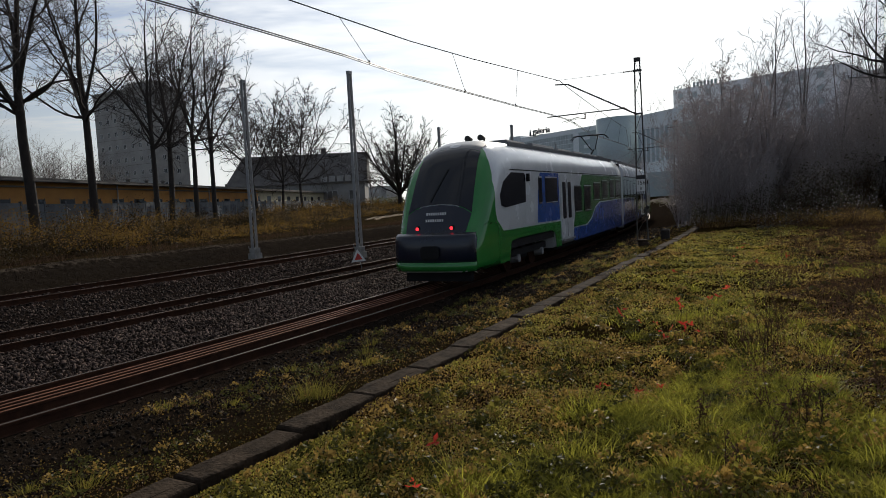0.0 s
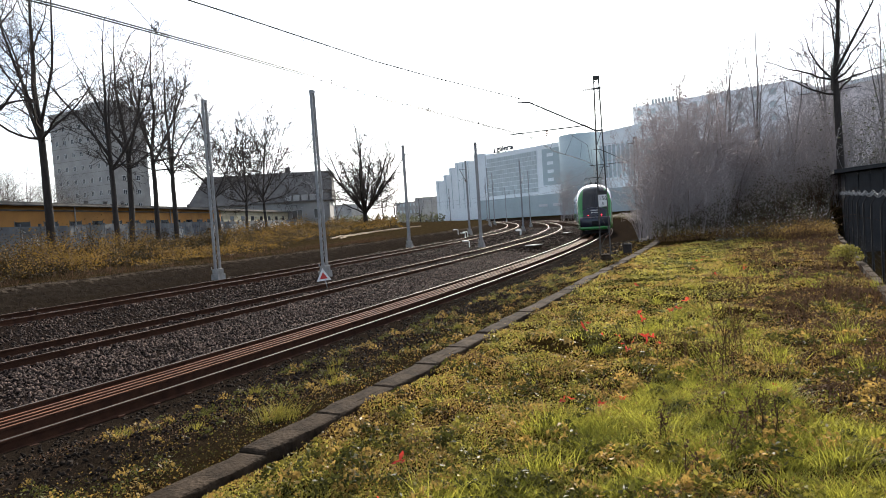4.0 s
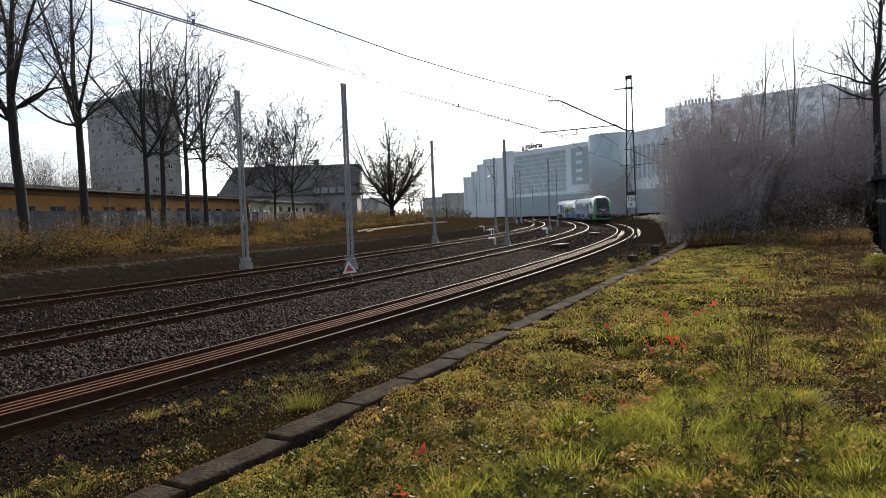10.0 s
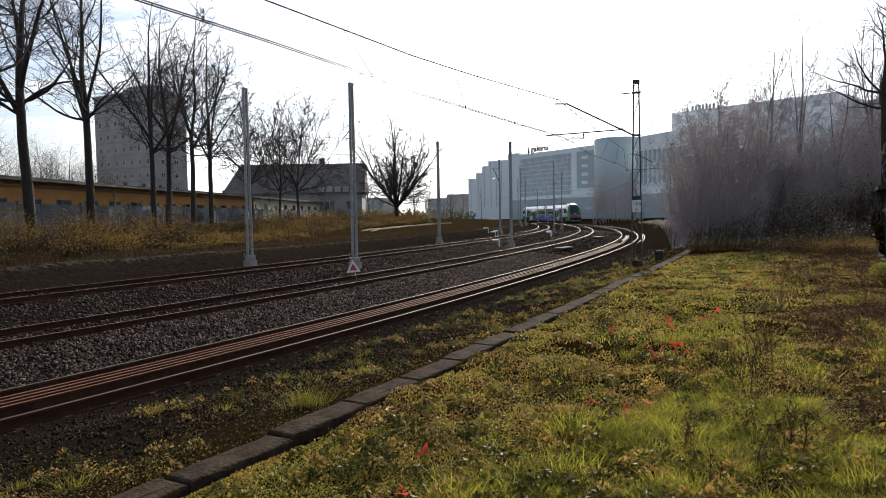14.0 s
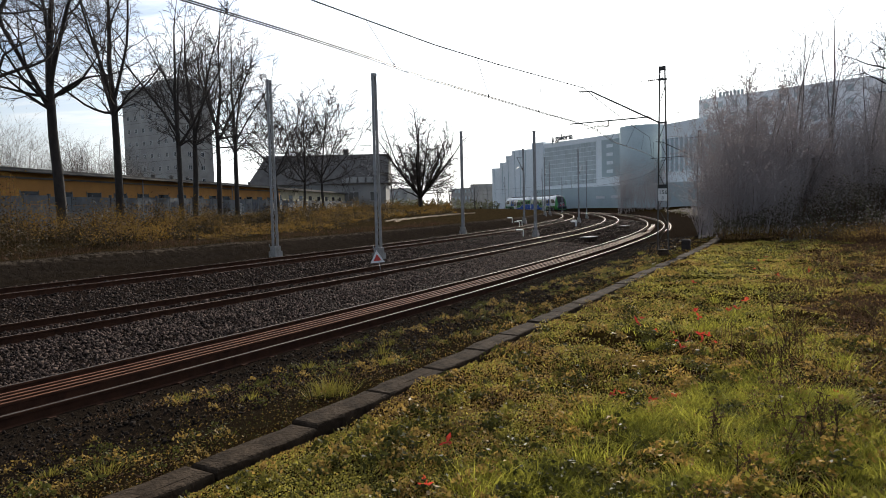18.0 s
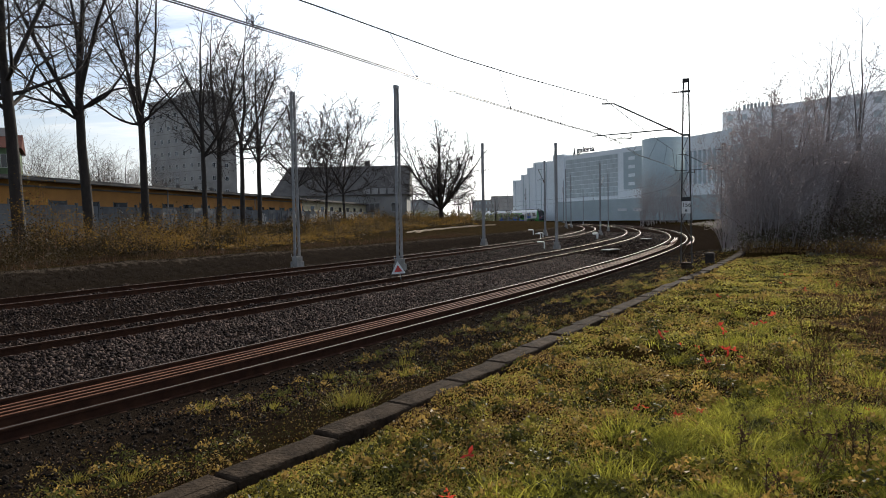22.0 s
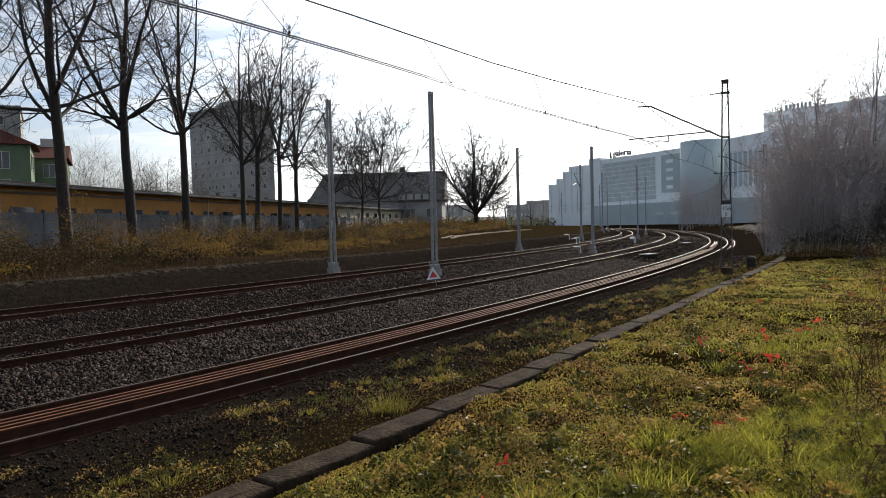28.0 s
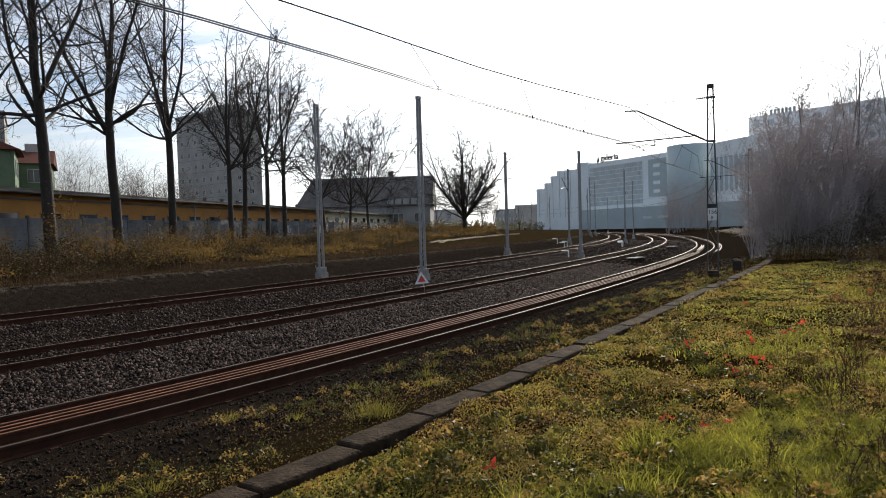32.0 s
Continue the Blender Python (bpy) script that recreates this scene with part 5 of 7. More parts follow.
def green_house():
    m = Matrix.Translation((-44.4, 66, 1.5)) @ pose(0, 0, 0, 0, 0, 31)
    house = thing("tenement_house", m, "pale green three-storey house with a dark red tiled roof", "house")
    part("wall", Shape().box(-12, 0, 0, 7, -0.5, 9.9), PALE_GREEN, house)
    part("roof", Shape().add([(-12.5, -0.5, 9.8), (0.6, -0.5, 9.8), (0.6, 7.5, 9.8), (-12.5, 7.5, 9.8), (-6, 1.5, 13.0), (-6, 5.5, 13.0)], [(0, 1, 4), (1, 2, 5, 4), (2, 3, 5), (3, 0, 4, 5), (3, 2, 1, 0)]), RED_ROOF, house, "dark red tiled hip roof")
    part("chimney", Shape().box(-4.5, -3.8, 3, 3.8, 10.5, 13.2), RED_ROOF, house)
    for z in (2.0, 4.7, 7.4):
        for n in range(3):
            window_part(house, pose(-10 + n * 3.8, -0.03, z), 1.2, 1.6)
            if n < 2:
                window_part(house, pose(0.03, 1.6 + n * 3.2, z, 0, 0, 90), 1.2, 1.6)
    m2 = Matrix.Translation((-46.4, 75, 1.5)) @ pose(0, 0, 0, 0, 0, 29)
    low = thing("apartment_house", m2, "dull green house with a low red tiled roof", "house")
    part("wall", Shape().box(-12, 0, 0, 9, -0.5, 9.4), PALE_GREEN, low)
    part("roof", Shape().add([(-12.4, -0.4, 9.3), (0.4, -0.4, 9.3), (0.4, 9.4, 9.3), (-12.4, 9.4, 9.3), (-12.4, 4, 11.2), (0.4, 4, 11.2)], [(0, 1, 5, 4), (1, 2, 5), (2, 3, 4, 5), (3, 0, 4), (3, 2, 1, 0)]), RED_ROOF, low)
    part("chimney", Shape().box(-2.6, -1.2, 3.4, 4.6, 10.6, 11.9), PANEL_PALE, low)
    for z in (4.4, 7.2):
        for n in range(4):
            window_part(low, pose(-10 + n * 2.8, -0.03, z), 1.1, 1.4)
    far = thing("tower_block", Matrix.Translation((-71.3, 104, 1.5)) @ pose(0, 0, 0, 0, 0, 33), "dark grey tower block beyond the green house", "building")
    part("wall", Shape().box(-22, 0, 0, 14, -1, 20.5), PANEL_GREY, far)
    part("parapet", Shape().box(-22.2, 0.2, -0.2, 14.2, 20.5, 21.0), PANEL_GREY, far)
    for fl in range(7):
        for n in range(6):
            window_part(far, pose(-20 + n * 3.4, -0.03, 1.5 + fl * 2.75), 1.4, 1.3)


green_house()


# ------------------------------------------------------------------ shopping centre and hotel
def facade_box(parent, name, a, b, z0, z1, depth, mat, label=""):
    """A block whose front runs from a to b, going back by depth."""
    a, b = Vector((*a, 0)), Vector((*b, 0))
    way = (b - a).normalized()
    back = Vector((-way.y, way.x, 0))
    if back.y < 0:
        back = -back
    q = [a, b, b + back * depth, a + back * depth]
    sh = Shape().add([(p.x, p.y, z) for z in (z0, z1) for p in q], [(0, 3, 2, 1), (4, 5, 6, 7), (0, 1, 5, 4), (1, 2, 6, 5), (2, 3, 7, 6), (3, 0, 4, 7)])
    return part(name, sh, mat, parent, label), a, way, back


def place_at(az_x, dist):
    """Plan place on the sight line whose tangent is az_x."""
    return (az_x * dist, dist)


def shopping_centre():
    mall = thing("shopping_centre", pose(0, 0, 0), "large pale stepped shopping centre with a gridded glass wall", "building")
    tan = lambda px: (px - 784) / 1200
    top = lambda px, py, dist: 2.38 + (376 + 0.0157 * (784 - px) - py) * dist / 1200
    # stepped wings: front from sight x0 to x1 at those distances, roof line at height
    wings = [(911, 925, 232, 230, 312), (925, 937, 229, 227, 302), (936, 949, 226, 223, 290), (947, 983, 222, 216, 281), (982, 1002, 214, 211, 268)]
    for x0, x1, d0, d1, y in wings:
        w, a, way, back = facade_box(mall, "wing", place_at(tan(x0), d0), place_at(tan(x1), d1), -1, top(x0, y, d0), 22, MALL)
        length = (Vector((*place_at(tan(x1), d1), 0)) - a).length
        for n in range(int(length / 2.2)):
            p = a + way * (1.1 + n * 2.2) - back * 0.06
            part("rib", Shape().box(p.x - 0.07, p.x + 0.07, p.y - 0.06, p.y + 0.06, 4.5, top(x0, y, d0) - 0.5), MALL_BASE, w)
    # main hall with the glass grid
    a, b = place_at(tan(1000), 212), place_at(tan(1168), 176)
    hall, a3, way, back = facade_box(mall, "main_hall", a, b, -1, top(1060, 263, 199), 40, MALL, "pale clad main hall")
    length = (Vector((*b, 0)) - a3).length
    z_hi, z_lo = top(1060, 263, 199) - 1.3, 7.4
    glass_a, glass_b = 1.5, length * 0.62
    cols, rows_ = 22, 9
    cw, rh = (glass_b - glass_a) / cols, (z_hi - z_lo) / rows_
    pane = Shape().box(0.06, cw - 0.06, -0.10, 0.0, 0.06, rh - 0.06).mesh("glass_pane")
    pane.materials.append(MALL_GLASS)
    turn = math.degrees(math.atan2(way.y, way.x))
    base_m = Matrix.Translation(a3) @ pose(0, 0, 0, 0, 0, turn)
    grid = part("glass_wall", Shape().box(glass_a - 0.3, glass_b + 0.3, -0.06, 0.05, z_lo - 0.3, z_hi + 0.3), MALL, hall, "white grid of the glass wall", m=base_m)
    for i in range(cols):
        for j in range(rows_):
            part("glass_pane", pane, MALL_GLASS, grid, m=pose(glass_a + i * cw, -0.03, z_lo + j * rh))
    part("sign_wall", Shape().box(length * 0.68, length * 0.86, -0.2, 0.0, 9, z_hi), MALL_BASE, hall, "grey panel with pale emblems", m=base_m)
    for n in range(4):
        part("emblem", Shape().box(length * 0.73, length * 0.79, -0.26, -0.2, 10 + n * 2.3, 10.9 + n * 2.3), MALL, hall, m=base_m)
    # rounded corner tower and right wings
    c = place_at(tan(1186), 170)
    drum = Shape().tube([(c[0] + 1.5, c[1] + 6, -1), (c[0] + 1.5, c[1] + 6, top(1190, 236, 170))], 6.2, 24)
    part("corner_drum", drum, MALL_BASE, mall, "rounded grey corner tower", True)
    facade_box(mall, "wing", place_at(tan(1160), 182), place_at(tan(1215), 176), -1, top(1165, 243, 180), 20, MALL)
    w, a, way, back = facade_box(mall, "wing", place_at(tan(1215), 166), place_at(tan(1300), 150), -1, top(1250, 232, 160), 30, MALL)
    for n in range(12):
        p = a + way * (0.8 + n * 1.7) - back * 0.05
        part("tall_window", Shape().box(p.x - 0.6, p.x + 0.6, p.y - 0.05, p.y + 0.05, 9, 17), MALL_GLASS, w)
    # lower storey with parking bays, its dark wall lightened for haze
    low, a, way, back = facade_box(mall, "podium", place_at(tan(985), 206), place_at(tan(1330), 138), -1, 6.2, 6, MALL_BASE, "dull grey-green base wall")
    # Solid white blocks stand for the light that shows in two parking bays.
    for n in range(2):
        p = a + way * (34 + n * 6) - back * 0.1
        part("painted_bay_light", Shape().box(p.x - 2.1, p.x + 2.1, p.y - 0.1, p.y + 0.1, 3.0, 3.7), WHITE_PAINT, low, "white block painted as a lit opening")
    part("ledge", Shape().box(0, 1, 0, 1, 0, 0.01), MALL_BASE, low, m=Matrix.Translation(a - back * 0.1 + Vector((0, 0, 6.0))))
    # roof sign
    m = Matrix.Translation(Vector((*place_at(tan(1018), 206), top(1018, 263, 206) - 1.0))) @ pose(0, 0, 0, 90, 0, turn + 14)
    sign = tagged(new("roof_sign"), "dark roof letters on a light frame above the shopping centre", "sign")
    sign.matrix_basis = m
    me = lettering("galeria", 2.5, 0.12, 0.05)
    part("letters", me, SIGN_DARK, sign, "dark letters", m=pose(1.3, 0.7, 0))
    part("emblem", Shape().add([(0, 0.3, 0), (0.9, 0.3, 0), (0.45, 2.6, 0), (0, 0.3, 0.1), (0.9, 0.3, 0.1), (0.45, 2.6, 0.1)], [(0, 2, 1), (3, 4, 5), (0, 1, 4, 3), (1, 2, 5, 4), (2, 0, 3, 5)]), SIGN_DARK, sign)
    part("frame", Shape().box(-0.2, 9.4, 0.3, 0.42, -0.3, -0.1).box(0, 0.1, -0.4, 0.6, -0.3, -0.1).box(4.5, 4.6, -0.4, 0.6, -0.3, -0.1).box(9.1, 9.2, -0.4, 0.6, -0.3, -0.1), MALL_BASE, sign)


shopping_centre()


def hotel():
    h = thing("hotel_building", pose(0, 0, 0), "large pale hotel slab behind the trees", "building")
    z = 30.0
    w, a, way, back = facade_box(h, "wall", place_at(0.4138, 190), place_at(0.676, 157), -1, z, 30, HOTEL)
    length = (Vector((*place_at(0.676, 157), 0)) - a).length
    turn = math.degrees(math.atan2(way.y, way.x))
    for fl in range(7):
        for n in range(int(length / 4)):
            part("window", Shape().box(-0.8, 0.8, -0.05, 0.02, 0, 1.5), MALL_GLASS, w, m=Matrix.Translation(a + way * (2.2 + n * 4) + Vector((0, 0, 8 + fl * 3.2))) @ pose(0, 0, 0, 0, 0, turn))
    w2, a2, way2, back2 = facade_box(h, "wing", (94.1, 140), (109.3, 88), -1, 23.6, 20, HAZED_RED, "dull red lower wing, paled for haze")
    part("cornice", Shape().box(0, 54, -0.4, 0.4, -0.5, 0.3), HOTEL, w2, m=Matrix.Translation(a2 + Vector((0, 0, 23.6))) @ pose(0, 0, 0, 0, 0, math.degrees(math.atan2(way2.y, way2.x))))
    sign = tagged(new("hotel_sign"), "roof lettering on the hotel's parapet, paled for haze", "sign")
    sign.matrix_basis = Matrix.Translation(a + way * 0.3 + Vector((0, 0, z))) @ pose(0, 0, 0, 90, 0, turn)
    me = lettering("HOTEL", 1.6, 0.08)
    # Letters and bars take the lightened wall colour, faint as through haze.
    part("letters", me, MALL_BASE, sign)
    for n in range(7):
        part("bar", Shape().box(5.6 + n * 1.0, 6.3 + n * 1.0, 0.0, 1.25, -0.05, 0.05), MALL_BASE, sign)


hotel()


def far_skyline():
    """Low far blocks beyond the curve."""
    tan = lambda px: (px - 784) / 1200
    for x0, x1, d, hgt in ((838, 885, 300, 9.5), (872, 930, 330, 12.0), (700, 760, 320, 10.5)):
        b = thing("far_block", pose(0, 0, 0), "pale flat-roofed block far beyond the railway", "building")
        w, a, way, back = facade_box(b, "wall", place_at(tan(x0), d), place_at(tan(x1), d * 0.97), -1, hgt, 14, PANEL_PALE)
        for fl in range(3):
            for n in range(7):
                p = a + way * (1 + n * 1.9 * (x1 - x0) / 50)
                part("window", Shape().box(p.x - 0.5, p.x + 0.5, p.y - 0.06, p.y + 0.02, 1.5 + fl * 3, 2.9 + fl * 3), MALL_GLASS, w)


far_skyline()


# ------------------------------------------------------------------ yard behind the wire fence
def yard():
    t = (EDGE_B - EDGE_A) / np.linalg.norm(EDGE_B - EDGE_A)
    out = np.array([t[1], -t[0]])
    kerb = thing("kerb_row", pose(0, 0, 0), "broken dark concrete kerb along the fence", "kerb", kind="structure")
    one = Shape().box(-0.07, 0.07, -0.48, 0.48, -0.3, 0.07, taper=0.06).mesh("kerb_stone")
    one.materials.append(KERB)
    r = random.Random(8)
    turn = -math.degrees(math.atan2(t[0], t[1]))
    for n in range(34):
        p = EDGE_A + t * (n - 6) * 1.0
        part("kerb_stone", one, KERB, kerb, m=Matrix.Translation((p[0], p[1], 0.60 + r.uniform(-0.05, 0.02))) @ pose(0, 0, 0, 0, r.uniform(-6, 4), turn + r.uniform(-2, 2)))
    fence = thing("wire_fence", pose(0, 0, 0), "dark wire-mesh fence with a coil of barbed wire", "fence", kind="structure")
    post = Shape().tube([(0, 0, -0.9), (0, 0, 1.95)], 0.03, 6).tube([(0, 0, 1.95), (0.12, 0, 2.2)], 0.02, 5).mesh("fence_post")
    post.materials.append(BLACK_STEEL)
    for n in range(12):
        p = EDGE_A + t * (n * 2.5 - 3) + out * 0.4
        part("fence_post", post, BLACK_STEEL, fence, m=pose(p[0], p[1], 0.0, 0, 0, turn))
        mesh = Shape()
        for k in range(17):
            q = p + t * k * 0.15
            mesh.tube([(q[0], q[1], -0.5), (q[0], q[1], 0.92)], 0.0013, 3, False)
        for k in range(10):
            q = p + t * 2.5
            mesh.tube([(p[0], p[1], -0.45 + k * 0.15), (q[0], q[1], -0.45 + k * 0.15)], 0.0013, 3, False)
        part("wire_mesh", mesh, BLACK_STEEL, fence)
    coil = Shape()
    pts = []
    for k in range(900):
        q = EDGE_A + t * (2 + k * 0.03) + out * 0.45
        sag = 0.10 * abs(math.sin(k * 0.03 / 2.5 * math.pi))
        pts.append((q[0] + 0.04 * math.sin(k * 0.9), q[1], 2.28 - sag + 0.05 * math.cos(k * 0.9)))
    part("barbed_wire", coil.tube(pts, 0.003, 3, False), GALV, fence, "sagging barbed wire")
    sh = thing("garage", pose(22.95, 30.2, -0.56, 0, 0, turn), "black tarred garage with a shallow sloping roof", "shed")
    for n in range(26):
        part("board", Shape().box(n * 0.5 + 0.01, n * 0.5 + 0.49, -0.06, 0.0, -0.3, 3.7 + n * 0.035), SHED, sh)
    for n in range(16):
        part("board", Shape().box(-0.06, 0.0, n * 0.5 + 0.01, n * 0.5 + 0.49, -0.3, 3.7), SHED, sh)
    part("core", Shape().box(0.0, 13, 0.0, 8, -0.3, 3.6), SHED, sh)
    part("roof", Shape().add([(-0.5, -0.5, 3.72), (13.5, -0.5, 4.7), (13.5, 8.5, 4.7), (-0.5, 8.5, 3.72), (-0.5, -0.5, 3.9), (13.5, -0.5, 4.88), (13.5, 8.5, 4.88), (-0.5, 8.5, 3.9)], [(0, 3, 2, 1), (4, 5, 6, 7), (0, 1, 5, 4), (1, 2, 6, 5), (2, 3, 7, 6), (3, 0, 4, 7)]), SHED, sh, "dark felt roof")


yard()

# ------------------------------------------------------------------ trees


class Wood:
    """Branches as tapering rods, gathered into arrays."""

    def __init__(self):
        self.v, self.f, self.n = [], [], 0

    def rod(self, pts, r0, r1, sides):
        pts = np.asarray(pts, float)
        k = len(pts)
        way = np.gradient(pts, axis=0)
        way /= np.linalg.norm(way, axis=1, keepdims=True) + 1e-9
        ref = np.array([0.31, 0.87, 0.38]) if abs(way[0][2]) > 0.8 else np.array([0, 0, 1.0])
        a = np.cross(way, ref)
        a /= np.linalg.norm(a, axis=1, keepdims=True) + 1e-9
        b = np.cross(way, a)
        ang = np.arange(sides) * 2 * np.pi / sides
        rad = np.linspace(r0, r1, k)[:, None, None]
        ring = pts[:, None] + rad * (a[:, None] * np.cos(ang)[None, :, None] + b[:, None] * np.sin(ang)[None, :, None])
        self.v.append(ring.reshape(-1, 3))
        i = np.arange(k - 1)[:, None] * sides + np.arange(sides)[None]
        j = np.arange(k - 1)[:, None] * sides + (np.arange(sides)[None] + 1) % sides
        self.f.append(np.stack([i, j, j + sides, i + sides], -1).reshape(-1, 4) + self.n)
        self.n += k * sides

    def rods(self, pts, r0, r1, sides=3):
        """Many rods at once: pts (n, k, 3), radii (n,)."""
        n, k = pts.shape[:2]
        way = np.gradient(pts, axis=1)
        way /= np.linalg.norm(way, axis=2, keepdims=True) + 1e-9
        a = np.cross(way, np.array([0.31, 0.87, 0.38]))
        a /= np.linalg.norm(a, axis=2, keepdims=True) + 1e-9
        b = np.cross(way, a)
        ang = np.arange(sides) * 2 * np.pi / sides
        u = np.linspace(0, 1, k)[None, :]
        rad = (r0[:, None] * (1 - u) + r1[:, None] * u)[:, :, None, None]
        ring = pts[:, :, None] + rad * (a[:, :, None] * np.cos(ang)[:, None] + b[:, :, None] * np.sin(ang)[:, None])
        self.v.append(ring.reshape(-1, 3))
        i = np.arange(k - 1)[:, None] * sides + np.arange(sides)[None]
        j = np.arange(k - 1)[:, None] * sides + (np.arange(sides)[None] + 1) % sides
        one = np.stack([i, j, j + sides, i + sides], -1).reshape(-1, 4)
        self.f.append((one[None] + (np.arange(n) * k * sides)[:, None, None]).reshape(-1, 4) + self.n)
        self.n += n * k * sides

    def mesh(self, name, mat):
        me = bpy.data.meshes.new(name)
        v, f = np.concatenate(self.v).astype(np.float32), np.concatenate(self.f).astype(np.int32)
        me.vertices.add(len(v))
        me.vertices.foreach_set("co", v.ravel())
        me.loops.add(f.size)
        me.loops.foreach_set("vertex_index", f.ravel())
        me.polygons.add(len(f))
        me.polygons.foreach_set("loop_start", np.arange(0, f.size, 4, dtype=np.int32))
        me.polygons.foreach_set("use_smooth", np.ones(len(f), bool))
        me.update(calc_edges=True)
        me.materials.append(mat)
        return me


def bent(r, p, way, length, n, wander, lift):
    pts, w = [np.array(p, float)], np.array(way, float)
    for _ in range(n):
        w = w + r.normal(0, wander, 3) + np.array([0, 0, lift])
        w /= np.linalg.norm(w)
        pts.append(pts[-1] + w * length / n)
    return np.array(pts), w


def bent_many(r, p, way, length, n, wander, lift):
    """Many bent lines at once."""
    pts, w = [p], way.copy()
    for _ in range(n):
        w = w + r.normal(0, wander, w.shape) + np.array([0, 0, lift])
        w /= np.linalg.norm(w, axis=1, keepdims=True)
        pts.append(pts[-1] + w * (length / n)[:, None])
    return np.stack(pts, 1)


def turned(r, way, degrees):
    """A direction at that angle from way, at a random side."""
    a = np.cross(way, r.normal(0, 1, 3))
    a /= np.linalg.norm(a) + 1e-9
    t = np.radians(degrees)
    return way * np.cos(t) + a * np.sin(t)


def sprout(r, pts, L, rad, gap, angles, ratio, least, reach=1.1, n=3, wander=0.12, lift=0.05, start=0.12, fine=0.006):
    """Side shoots along many rods: spaced evenly, long near the foot of each rod and short at its tip."""
    count = np.maximum(2, np.round(L / gap)).astype(int)
    own = np.repeat(np.arange(len(L)), count)
    turn = np.arange(len(own)) - np.repeat(np.cumsum(count) - count, count)
    u = np.clip(start + (1 - start) * (turn + r.uniform(0.1, 0.9, len(own))) / count[own], 0, 0.995)
    k = pts.shape[1] - 1
    i = np.minimum((u * k).astype(int), k - 1)
    seg = pts[own, i + 1] - pts[own, i]
    q = pts[own, i] + seg * (u * k - i)[:, None]
    way = seg / (np.linalg.norm(seg, axis=1, keepdims=True) + 1e-9)
    side = np.cross(way, r.normal(0, 1, way.shape))
    side /= np.linalg.norm(side, axis=1, keepdims=True) + 1e-9
    t = np.radians(r.uniform(angles[0], angles[1], len(own)))[:, None]
    d = way * np.cos(t) + side * np.sin(t)
    length = np.maximum(L[own] * ratio * (reach - 0.85 * u) * r.uniform(0.55, 1.15, len(own)), least)
    thick = np.maximum(rad[own] * (1 - 0.7 * u) * r.uniform(0.28, 0.5, len(own)), fine)
    return bent_many(r, q, d, length, n, wander, lift), length, thick


def grow(seed, height, fork, stems, r0, spread=22, gaps=(0.55, 0.36, 0.24, 0.2), lift=0.07, lean=(0, 0), twig_r=0.006, boughs=2, ratio=0.48, straight=0.05, arch=0.0, leader=1.0):
    """A bare tree: a trunk, a few rising stems, a few low boughs, and finer and finer shoots on them."""
    r = np.random.default_rng(seed)
    trunk, crown = Wood(), Wood()
    way = np.array([lean[0], lean[1], 1.0])
    way /= np.linalg.norm(way)
    base, w = bent(r, (0, 0, -0.3), way, fork + 0.3, 7, 0.022, 0.03)
    trunk.rod(base, r0 * 1.1, r0 * 0.78, 10)
    trunk.rod([(0, 0, -0.3), (0, 0, 0.15), (0, 0, 0.6)], r0 * 1.5, r0 * 1.05, 10)
    side0 = r.uniform(0, 2 * np.pi)
    big, bigL, bigR = [], [], []
    for k in range(stems):
        a = side0 + 2 * np.pi * k / max(stems - 1, 1) + r.uniform(-0.4, 0.4)
        t = np.radians(spread * r.uniform(0.7, 1.25)) if k else np.radians(r.uniform(1, 6))
        d = np.array([np.cos(a) * np.sin(t), np.sin(a) * np.sin(t), np.cos(t)]) + np.array([lean[0], lean[1], 0])
        L = (height - fork) * (leader if k == 0 else r.uniform(0.74, 0.97))
        start = base[-1] if k < 3 else base[-2]
        pts, _ = bent(r, start, d / np.linalg.norm(d), L, 9, straight, lift if k else 0.04)
        rad = r0 * (0.74 if k == 0 else r.uniform(0.42, 0.6))
        trunk.rod(pts, rad, rad * 0.12, 7)
        big.append(pts), bigL.append(L), bigR.append(rad)
    for k in range(boughs):
        u = r.uniform(0.82, 1.0)
        q = base[0] + (base[-1] - base[0]) * u
        a, t = side0 + 2.4 * k + r.uniform(-0.5, 0.5), np.radians(r.uniform(52, 92))
        L = (height - fork) * r.uniform(0.34, 0.5)
        pts, _ = bent(r, q, (np.cos(a) * np.sin(t), np.sin(a) * np.sin(t), np.cos(t)), L, 9, 0.13, 0.05 - arch)
        trunk.rod(pts, r0 * 0.36, r0 * 0.07, 6)
        big.append(pts), bigL.append(L), bigR.append(r0 * 0.36)
    pts, L, rad = np.array(big), np.array(bigL), np.array(bigR)
    p2, L2, r2 = sprout(r, pts, L, rad, gaps[0], (26, 60), ratio, 0.9, 1.1, 6, 0.12, 0.045 - arch, 0.1, twig_r * 1.5)
    crown.rods(p2, r2, np.maximum(r2 * 0.25, twig_r), 5)
    p3, L3, r3 = sprout(r, p2, L2, r2, gaps[1], (30, 68), 0.5, 0.55, 1.15, 3, 0.15, 0.03 - arch, 0.12, twig_r * 1.2)
    crown.rods(p3, r3, np.full(len(r3), twig_r), 4)
    p4, L4, r4 = sprout(r, p3, L3, r3, gaps[2], (26, 66), 0.5, 0.32, 1.15, 2, 0.2, 0.01, 0.15, twig_r)
    crown.rods(p4, r4, np.full(len(r4), twig_r * 0.75), 3)
    if gaps[3]:
        p5, L5, r5 = sprout(r, p4, L4, r4, gaps[3], (20, 55), 0.5, 0.16, 1.2, 1, 0.1, 0.02, 0.3, twig_r * 0.75)
        crown.rods(p5, r5, r5 * 0.7, 3)
    return trunk, crown, None


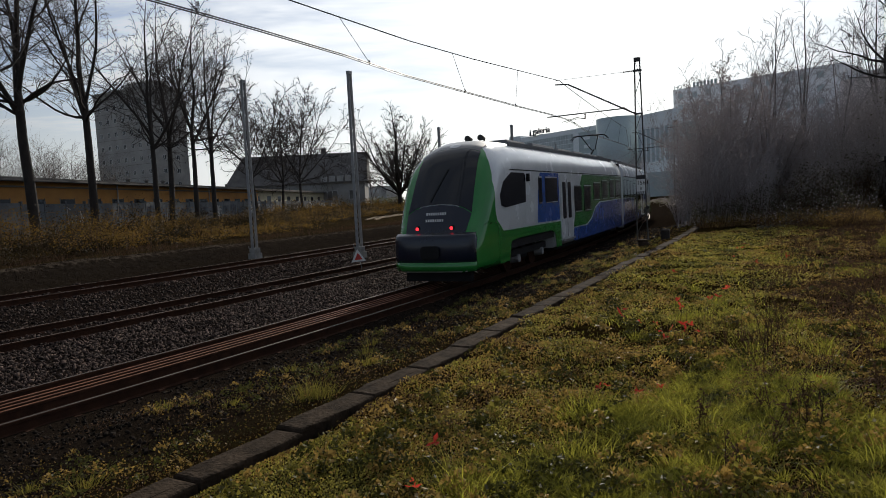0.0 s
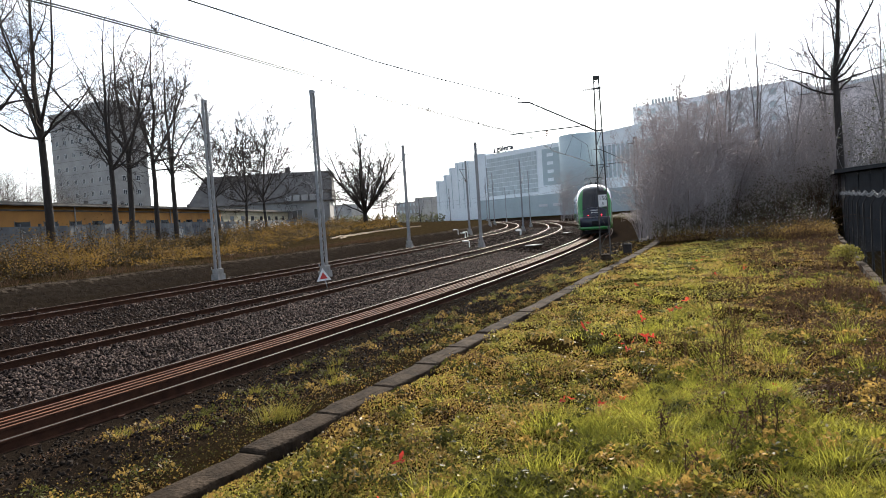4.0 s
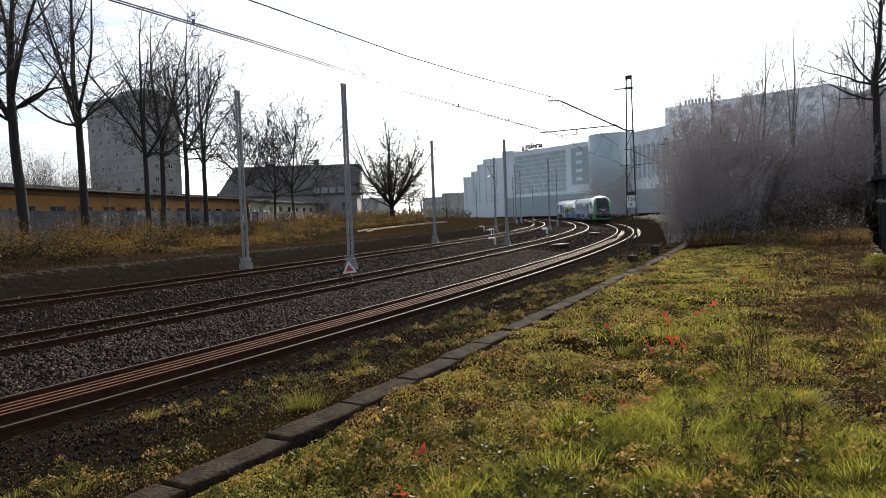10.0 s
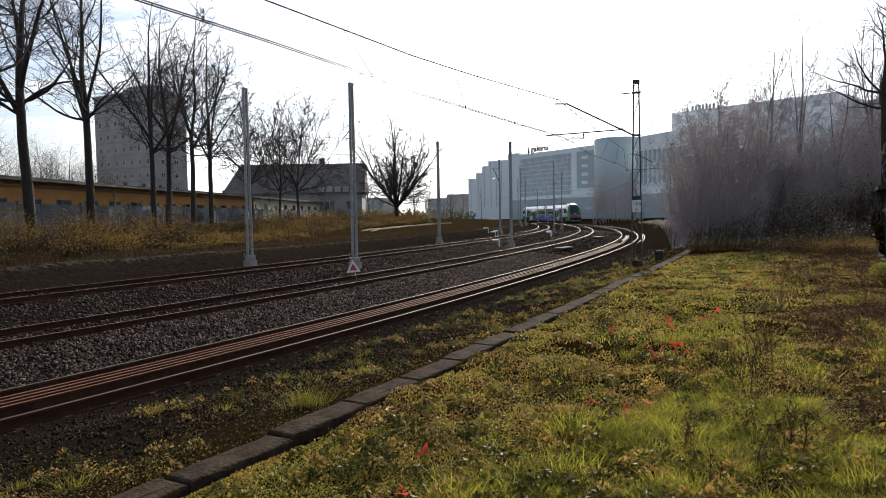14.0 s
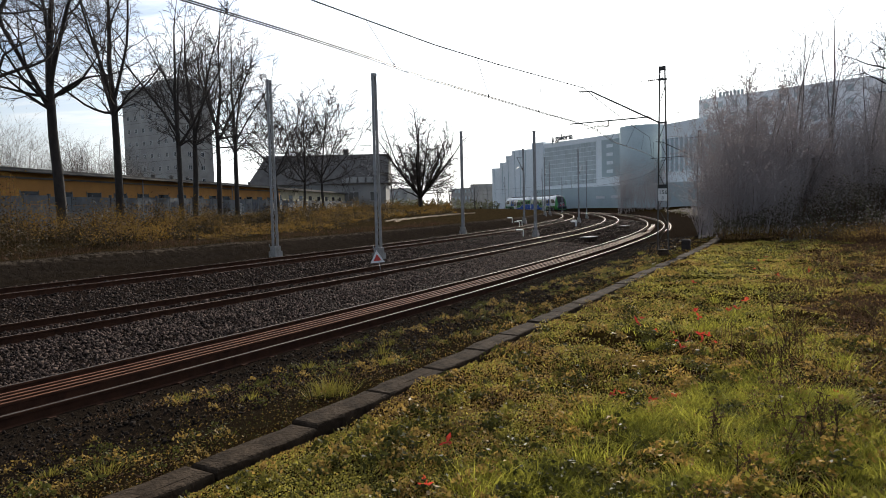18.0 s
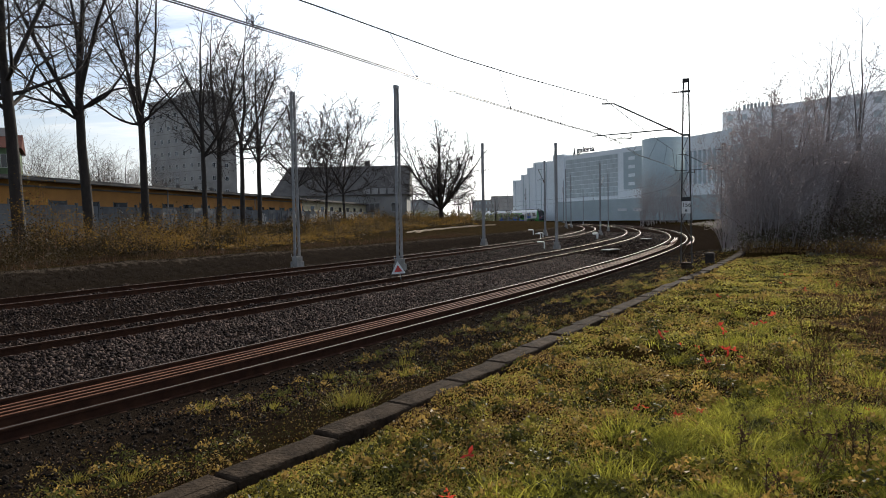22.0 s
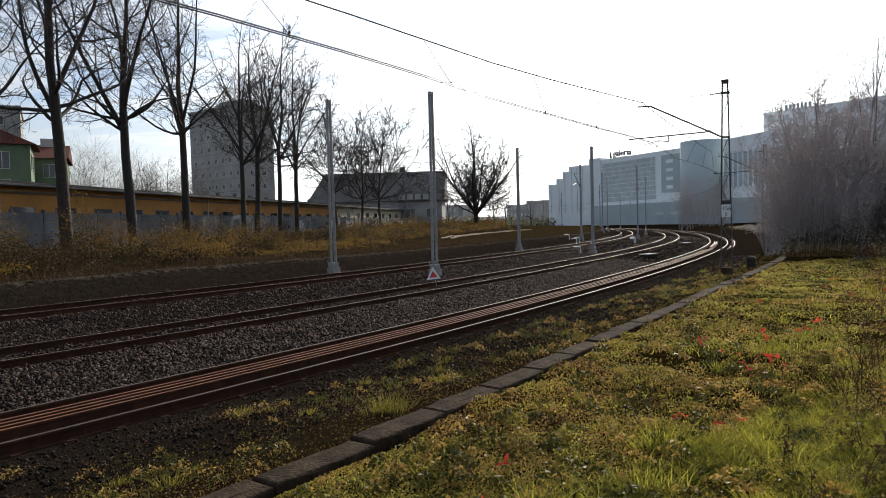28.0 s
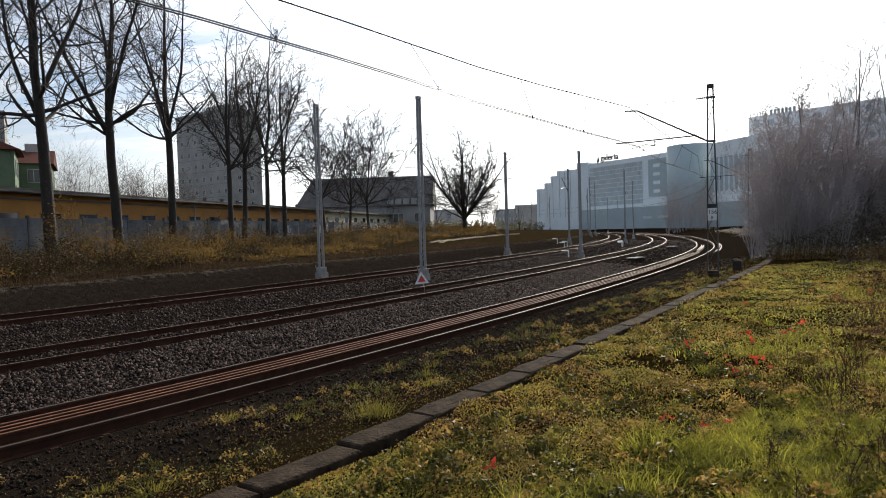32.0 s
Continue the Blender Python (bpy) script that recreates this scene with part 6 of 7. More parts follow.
def plant_tree(x, y, label, seed, height, fork, limbs, r0, wood=None, twig=None, z=None, **how):
    t, c, tips = grow(seed, height, fork, limbs, r0, **how)
    p = on_ground(x, y) if z is None else Vector((x, y, z))
    tree = thing("tree", Matrix.Translation(p), label, "tree", "bare trees")
    part("trunk", t.mesh("trunk", wood or BARK), wood or BARK, tree)
    part("crown", c.mesh("crown", twig or TWIG), twig or TWIG, tree, "leafless twigs")
    return tree, tips


TALL = "tall bare tree with dark bark in the row beside the fence"
ROW = [  # x as share of y, y, height, fork, stems, trunk radius, spread, low boughs
    (-0.620, 29.6, 19.5, 7.4, 4, 0.27, 24, 5), (-0.518, 36.0, 19.5, 7.5, 4, 0.26, 30, 6), (-0.435, 41.8, 19.0, 7.6, 4, 0.23, 24, 5), (-0.347, 50.3, 17.0, 6.6, 4, 0.19, 30, 4), (-0.328, 52.6, 17.5, 7.0, 4, 0.20, 28, 4),
    (-0.292, 57.0, 18.5, 7.6, 4, 0.19, 27, 4), (-0.267, 61.0, 18.0, 6.8, 4, 0.20, 30, 4), (-0.207, 72.0, 15.0, 5.0, 5, 0.17, 33, 4), (-0.170, 83.0, 16.5, 4.6, 5, 0.17, 34, 4), (-0.1425, 92.0, 18.5, 5.0, 5, 0.19, 38, 5), (-0.78, 24.0, 18.0, 6.5, 5, 0.25, 24, 4)]
for n, (k, y, h, fork, stems, r0, spread, boughs) in enumerate(ROW):
    plant_tree(k * y, y, TALL, 40 + n, h, fork, stems, r0, spread=spread, boughs=boughs, straight=0.065, lift=0.06, ratio=0.60, leader=0.92, gaps=(0.8, 0.5, 0.36, 0.36) if y < 45 else (0.8, 0.52, 0.38, 0.42) if y < 65 else (0.8, 0.55, 0.40, 0), twig_r=0.0085 if y < 45 else 0.013 if y < 65 else 0.022)
plant_tree(0.0, 108, "broad bare tree with a round crown beyond the fence", 77, 17.2, 2.4, 13, 0.40, spread=46, boughs=4, gaps=(0.6, 0.55, 0.5, 0), lift=0.07, ratio=0.46, twig_r=0.022, leader=0.94, straight=0.05)


def small_far_trees():
    for n, (px, d, h) in enumerate(((690, 130, 11), (705, 135, 9), (735, 150, 9), (225, 95, 11), (190, 98, 12), (880, 150, 7), (835, 128, 6), (815, 125, 7))):
        plant_tree((px - 784) / 1200 * d, d, "small bare tree beyond the buildings", 120 + n, h, h * 0.22, 4, 0.12, spread=26, gaps=(0.6, 0.45, 0.35, 0), twig=HAZED_TWIG, twig_r=0.012)


small_far_trees()

# trees on the bank east of the grass; all but the leaning one paled for haze
GROVE = [(25.1, 33.2, 14.5, 7.0, 2, 0.19, 26, (-0.03, 0.0)), (25.0, 44.5, 12.5, 3.0, 3, 0.11, 16, (0, 0)), (27.5, 45.0, 13.5, 4.0, 3, 0.12, 16, (0.05, 0)), (29.5, 44.0, 11.0, 3.0, 3, 0.09, 18, (0, 0)), (31.0, 42.0, 10.5, 3.0, 3, 0.10, 18, (0, 0)),
         (33.5, 40.5, 11.5, 3.0, 3, 0.10, 20, (0, 0)), (36.0, 41.0, 12.5, 3.5, 4, 0.12, 20, (0, 0)), (23.0, 48.0, 11.5, 2.5, 3, 0.10, 18, (0, 0)), (39.5, 38.5, 12.0, 3.5, 4, 0.12, 22, (0, 0)), (34.5, 47.5, 13.5, 4.0, 4, 0.13, 20, (0, 0)), (29.0, 52.0, 13.5, 4.0, 4, 0.13, 20, (0, 0))]
for n, (x, y, h, fork, stems, r0, spread, lean) in enumerate(GROVE):
    plant_tree(x, y, "slender bare tree on the overgrown bank" if n else "leaning bare tree with long level boughs behind the garage", 160 + n, h, fork, stems, r0, spread=spread, gaps=(0.66, 0.48, 0.36, 0) if n else (0.7, 0.5, 0.35, 0.3), lean=lean, twig_r=0.010, boughs=2 if n else 8, twig=TWIG if n == 0 else HAZED_TWIG, wood=BARK if n == 0 else GREY_BARK)


def leaf_cloud(centres, size, flat=0.5, rr=rng):
    """Small leaves as bent quads at the given places."""
    n = len(centres)
    a = rr.normal(0, 1, (n, 3)) * np.array([1, 1, flat])
    a /= np.linalg.norm(a, axis=1, keepdims=True)
    b = np.cross(a, rr.normal(0, 1, (n, 3)))
    b /= np.linalg.norm(b, axis=1, keepdims=True) + 1e-9
    s = (np.asarray(size) * rr.uniform(0.6, 1.3, n))[:, None]
    nrm = np.cross(a, b) * s * 0.25
    v = np.stack([centres - a * s, centres + b * s * 0.55 + nrm, centres + a * s, centres - b * s * 0.55 + nrm], 1).reshape(-1, 3)
    return v, np.arange(4 * n).reshape(-1, 4)


def thicket(name, places, height, stems, label, wood, leaf_mat, leaves, leaf_size, seed):
    """Dense brush: many thin stems with side twigs, and the leaves that are left."""
    r = np.random.default_rng(seed)
    w = Wood()
    spots, side = [], []
    where = [places(r) for _ in range(stems)]
    zs = ground_z([p[0] for p in where], [p[1] for p in where]) - 0.1
    for (x, y), z in zip(where, zs):
        h = height(x, y) * r.uniform(0.55, 1.0)
        d = np.array([r.normal(0, 0.16), r.normal(0, 0.16), 1.0])
        pts, _ = bent(r, (x, y, z), d / np.linalg.norm(d), h, 5, 0.09, 0.03)
        w.rod(pts, 0.014 + 0.003 * h, 0.006, 3)
        for _ in range(int(3 + h * 1.6)):
            u = r.uniform(0.15, 1.0)
            i = min(int(u * 5), 4)
            q = pts[i] + (pts[i + 1] - pts[i]) * (u * 5 - i)
            side.append((q, turned(r, (pts[i + 1] - pts[i]) / np.linalg.norm(pts[i + 1] - pts[i]), r.uniform(25, 65)), h * r.uniform(0.12, 0.3)))
    q, d, L = (np.array([a[k] for a in side]) for k in range(3))
    sub = bent_many(r, q, d, L, 2, 0.2, 0.03)
    w.rods(sub, np.full(len(q), 0.011), np.full(len(q), 0.005))
    for u in (1, 2):
        more = bent_many(r, sub[:, u], sub[:, u] - sub[:, u - 1] + r.normal(0, 0.25, (len(q), 3)) * L[:, None], L * 0.55, 1, 0.2, 0.03)
        w.rods(more, np.full(len(q), 0.007), np.full(len(q), 0.004))
    spots = sub[:, 1:].reshape(-1, 3)
    me = w.mesh(name, wood)
    tagged(new(name, me), label, "brush", kind="stuff")
    if leaves:
        c = spots[r.integers(0, len(spots), leaves)] + r.normal(0, 0.07, (leaves, 3))
        v, f = leaf_cloud(c, leaf_size, rr=r)
        stuff(name + "_leaves", v, f, leaf_mat, "withered leaves left on the brush", "leaves")


def in_wedge(a0, a1, d0, d1):
    def pick(r):
        a, d = np.radians(r.uniform(a0, a1)), r.uniform(d0, d1)
        return d * np.sin(a), d * np.cos(a)
    return pick


thicket("brush", in_wedge(22.4, 29.0, 36, 50), lambda x, y: 7.0 - 0.5 * abs(math.degrees(math.atan2(x, y)) - 25.5), 240, "dense grey-brown leafless brush beside the tracks", HAZED_TWIG, HAZED_RUSSET, 14000, 0.05, 11)


def leafy_tree(x, y, height, wide, label, seed, leaves):
    """A dense low-branched tree that still holds its withered leaves."""
    tree, _ = plant_tree(x, y, label, seed, height, 0.9, 7, 0.16, wood=GREY_BARK, twig=HAZED_TWIG, spread=wide, gaps=(0.42, 0.4, 0.4, 0), lift=0.06, ratio=0.5, twig_r=0.008, boughs=9)
    crown = [o for o in tree.children if o.name.startswith("crown")][0]
    n = len(crown.data.vertices)
    co = np.empty(n * 3, np.float32)
    crown.data.vertices.foreach_get("co", co)
    r = np.random.default_rng(seed)
    c = co.reshape(-1, 3)[r.integers(0, n, leaves)] + r.normal(0, 0.09, (leaves, 3))
    v, f = leaf_cloud(c, 0.062, rr=r)
    me = bpy.data.meshes.new("foliage")
    me.from_pydata(v.tolist(), [], f.tolist())
    tagged(part("foliage", me, HAZED_WITHERED, tree, "dense withered brown leaves, paled for haze"), kind="stuff")


leafy_tree(20.4, 41.5, 9.3, 26, "dense rounded tree with withered russet leaves beside the tracks", 201, 16000)
leafy_tree(22.6, 40.2, 6.8, 30, "low spreading tree with withered russet leaves on the bank", 202, 9000)
thicket("brush", in_wedge(27, 37, 42, 58), lambda x, y: 6.0, 420, "bare brush on the bank, paled for haze", HAZED_TWIG, HAZED_RUSSET, 9000, 0.045, 12)
thicket("brush", in_wedge(36, 50, 40, 55), lambda x, y: 5.5, 220, "bare brush on the bank, paled for haze", HAZED_TWIG, IVY, 4000, 0.07, 13)
thicket("brush", in_wedge(16.3, 20.3, 128, 150), lambda x, y: 9.5, 130, "far leafless brush below the shopping centre", HAZED_TWIG, IVY, 0, 0.1, 14)
thicket("brush", in_wedge(-34, -21.5, 92, 105), lambda x, y: 11.5 - 0.35 * abs(math.degrees(math.atan2(x, y)) + 31), 240, "brown leafless brush behind the workshop", TWIG, HAZED_RUSSET, 0, 0.1, 15)
thicket("brush", in_wedge(-3.5, 6.5, 190, 235), lambda x, y: 3.2, 220, "low far greenery beyond the curve", HAZED_TWIG, IVY, 4000, 0.30, 16)

# ------------------------------------------------------------------ low plants


def scatter(n, box, keep, rr=rng):
    """Random places in a box that pass a test."""
    out = np.empty((0, 2))
    while len(out) < n:
        x, y = rr.uniform(box[0], box[1], 4 * n), rr.uniform(box[2], box[3], 4 * n)
        ok = keep(x, y)
        out = np.concatenate([out, np.stack([x[ok], y[ok]], 1)])
    return out[:n]


def blades(xy, height, width, lean, rr=rng, push=None):
    """Grass blades: bent strips of two quads that narrow upward."""
    n = len(xy)
    z = ground_z(xy[:, 0], xy[:, 1]) - 0.01
    a = rr.uniform(0, 2 * np.pi, n)
    side = np.stack([np.cos(a), np.sin(a), np.zeros(n)], 1) * width[:, None] * 0.5
    tilt = np.stack([rr.normal(0, 1, n), rr.normal(0, 1, n), np.zeros(n)], 1) * (lean * height)[:, None]
    if push is not None:
        tilt[:, :2] += push
    base = np.stack([xy[:, 0], xy[:, 1], z], 1)
    up = np.zeros((n, 3))
    up[:, 2] = height
    mid, tip = base + up * 0.55 + tilt * 0.35, base + up * 0.95 + tilt
    v = np.stack([base - side, base + side, mid + side * 0.8, mid - side * 0.8, tip + side * 0.15, tip - side * 0.15], 1).reshape(-1, 3)
    i = np.arange(n)[:, None] * 6
    f = np.concatenate([i + np.array([0, 1, 2, 3]), i + np.array([3, 2, 4, 5])])
    return v, f


def near_first(n, r0, r1, rr=rng):
    """Places thinning out with distance from the path where the walker stands."""
    a = rr.uniform(np.radians(-45), np.radians(52), n)
    r = r0 * (r1 / r0) ** rr.uniform(0, 1, n) ** 0.85
    return np.stack([r * np.sin(a), r * np.cos(a)], 1)


def turf_leaves(name, n, r1, keep, share, lift, label, kinds):
    """Small leaves over the ground, sorted into kinds by share(x, y, d): a number from 0 to 1."""
    xy = near_first(n, 2.5, r1)
    s, d = station_of(xy[:, 0], xy[:, 1])
    ok = keep(xy, s, d)
    xy, d = xy[ok], d[ok]
    far = np.hypot(xy[:, 0], xy[:, 1])
    z = ground_z(xy[:, 0], xy[:, 1]) + rng.uniform(0.0, 1, len(xy)) * lift(xy)
    pick = share(xy, d)
    for lo, hi, mat, kind, text in kinds:
        k = (pick >= lo) & (pick < hi)
        if k.sum() == 0:
            continue
        v, f = leaf_cloud(np.stack([xy[k, 0], xy[k, 1], z[k]], 1), 0.0062 + 0.00092 * far[k], 1.0)
        stuff(kind, v, f, mat, text + label, "herbs")


LUSH = [((0.5, 4.0), (2.5, 4.2), 0.55), ((2.5, 4.2), (3.3, 4.5), 0.55), ((1.7, 4.9), (3.4, 6.8), 0.42), ((2.5, 4.8), (3.4, 5.6), 0.5), ((0.3, 3.3), (3.2, 3.4), 0.6)]


def lush(x, y):
    """How far a place lies inside the patch of long grass, 0 to 1."""
    best = np.zeros(np.shape(x))
    for (x0, y0), (x1, y1), wide in LUSH:
        u = np.clip(((x - x0) * (x1 - x0) + (y - y0) * (y1 - y0)) / ((x1 - x0) ** 2 + (y1 - y0) ** 2), 0, 1)
        best = np.maximum(best, np.clip(1.6 * (1 - np.hypot(x - x0 - u * (x1 - x0), y - y0 - u * (y1 - y0)) / wide), 0, 1))
    return best


def make_meadow():
    mound = lambda xy: 0.012 + 0.22 * np.clip(bumps(xy[:, 0] + 3, xy[:, 1] + 8, 0.42) - 0.3, 0, 1) * (0.4 + 0.9 * bumps(xy[:, 0], xy[:, 1] + 17, 0.16))

    def on_turf(xy, s, d):
        bare = bumps(xy[:, 0] + 21, xy[:, 1] + 2, 0.75) * 0.55 + bumps(xy[:, 0], xy[:, 1] + 31, 0.22) * 0.45
        worn = np.clip(1 - np.hypot((xy[:, 0] - 4.1) / 1.6, (xy[:, 1] - 9.4) / 0.9), 0, 1) * 0.22
        return (d < slab_d(s) - 0.07) & (beyond_edge(xy[:, 0], xy[:, 1]) < -0.05) & (xy[:, 1] < 26.5 + 0.25 * (xy[:, 0] - 12)) & (rng.uniform(0, 1, len(xy)) > 0.9 * lush(xy[:, 0], xy[:, 1])) & (bare - worn > rng.uniform(0.16, 0.46, len(xy)))

    def colour(xy, d):
        tone = 0.42 * bumps(xy[:, 0] + 11, xy[:, 1], 1.25) + 0.42 * bumps(xy[:, 0], xy[:, 1] + 5, 0.33)
        edge = 0.30 * np.clip((d + 7.6) / 1.9, 0, 1) + 0.62 * np.clip((beyond_edge(xy[:, 0], xy[:, 1]) + 4.2) / 3.2, 0, 1) * (0.5 + 0.7 * bumps(xy[:, 0], xy[:, 1] + 9, 1.4))
        return tone + edge - 0.03 + rng.normal(0, 0.11, len(xy))

    turf_leaves("turf", 860000, 40, on_turf, colour, mound, " herb leaves covering the meadow",
                [(-9, 0.36, HERB, "herbs", "dark green"), (0.36, 0.60, LIME, "light_herbs", "light green"), (0.60, 0.86, YELLOW_HERB, "yellow_herbs", "yellowing"), (0.86, 9, STALK, "dead_leaves", "brown dead")])
    # the same turf goes on under and behind the walker
    xy = scatter(15000, (-7, 9, -10, 4), lambda x, y: (station_of(x, y)[1] < -5.8) & (beyond_edge(x, y) < -0.05) & ((np.hypot(x, y) < 2.6) | (abs(np.arctan2(x, y)) > 0.72)) & (bumps(x + 21, y + 2, 0.75) > rng.uniform(0.1, 0.5, len(x))))
    v, f = leaf_cloud(np.stack([xy[:, 0], xy[:, 1], ground_z(xy[:, 0], xy[:, 1]) + rng.uniform(0.0, 0.05, len(xy))], 1), 0.022, 1.0)
    stuff("herbs", v, f, HERB, "dark green herb leaves covering the meadow", "herbs")
    # low rosettes and cushions of herbs that stand out of the turf
    spot = near_first(2600, 2.6, 26)
    s, d = station_of(spot[:, 0], spot[:, 1])
    spot = spot[(d < slab_d(s) - 0.3) & (beyond_edge(spot[:, 0], spot[:, 1]) < -0.1) & (bumps(spot[:, 0] + 17, spot[:, 1], 1.0) > 0.3)]
    wide = rng.uniform(0.05, 0.15, len(spot)) * (1 + 0.02 * np.hypot(spot[:, 0], spot[:, 1]))
    leaf_n = 46
    q = rng.normal(0, 0.5, (len(spot), leaf_n, 2))
    c = np.concatenate([spot[:, None] + q * wide[:, None, None], (np.exp(-(q ** 2).sum(2)) * wide[:, None] * 0.95 * rng.uniform(0.6, 1.1, (len(spot), leaf_n)))[..., None]], 2)
    c[..., 2] += ground_z(spot[:, 0], spot[:, 1])[:, None]
    tone = rng.uniform(0, 1, len(spot))
    for lo, hi, mat, name, label in ((0, 0.45, HERB, "herb_cushions", "dark green herb cushions in the turf"), (0.45, 0.75, LIME, "light_herb_cushions", "light green herb cushions in the turf"), (0.75, 1, YELLOW_HERB, "yellow_herb_cushions", "yellowing herb cushions in the turf")):
        k = (tone >= lo) & (tone < hi)
        v, f = leaf_cloud(c[k].reshape(-1, 3), np.repeat(0.010 + 0.085 * wide[k], leaf_n), 0.9)
        stuff(name, v, f, mat, label, "herbs")
    # scattered short blades
    xy = near_first(190000, 2.6, 34)
    s, d = station_of(xy[:, 0], xy[:, 1])
    ok = (d < slab_d(s) - 0.25) & (beyond_edge(xy[:, 0], xy[:, 1]) < -0.05) & (xy[:, 1] < 26.5 + 0.25 * (xy[:, 0] - 12)) & (0.5 * bumps(xy[:, 0] + 5, xy[:, 1] + 3, 1.1) + 0.5 * bumps(xy[:, 0], xy[:, 1] + 13, 0.3) > rng.uniform(0.22, 0.78, len(xy)))
    xy = xy[ok]
    far = np.hypot(xy[:, 0], xy[:, 1])
    dry = np.clip(0.16 + 0.5 * bumps(xy[:, 0] + 31, xy[:, 1], 0.9) ** 2 + (xy[:, 0] - 0.56 * xy[:, 1]) * 0.3, 0.1, 0.9)
    pick = rng.uniform(0, 1, len(xy))
    kind = np.where(pick < dry, 2, np.where(pick < dry + 0.42 * (1 - dry), 1, 0))
    tall = 0.022 + 0.085 * np.clip(bumps(xy[:, 0] + 3, xy[:, 1] + 8, 0.42) - 0.15, 0, 1)
    for flag, mat, name, label in ((0, GRASS, "grass", "short bright green autumn grass"), (1, HERB, "dark_grass", "short dark green grass"), (2, DRY_GRASS, "dry_grass", "short yellowed grass")):
        k = kind == flag
        v, f = blades(xy[k], tall[k] * rng.uniform(0.6, 1.35, k.sum()), 0.0032 + 0.0006 * far[k], np.full(k.sum(), 0.6))
        stuff(name, v, f, mat, label, "grass")
    # taller dry stalks towards the fence
    dry = scatter(5200, (3, 22, 6, 32), lambda x, y: (beyond_edge(x, y) < -0.1) & (beyond_edge(x, y) > -5) & (bumps(x + 3, y, 1.1) + 0.16 * beyond_edge(x, y) > rng.uniform(0.1, 0.7, len(x))))
    v, f = blades(dry, rng.uniform(0.08, 0.36, len(dry)) * (0.5 + bumps(dry[:, 0], dry[:, 1], 1.3)), 0.004 + 0.0003 * dry[:, 1], np.full(len(dry), 0.35))
    stuff("dry_stalks", v, f, STALK, "tall dead brown stalks beside the fence", "grass")
    # tall tufts: blades leaning outward from their middle
    free = lambda x, y: (station_of(x, y)[1] < -6.9) & (beyond_edge(x, y) < -0.7)
    lawn = scatter(560, (0.0, 4.4, 2.6, 7.4), lambda x, y: free(x, y) & (lush(x, y) * bumps(x, y, 0.38) > rng.uniform(0.2, 0.6, len(x))))
    single = np.array([(1.45, 5.45), (1.52, 5.30), (1.34, 5.36), (1.18, 4.62), (1.08, 4.55), (1.27, 4.50), (0.75, 4.3), (2.2, 4.9), (3.0, 4.1), (4.6, 9.2), (5.0, 9.0), (4.4, 6.9), (3.8, 7.2), (0.3, 4.0), (8.9, 10.9), (9.1, 10.6), (7.0, 9.6), (5.9, 7.8), (4.9, 6.1), (6.6, 7.2), (3.7, 8.9), (4.1, 9.1)])
    rest = scatter(70, (0.5, 10, 4, 20), lambda x, y: free(x, y) & (bumps(x + 5, y + 3, 1.6) > 0.6))
    tufts = np.concatenate([lawn, single, rest])
    size = np.concatenate([rng.uniform(0.055, 0.12, len(lawn)), rng.uniform(0.12, 0.17, len(single)), rng.uniform(0.05, 0.10, len(rest))])
    many = 95
    off = rng.normal(0, 1, (len(tufts), many, 2)) * size[:, None, None] * 0.62
    xy = (tufts[:, None] + off).reshape(-1, 2)
    hh = np.repeat(np.where(np.arange(len(tufts)) < len(lawn), 1.05, 1.35) * size, many) * rng.uniform(0.45, 1.3, len(xy))
    v, f = blades(xy, hh, rng.uniform(0.004, 0.008, len(xy)), np.full(len(xy), 0.28), push=(off * 1.1).reshape(-1, 2))
    stuff("grass_tufts", v, f, GRASS, "long lush green grass tufts", "grass")
    # tall dead weeds where the grass runs out below the bank
    dead = scatter(3600, (11.5, 22, 18.5, 30), lambda x, y: (beyond_edge(x, y) < -0.1) & (x > 15.2 + 0.6 * (26 - y)) & (bumps(x + 3, y + 7, 1.3) > rng.uniform(0.25, 0.8, len(x))))
    v, f = blades(dead, rng.uniform(0.15, 0.75, len(dead)) * (0.4 + bumps(dead[:, 0], dead[:, 1], 1.1)), np.full(len(dead), 0.014), np.full(len(dead), 0.25))
    stuff("dead_weeds", v, f, STALK, "tall dead brown weeds below the bank", "weeds")
    c = np.repeat(np.stack([dead[:, 0], dead[:, 1], ground_z(dead[:, 0], dead[:, 1])], 1), 5, 0) + rng.uniform(0, 1, (5 * len(dead), 1)) * np.array([0, 0, 0.5]) + rng.normal(0, 0.08, (5 * len(dead), 3))
    v, f = leaf_cloud(c, 0.022, 0.8)
    stuff("dead_leaves", v, f, YELLOW_HERB, "withered yellow leaves on the dead weeds", "weeds")
    # the yellow-green bush beside the kerb
    bush = thing("small_bush", Matrix.Translation(on_ground(11.1, 14.7)), "small yellow-green bush beside the kerb", "bush")
    a, e, q = rng.uniform(0, 2 * np.pi, 1500), rng.uniform(0, 1, 1500), rng.uniform(0.3, 1, 1500) ** 0.5
    c = np.stack([np.cos(a) * e ** 0.6 * q * 0.42, np.sin(a) * e ** 0.6 * q * 0.42, 0.05 + q * 0.5 * np.sqrt(1 - e ** 1.6 * 0.9)], 1)
    v, f = leaf_cloud(c, 0.021, 0.9)
    me = bpy.data.meshes.new("foliage")
    me.from_pydata(v.tolist(), [], f.tolist())
    tagged(part("foliage", me, LIME, bush), kind="stuff")
    w = Wood()
    for p in c[::60]:
        w.rod([(0, 0, -0.03), p * 0.5 + np.array([0, 0, 0.03]), p], 0.006, 0.002, 3)
    part("stems", w.mesh("stems", STALK), STALK, bush)

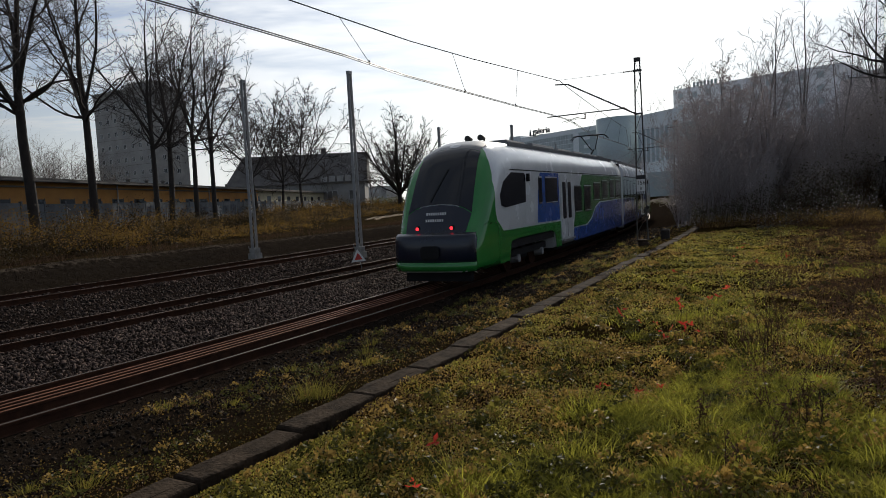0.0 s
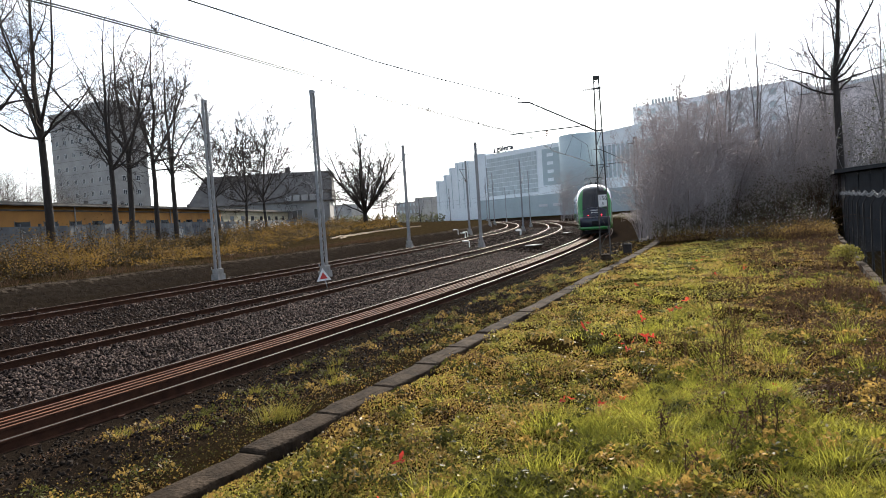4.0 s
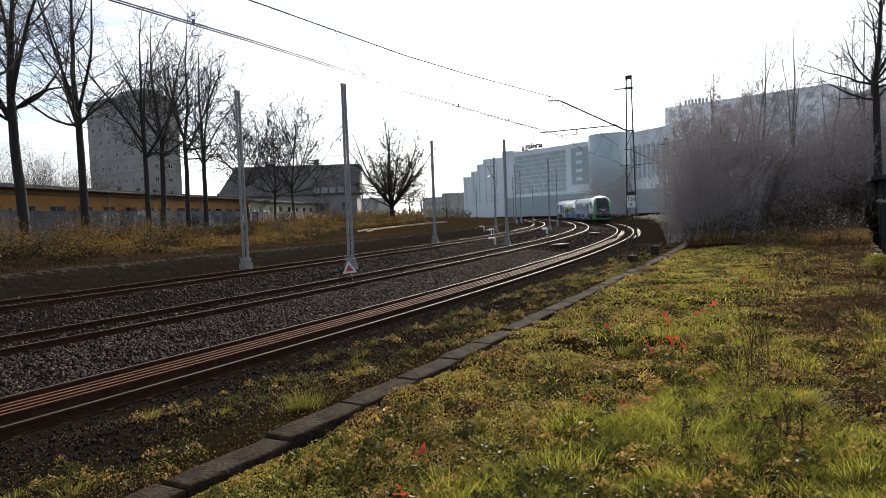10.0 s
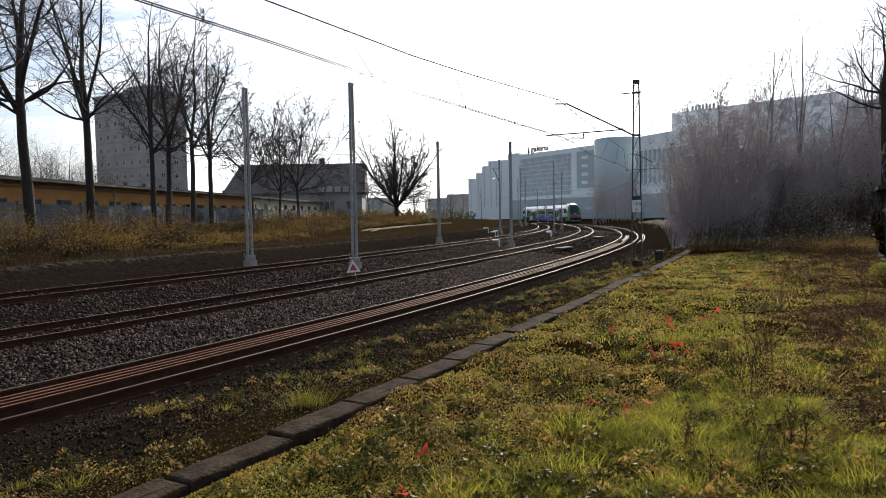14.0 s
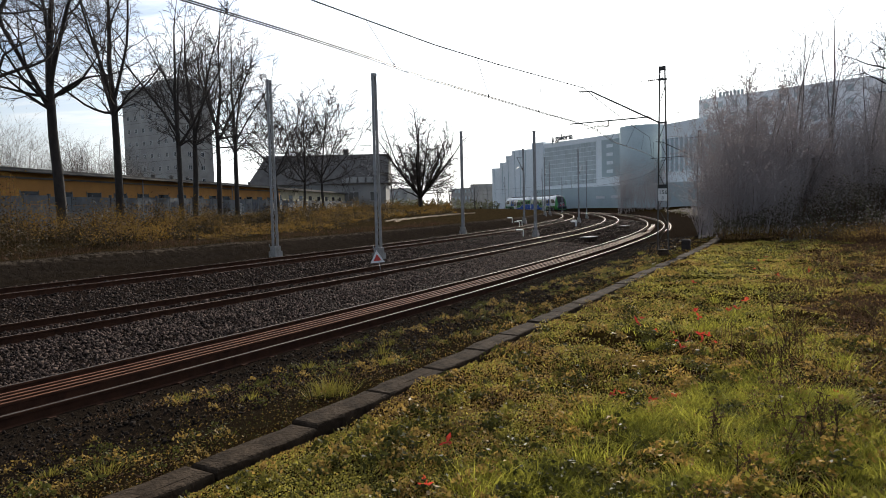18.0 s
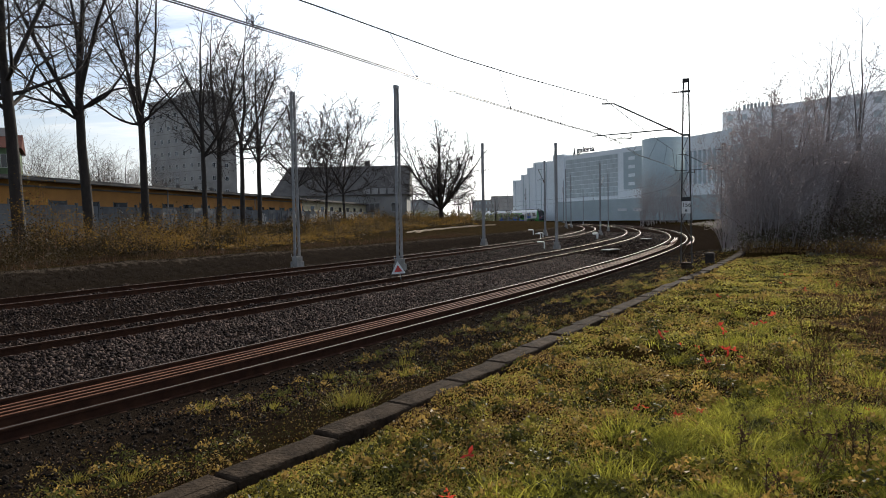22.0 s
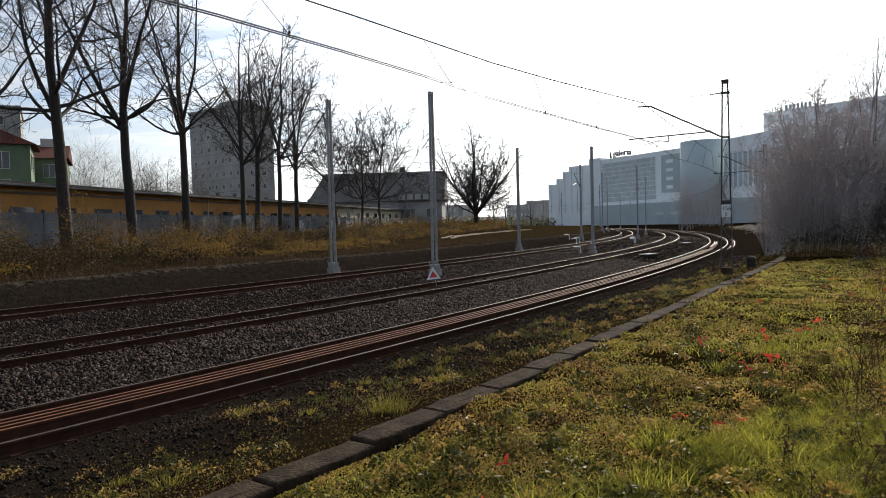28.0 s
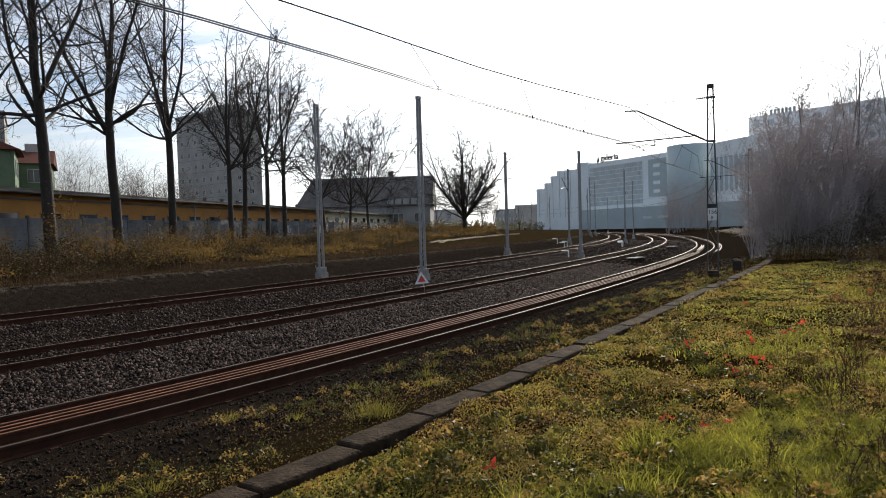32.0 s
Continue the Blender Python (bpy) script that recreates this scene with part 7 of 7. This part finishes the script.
    # strip between slabs and track: moss, herbs, dead leaves, a few tufts
    def on_strip(xy, s, d):
        grown = bumps(xy[:, 0] + 12, xy[:, 1], 0.9) * 0.6 + bumps(xy[:, 0], xy[:, 1] + 3, 0.3) * 0.4
        return (d > slab_d(s) + 0.2) & (d < -1.5) & (grown - np.clip((d + 4.1) * 0.13, -0.22, 0.30) > rng.uniform(0.12, 0.62, len(xy)))

    turf_leaves("strip", 170000, 40, on_strip, lambda xy, d: 0.62 * bumps(xy[:, 0] + 2, xy[:, 1], 1.0) + 0.24 * np.clip(d + 4.0, 0, 2) + rng.normal(0, 0.2, len(xy)), lambda xy: np.full(len(xy), 0.035), " leaves on the dark soil beside the track",
                [(-9, 0.22, HERB, "herbs", "green"), (0.22, 0.58, YELLOW_HERB, "yellow_herbs", "yellowing"), (0.58, 9, STALK, "dead_leaves", "brown dead")])
    low = scatter(420, (-5, 9, 3.4, 24), lambda x, y: (station_of(x, y)[1] > -5.1) & (station_of(x, y)[1] < -2.2) & (bumps(x + 12, y, 0.9) > rng.uniform(0.3, 0.75, len(x))))
    wide = rng.uniform(0.05, 0.14, len(low))
    q = rng.normal(0, 0.5, (len(low), 40, 2))
    c = np.concatenate([low[:, None] + q * wide[:, None, None], (np.exp(-(q ** 2).sum(2)) * wide[:, None] * rng.uniform(0.4, 1.2, (len(low), 40)))[..., None]], 2)
    c[..., 2] += ground_z(low[:, 0], low[:, 1])[:, None]
    for k, mat, text in ((slice(0, 260), HERB, "low dark green weeds"), (slice(260, 420), YELLOW_HERB, "low yellowing weeds")):
        v, f = leaf_cloud(c[k].reshape(-1, 3), np.repeat(0.010 + 0.07 * wide[k], 40), 0.9)
        stuff("weeds", v, f, mat, text + " on the dark soil beside the track", "weeds")
    near = scatter(30, (-4, 11, 3.6, 30), lambda x, y: (station_of(x, y)[1] > -4.9) & (station_of(x, y)[1] < -2.6))
    near = np.concatenate([near, [(-1.02, 7.05), (-0.96, 7.1), (-0.9, 7.0), (-2.5, 5.25), (1.6, 10.9)]])
    size = np.concatenate([rng.uniform(0.05, 0.1, len(near) - 5), np.array([0.13, 0.14, 0.12, 0.08, 0.09])])
    off = rng.normal(0, 1, (len(near), 70, 2)) * size[:, None, None] * 0.7
    xy = (near[:, None] + off).reshape(-1, 2)
    v, f = blades(xy, np.repeat(size * 1.5, 70) * rng.uniform(0.5, 1.25, len(xy)), np.full(len(xy), 0.006), np.full(len(xy), 0.3), push=(off * 0.8).reshape(-1, 2))
    stuff("grass_tufts", v, f, LIME, "yellow-green grass tufts beside the track", "grass")


make_meadow()


def stones():
    unit = np.array([(1, 0, 0), (0, 1, 0), (-1, 0, 0), (0, -1, 0), (0, 0, 1), (0, 0, -1)], float)
    sides = np.array([(0, 1, 4), (1, 2, 4), (2, 3, 4), (3, 0, 4), (1, 0, 5), (2, 1, 5), (3, 2, 5), (0, 3, 5)])

    def heap(name, n, s0, s1, d0, d1, size, label, power=1.0, mat=STONE):
        s = s0 + (s1 - s0) * rng.uniform(0, 1, n) ** power
        d = rng.uniform(d0, d1, n)
        clear = np.ones(n, bool)
        for c in (0, MIDDLE_D, FAR_D):
            clear &= abs(abs(d - c) - 0.753) > 0.10
        clear &= ~((abs(d) < 0.85))
        s, d = s[clear], d[clear]
        n = len(s)
        x, y = along_many(s, d)
        z = ground_z(x, y)
        r = size * rng.uniform(0.55, 1.35, n) * (1 + s.clip(0) * 0.012)
        v = (unit[None] + rng.normal(0, 0.28, (n, 6, 3))) * r[:, None, None] * rng.uniform(0.65, 1.1, (n, 1, 3))
        q = rng.normal(0, 1, (n, 4))
        q /= np.linalg.norm(q, axis=1, keepdims=True)
        w, a, b, c = q.T
        R = np.stack([np.stack([1 - 2 * (b * b + c * c), 2 * (a * b - c * w), 2 * (a * c + b * w)], -1), np.stack([2 * (a * b + c * w), 1 - 2 * (a * a + c * c), 2 * (b * c - a * w)], -1), np.stack([2 * (a * c - b * w), 2 * (b * c + a * w), 1 - 2 * (a * a + b * b)], -1)], 1)
        v = np.einsum("nij,nkj->nki", R, v) + np.stack([x, y, z + r * 0.25], 1)[:, None]
        f = (sides[None] + 6 * np.arange(n)[:, None, None]).reshape(-1, 3)
        stuff(name, v.reshape(-1, 3), f, mat, label, "ballast")

    heap("ballast", 40000, -9, 34, 1.05, 3.9, 0.034, "loose grey-brown ballast stones on the shoulder", 1.5)
    heap("ballast", 20000, -6, 42, 3.9, 8.2, 0.036, "loose grey-brown ballast stones between the tracks", 1.5)
    heap("ballast", 11000, -2, 46, 8.2, 12.0, 0.038, "loose grey-brown ballast stones under the bank", 1.5)
    heap("ballast", 6000, 30, 80, 1.0, 12.0, 0.05, "loose ballast stones on the curve", 1.0)
    heap("gravel", 7000, 0, 55, 11.6, 13.5, 0.019, "dark stones on the face of the bank", 1.3, KERB)
    heap("gravel", 13000, -9, 36, -4.2, -1.0, 0.026, "small dark stones beside the rails", 1.5, SOOTY)


stones()


def gold_shrubs():
    """Goldenrod and saplings on the bank in front of the fence."""
    def keep(x, y):
        s, d = station_of(x, y)
        edge = np.interp(s, [-20, 20, 60, 90, 120], [14.6, 14.8, 18.0, 22.5, 24])
        return (d > edge) & ((y < 43) | (x < np.interp(y, [43, 47, 60.8, 73, 90], [-6.0, -5.2, -3.0, -0.6, 4.6]))) & (x > -23.6 + 0.098 * y) & (bumps(x, y, 2.1) > rng.uniform(0.05, 0.5, len(x)))
    xy = scatter(4600, (-34, 6, 12, 130), keep)
    xy = np.concatenate([xy, scatter(2600, (-26, -8, 14, 48), keep)])
    n = len(xy)
    z = ground_z(xy[:, 0], xy[:, 1])
    tall = (0.18 + 1.7 * bumps(xy[:, 0] + 40, xy[:, 1], 1.9) ** 2.6) * rng.uniform(0.6, 1.35, n) * (1 + 0.9 * np.clip((-12.5 - xy[:, 0]) / 4, 0, 1) * (xy[:, 1] < 32))
    stem = Wood()
    for (x, y), zz, h in zip(xy[::2], z[::2], tall[::2]):
        pts = np.array([(x, y, zz - 0.05), (x + rng.normal(0, 0.05), y + rng.normal(0, 0.05), zz + h * 0.55), (x + rng.normal(0, 0.16), y + rng.normal(0, 0.16), zz + h)])
        stem.rod(pts, 0.009, 0.004, 3)
    tagged(new("shrub_stems", stem.mesh("shrub_stems", STALK)), "thin dry stems of the bank shrubs", "shrubs", kind="stuff")
    many = 30
    c = np.repeat(np.stack([xy[:, 0], xy[:, 1], z], 1), many, 0)
    up = rng.uniform(0.12, 1.08, len(c))
    c[:, 2] += up * np.repeat(tall, many)
    c[:, :2] += rng.normal(0, 1, (len(c), 2)) * (0.09 + 0.14 * up)[:, None]
    far = np.hypot(c[:, 0], c[:, 1])
    # Leaves below 0.6 of a shrub's height lean to the darker olive kind.
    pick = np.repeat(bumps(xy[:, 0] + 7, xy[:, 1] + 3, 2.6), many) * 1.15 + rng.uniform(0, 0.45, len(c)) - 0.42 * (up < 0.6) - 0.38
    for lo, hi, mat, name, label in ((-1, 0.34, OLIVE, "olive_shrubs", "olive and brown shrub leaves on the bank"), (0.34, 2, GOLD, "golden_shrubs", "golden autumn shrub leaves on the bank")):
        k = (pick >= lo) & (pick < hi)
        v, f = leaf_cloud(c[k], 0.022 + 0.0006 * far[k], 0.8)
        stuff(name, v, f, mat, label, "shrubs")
    # dry low grass on the bank's top and slope
    def slope(x, y):
        s, d = station_of(x, y)
        return (d > 13.5) & (d < 15.5) & (y < 52) & (bumps(x, y, 1.7) > rng.uniform(0.2, 0.7, len(x)))
    xy = scatter(4000, (-24, 30, 8, 52), slope)
    v, f = blades(xy, rng.uniform(0.08, 0.3, len(xy)), np.full(len(xy), 0.018), np.full(len(xy), 0.6))
    stuff("dry_grass", v, f, STALK, "dead grass on top of the bank", "grass")


gold_shrubs()


def ivy_bank():
    def keep(x, y):
        s, d = station_of(x, y)
        return (((d < -8.0) & (y > 26.2 + 0.12 * (x - 14))) | ((d < -5.2) & (y > 31))) & ((beyond_edge(x, y) < 0) | (y > 33)) & (bumps(x, y, 1.5) > rng.uniform(0.1, 0.6, len(x)))
    xy = scatter(46000, (11, 40, 26.0, 42), keep)
    z = ground_z(xy[:, 0], xy[:, 1])
    high = np.clip((xy[:, 1] - 25.6) / 4, 0.12, 1) * (0.35 + 2.4 * bumps(xy[:, 0], xy[:, 1], 1.9) ** 1.6)
    up = rng.uniform(0.0, 1.0, len(xy)) ** 0.6
    c = np.stack([xy[:, 0], xy[:, 1], z + up * high], 1)
    pick = rng.uniform(0, 1, len(c))
    for lo, hi, mat, name in ((0, 0.62, BRAMBLE, "bramble_leaves"), (0.62, 0.86, IVY, "ivy"), (0.86, 1, HAZED_WITHERED, "withered_leaves")):
        k = (pick >= lo) & (pick < hi)
        v, f = leaf_cloud(c[k], 0.05, 0.7)
        stuff(name, v, f, mat, "dull ivy and bramble leaves covering the bank", "ivy")
    # low growth on the shoulder beyond the slabs
    st, off = rng.uniform(30, 105, 15000), rng.uniform(-13, -4.4, 15000)
    x, y = along_many(st, off)
    ok = (y > 33) & (bumps(x + 4, y, 1.3) > rng.uniform(0.15, 0.6, len(x)))
    x, y = x[ok], y[ok]
    c = np.stack([x, y, ground_z(x, y) + rng.uniform(0, 1, len(x)) ** 0.7 * 0.75 * bumps(x, y + 9, 1.6)], 1)
    for k, mat, name in ((slice(0, None, 2), IVY, "ivy"), (slice(1, None, 2), HAZED_WITHERED, "withered_leaves")):
        v, f = leaf_cloud(c[k], 0.085, 0.7)
        stuff(name, v, f, mat, "low dull growth on the shoulder beside the curve", "ivy")
    # arching bramble canes
    cane = scatter(700, (11, 36, 26.5, 36), keep)
    w = Wood()
    p = np.stack([cane[:, 0], cane[:, 1], ground_z(cane[:, 0], cane[:, 1])], 1)
    way = rng.normal(0, 0.45, p.shape) + np.array([0, -0.15, 1.0])
    w.rods(bent_many(rng, p, way / np.linalg.norm(way, axis=1, keepdims=True), rng.uniform(0.8, 2.6, len(p)), 6, 0.12, -0.12), np.full(len(p), 0.011), np.full(len(p), 0.005))
    tagged(new("bramble_canes", w.mesh("bramble_canes", STALK)), "arching bramble canes on the bank", "brambles", kind="stuff")


ivy_bank()


# ------------------------------------------------------------------ fallen red leaves and dead weeds
def red_leaf_mesh(seed):
    r = random.Random(seed)
    sh = Shape()
    lobes = r.choice((3, 4, 5))
    for k in range(lobes):
        a = 2 * math.pi * k / lobes + r.uniform(-0.3, 0.3)
        L, w, up = r.uniform(0.035, 0.06), r.uniform(0.014, 0.022), r.uniform(-0.005, 0.045)
        c, s = math.cos(a), math.sin(a)
        q = lambda u, v, z: (c * u - s * v, s * u + c * v, z)
        sh.add([q(0, -0.006, 0.012), q(L * 0.55, -w, 0.012 + up * 0.6), q(L, 0, 0.012 + up), q(L * 0.55, w, 0.012 + up * 0.6), q(0, 0.006, 0.012), q(L * 0.5, 0, 0.006 + up * 0.5)],
               [(0, 1, 5), (1, 2, 5), (2, 3, 5), (3, 4, 5), (4, 0, 5)])
    return sh.mesh("fallen_leaf")


RED_PLACES = [(0.18, 4.86, 1.3), (0.01, 4.08, 1.2), (1.76, 6.10, 1.0), (2.03, 5.83, 1.1), (2.27, 5.94, 0.8), (1.85, 6.15, 0.8), (2.97, 9.20, 1.4), (3.25, 9.81, 0.9), (5.61, 13.82, 1.2), (5.61, 11.40, 1.5), (8.25, 16.51, 1.0), (7.86, 14.67, 1.1), (4.85, 10.44, 0.9), (4.31, 10.44, 1.1), (4.15, 9.97, 1.0), (3.13, 8.20, 1.0), (3.09, 7.94, 0.9), (3.54, 8.45, 1.3), (3.35, 8.32, 1.0), (3.64, 8.44, 0.8), (3.59, 8.16, 0.9), (9.41, 18.58, 1.0), (9.72, 18.89, 1.0), (9.69, 16.57, 1.0), (4.99, 9.56, 0.8), (3.06, 8.71, 0.8), (3.50, 8.24, 1.0), (3.24, 8.58, 0.8), (5.02, 10.54, 1.0), (10.33, 19.96, 1.0), (9.38, 16.06, 1.0), (8.95, 13.93, 1.0), (2.02, 5.81, 1.0), (3.63, 5.74, 0.7)]


def red_leaves():
    kinds = [red_leaf_mesh(k) for k in range(6)]
    for me in kinds:
        me.materials.append(RED_LEAF)
    r = random.Random(4)
    for x, y, big in RED_PLACES:
        ob = tagged(new("fallen_leaf", r.choice(kinds)), "crumpled bright red fallen leaf on the grass", "leaf", "red leaves on the grass")
        ob.matrix_basis = Matrix.Translation(on_ground(x, y, 0.05)) @ pose(0, 0, 0, r.uniform(-40, 40), r.uniform(-40, 40), r.uniform(0, 360)) @ Matrix.Scale(big * (1.0 if y < 7 else 1.3), 4)


red_leaves()


def dead_weed(x, y, h, seed):
    r = np.random.default_rng(seed)
    w = Wood()
    spots = []
    for k in range(int(r.integers(2, 5))):
        d = np.array([r.normal(0, 0.22), r.normal(0, 0.22), 1.0])
        pts, _ = bent(r, (r.normal(0, 0.03), r.normal(0, 0.03), -0.03), d / np.linalg.norm(d), h * r.uniform(0.6, 1), 5, 0.08, 0.02)
        w.rod(pts, 0.0042, 0.002, 4)
        for _ in range(9):
            u = r.uniform(0.25, 1)
            i = min(int(u * 5), 4)
            q = pts[i] + (pts[i + 1] - pts[i]) * (u * 5 - i)
            sub, _ = bent(r, q, turned(r, np.array([0, 0, 1.0]), r.uniform(20, 60)), h * r.uniform(0.1, 0.28), 2, 0.15, 0.05)
            w.rod(sub, 0.0022, 0.0014, 3)
            spots += [sub[1], sub[2]]
    weed = thing("dead_weed", Matrix.Translation(on_ground(x, y)), "dead brown weed with thin branching stalks", "weed", "dead weeds in the grass")
    part("stem", w.mesh("stem", STALK), STALK, weed)
    spots = np.array(spots)
    c = spots[r.integers(0, len(spots), 40)] + r.normal(0, 0.012, (40, 3))
    v, f = leaf_cloud(c, 0.014, rr=r)
    me = bpy.data.meshes.new("seed_heads")
    me.from_pydata(v.tolist(), [], f.tolist())
    tagged(part("seed_head", me, STALK, weed, "withered seed heads"), kind="stuff")


WEEDS = [(3.78, 6.86, 1.00), (3.41, 6.33, 0.60), (4.18, 7.49, 0.80), (3.81, 7.24, 0.50), (11.03, 17.93, 0.80), (8.34, 13.27, 0.70), (11.78, 19.69, 0.70), (2.14, 4.84, 0.35), (2.77, 5.19, 0.40), (2.94, 4.69, 0.45), (4.31, 7.48, 0.60), (7.77, 13.35, 0.50), (9.28, 15.25, 0.70), (10.29, 16.40, 0.60), (10.09, 15.59, 0.70), (11.25, 16.77, 0.60), (5.05, 7.32, 0.70), (6.22, 9.11, 0.50), (2.42, 4.42, 0.40), (2.80, 4.71, 0.40), (3.93, 5.36, 0.35), (3.15, 5.22, 0.40), (2.00, 4.09, 0.35), (7.59, 9.76, 0.50)]
for n, (x, y, h) in enumerate(WEEDS):
    dead_weed(x, y, h, 300 + n)

motions()
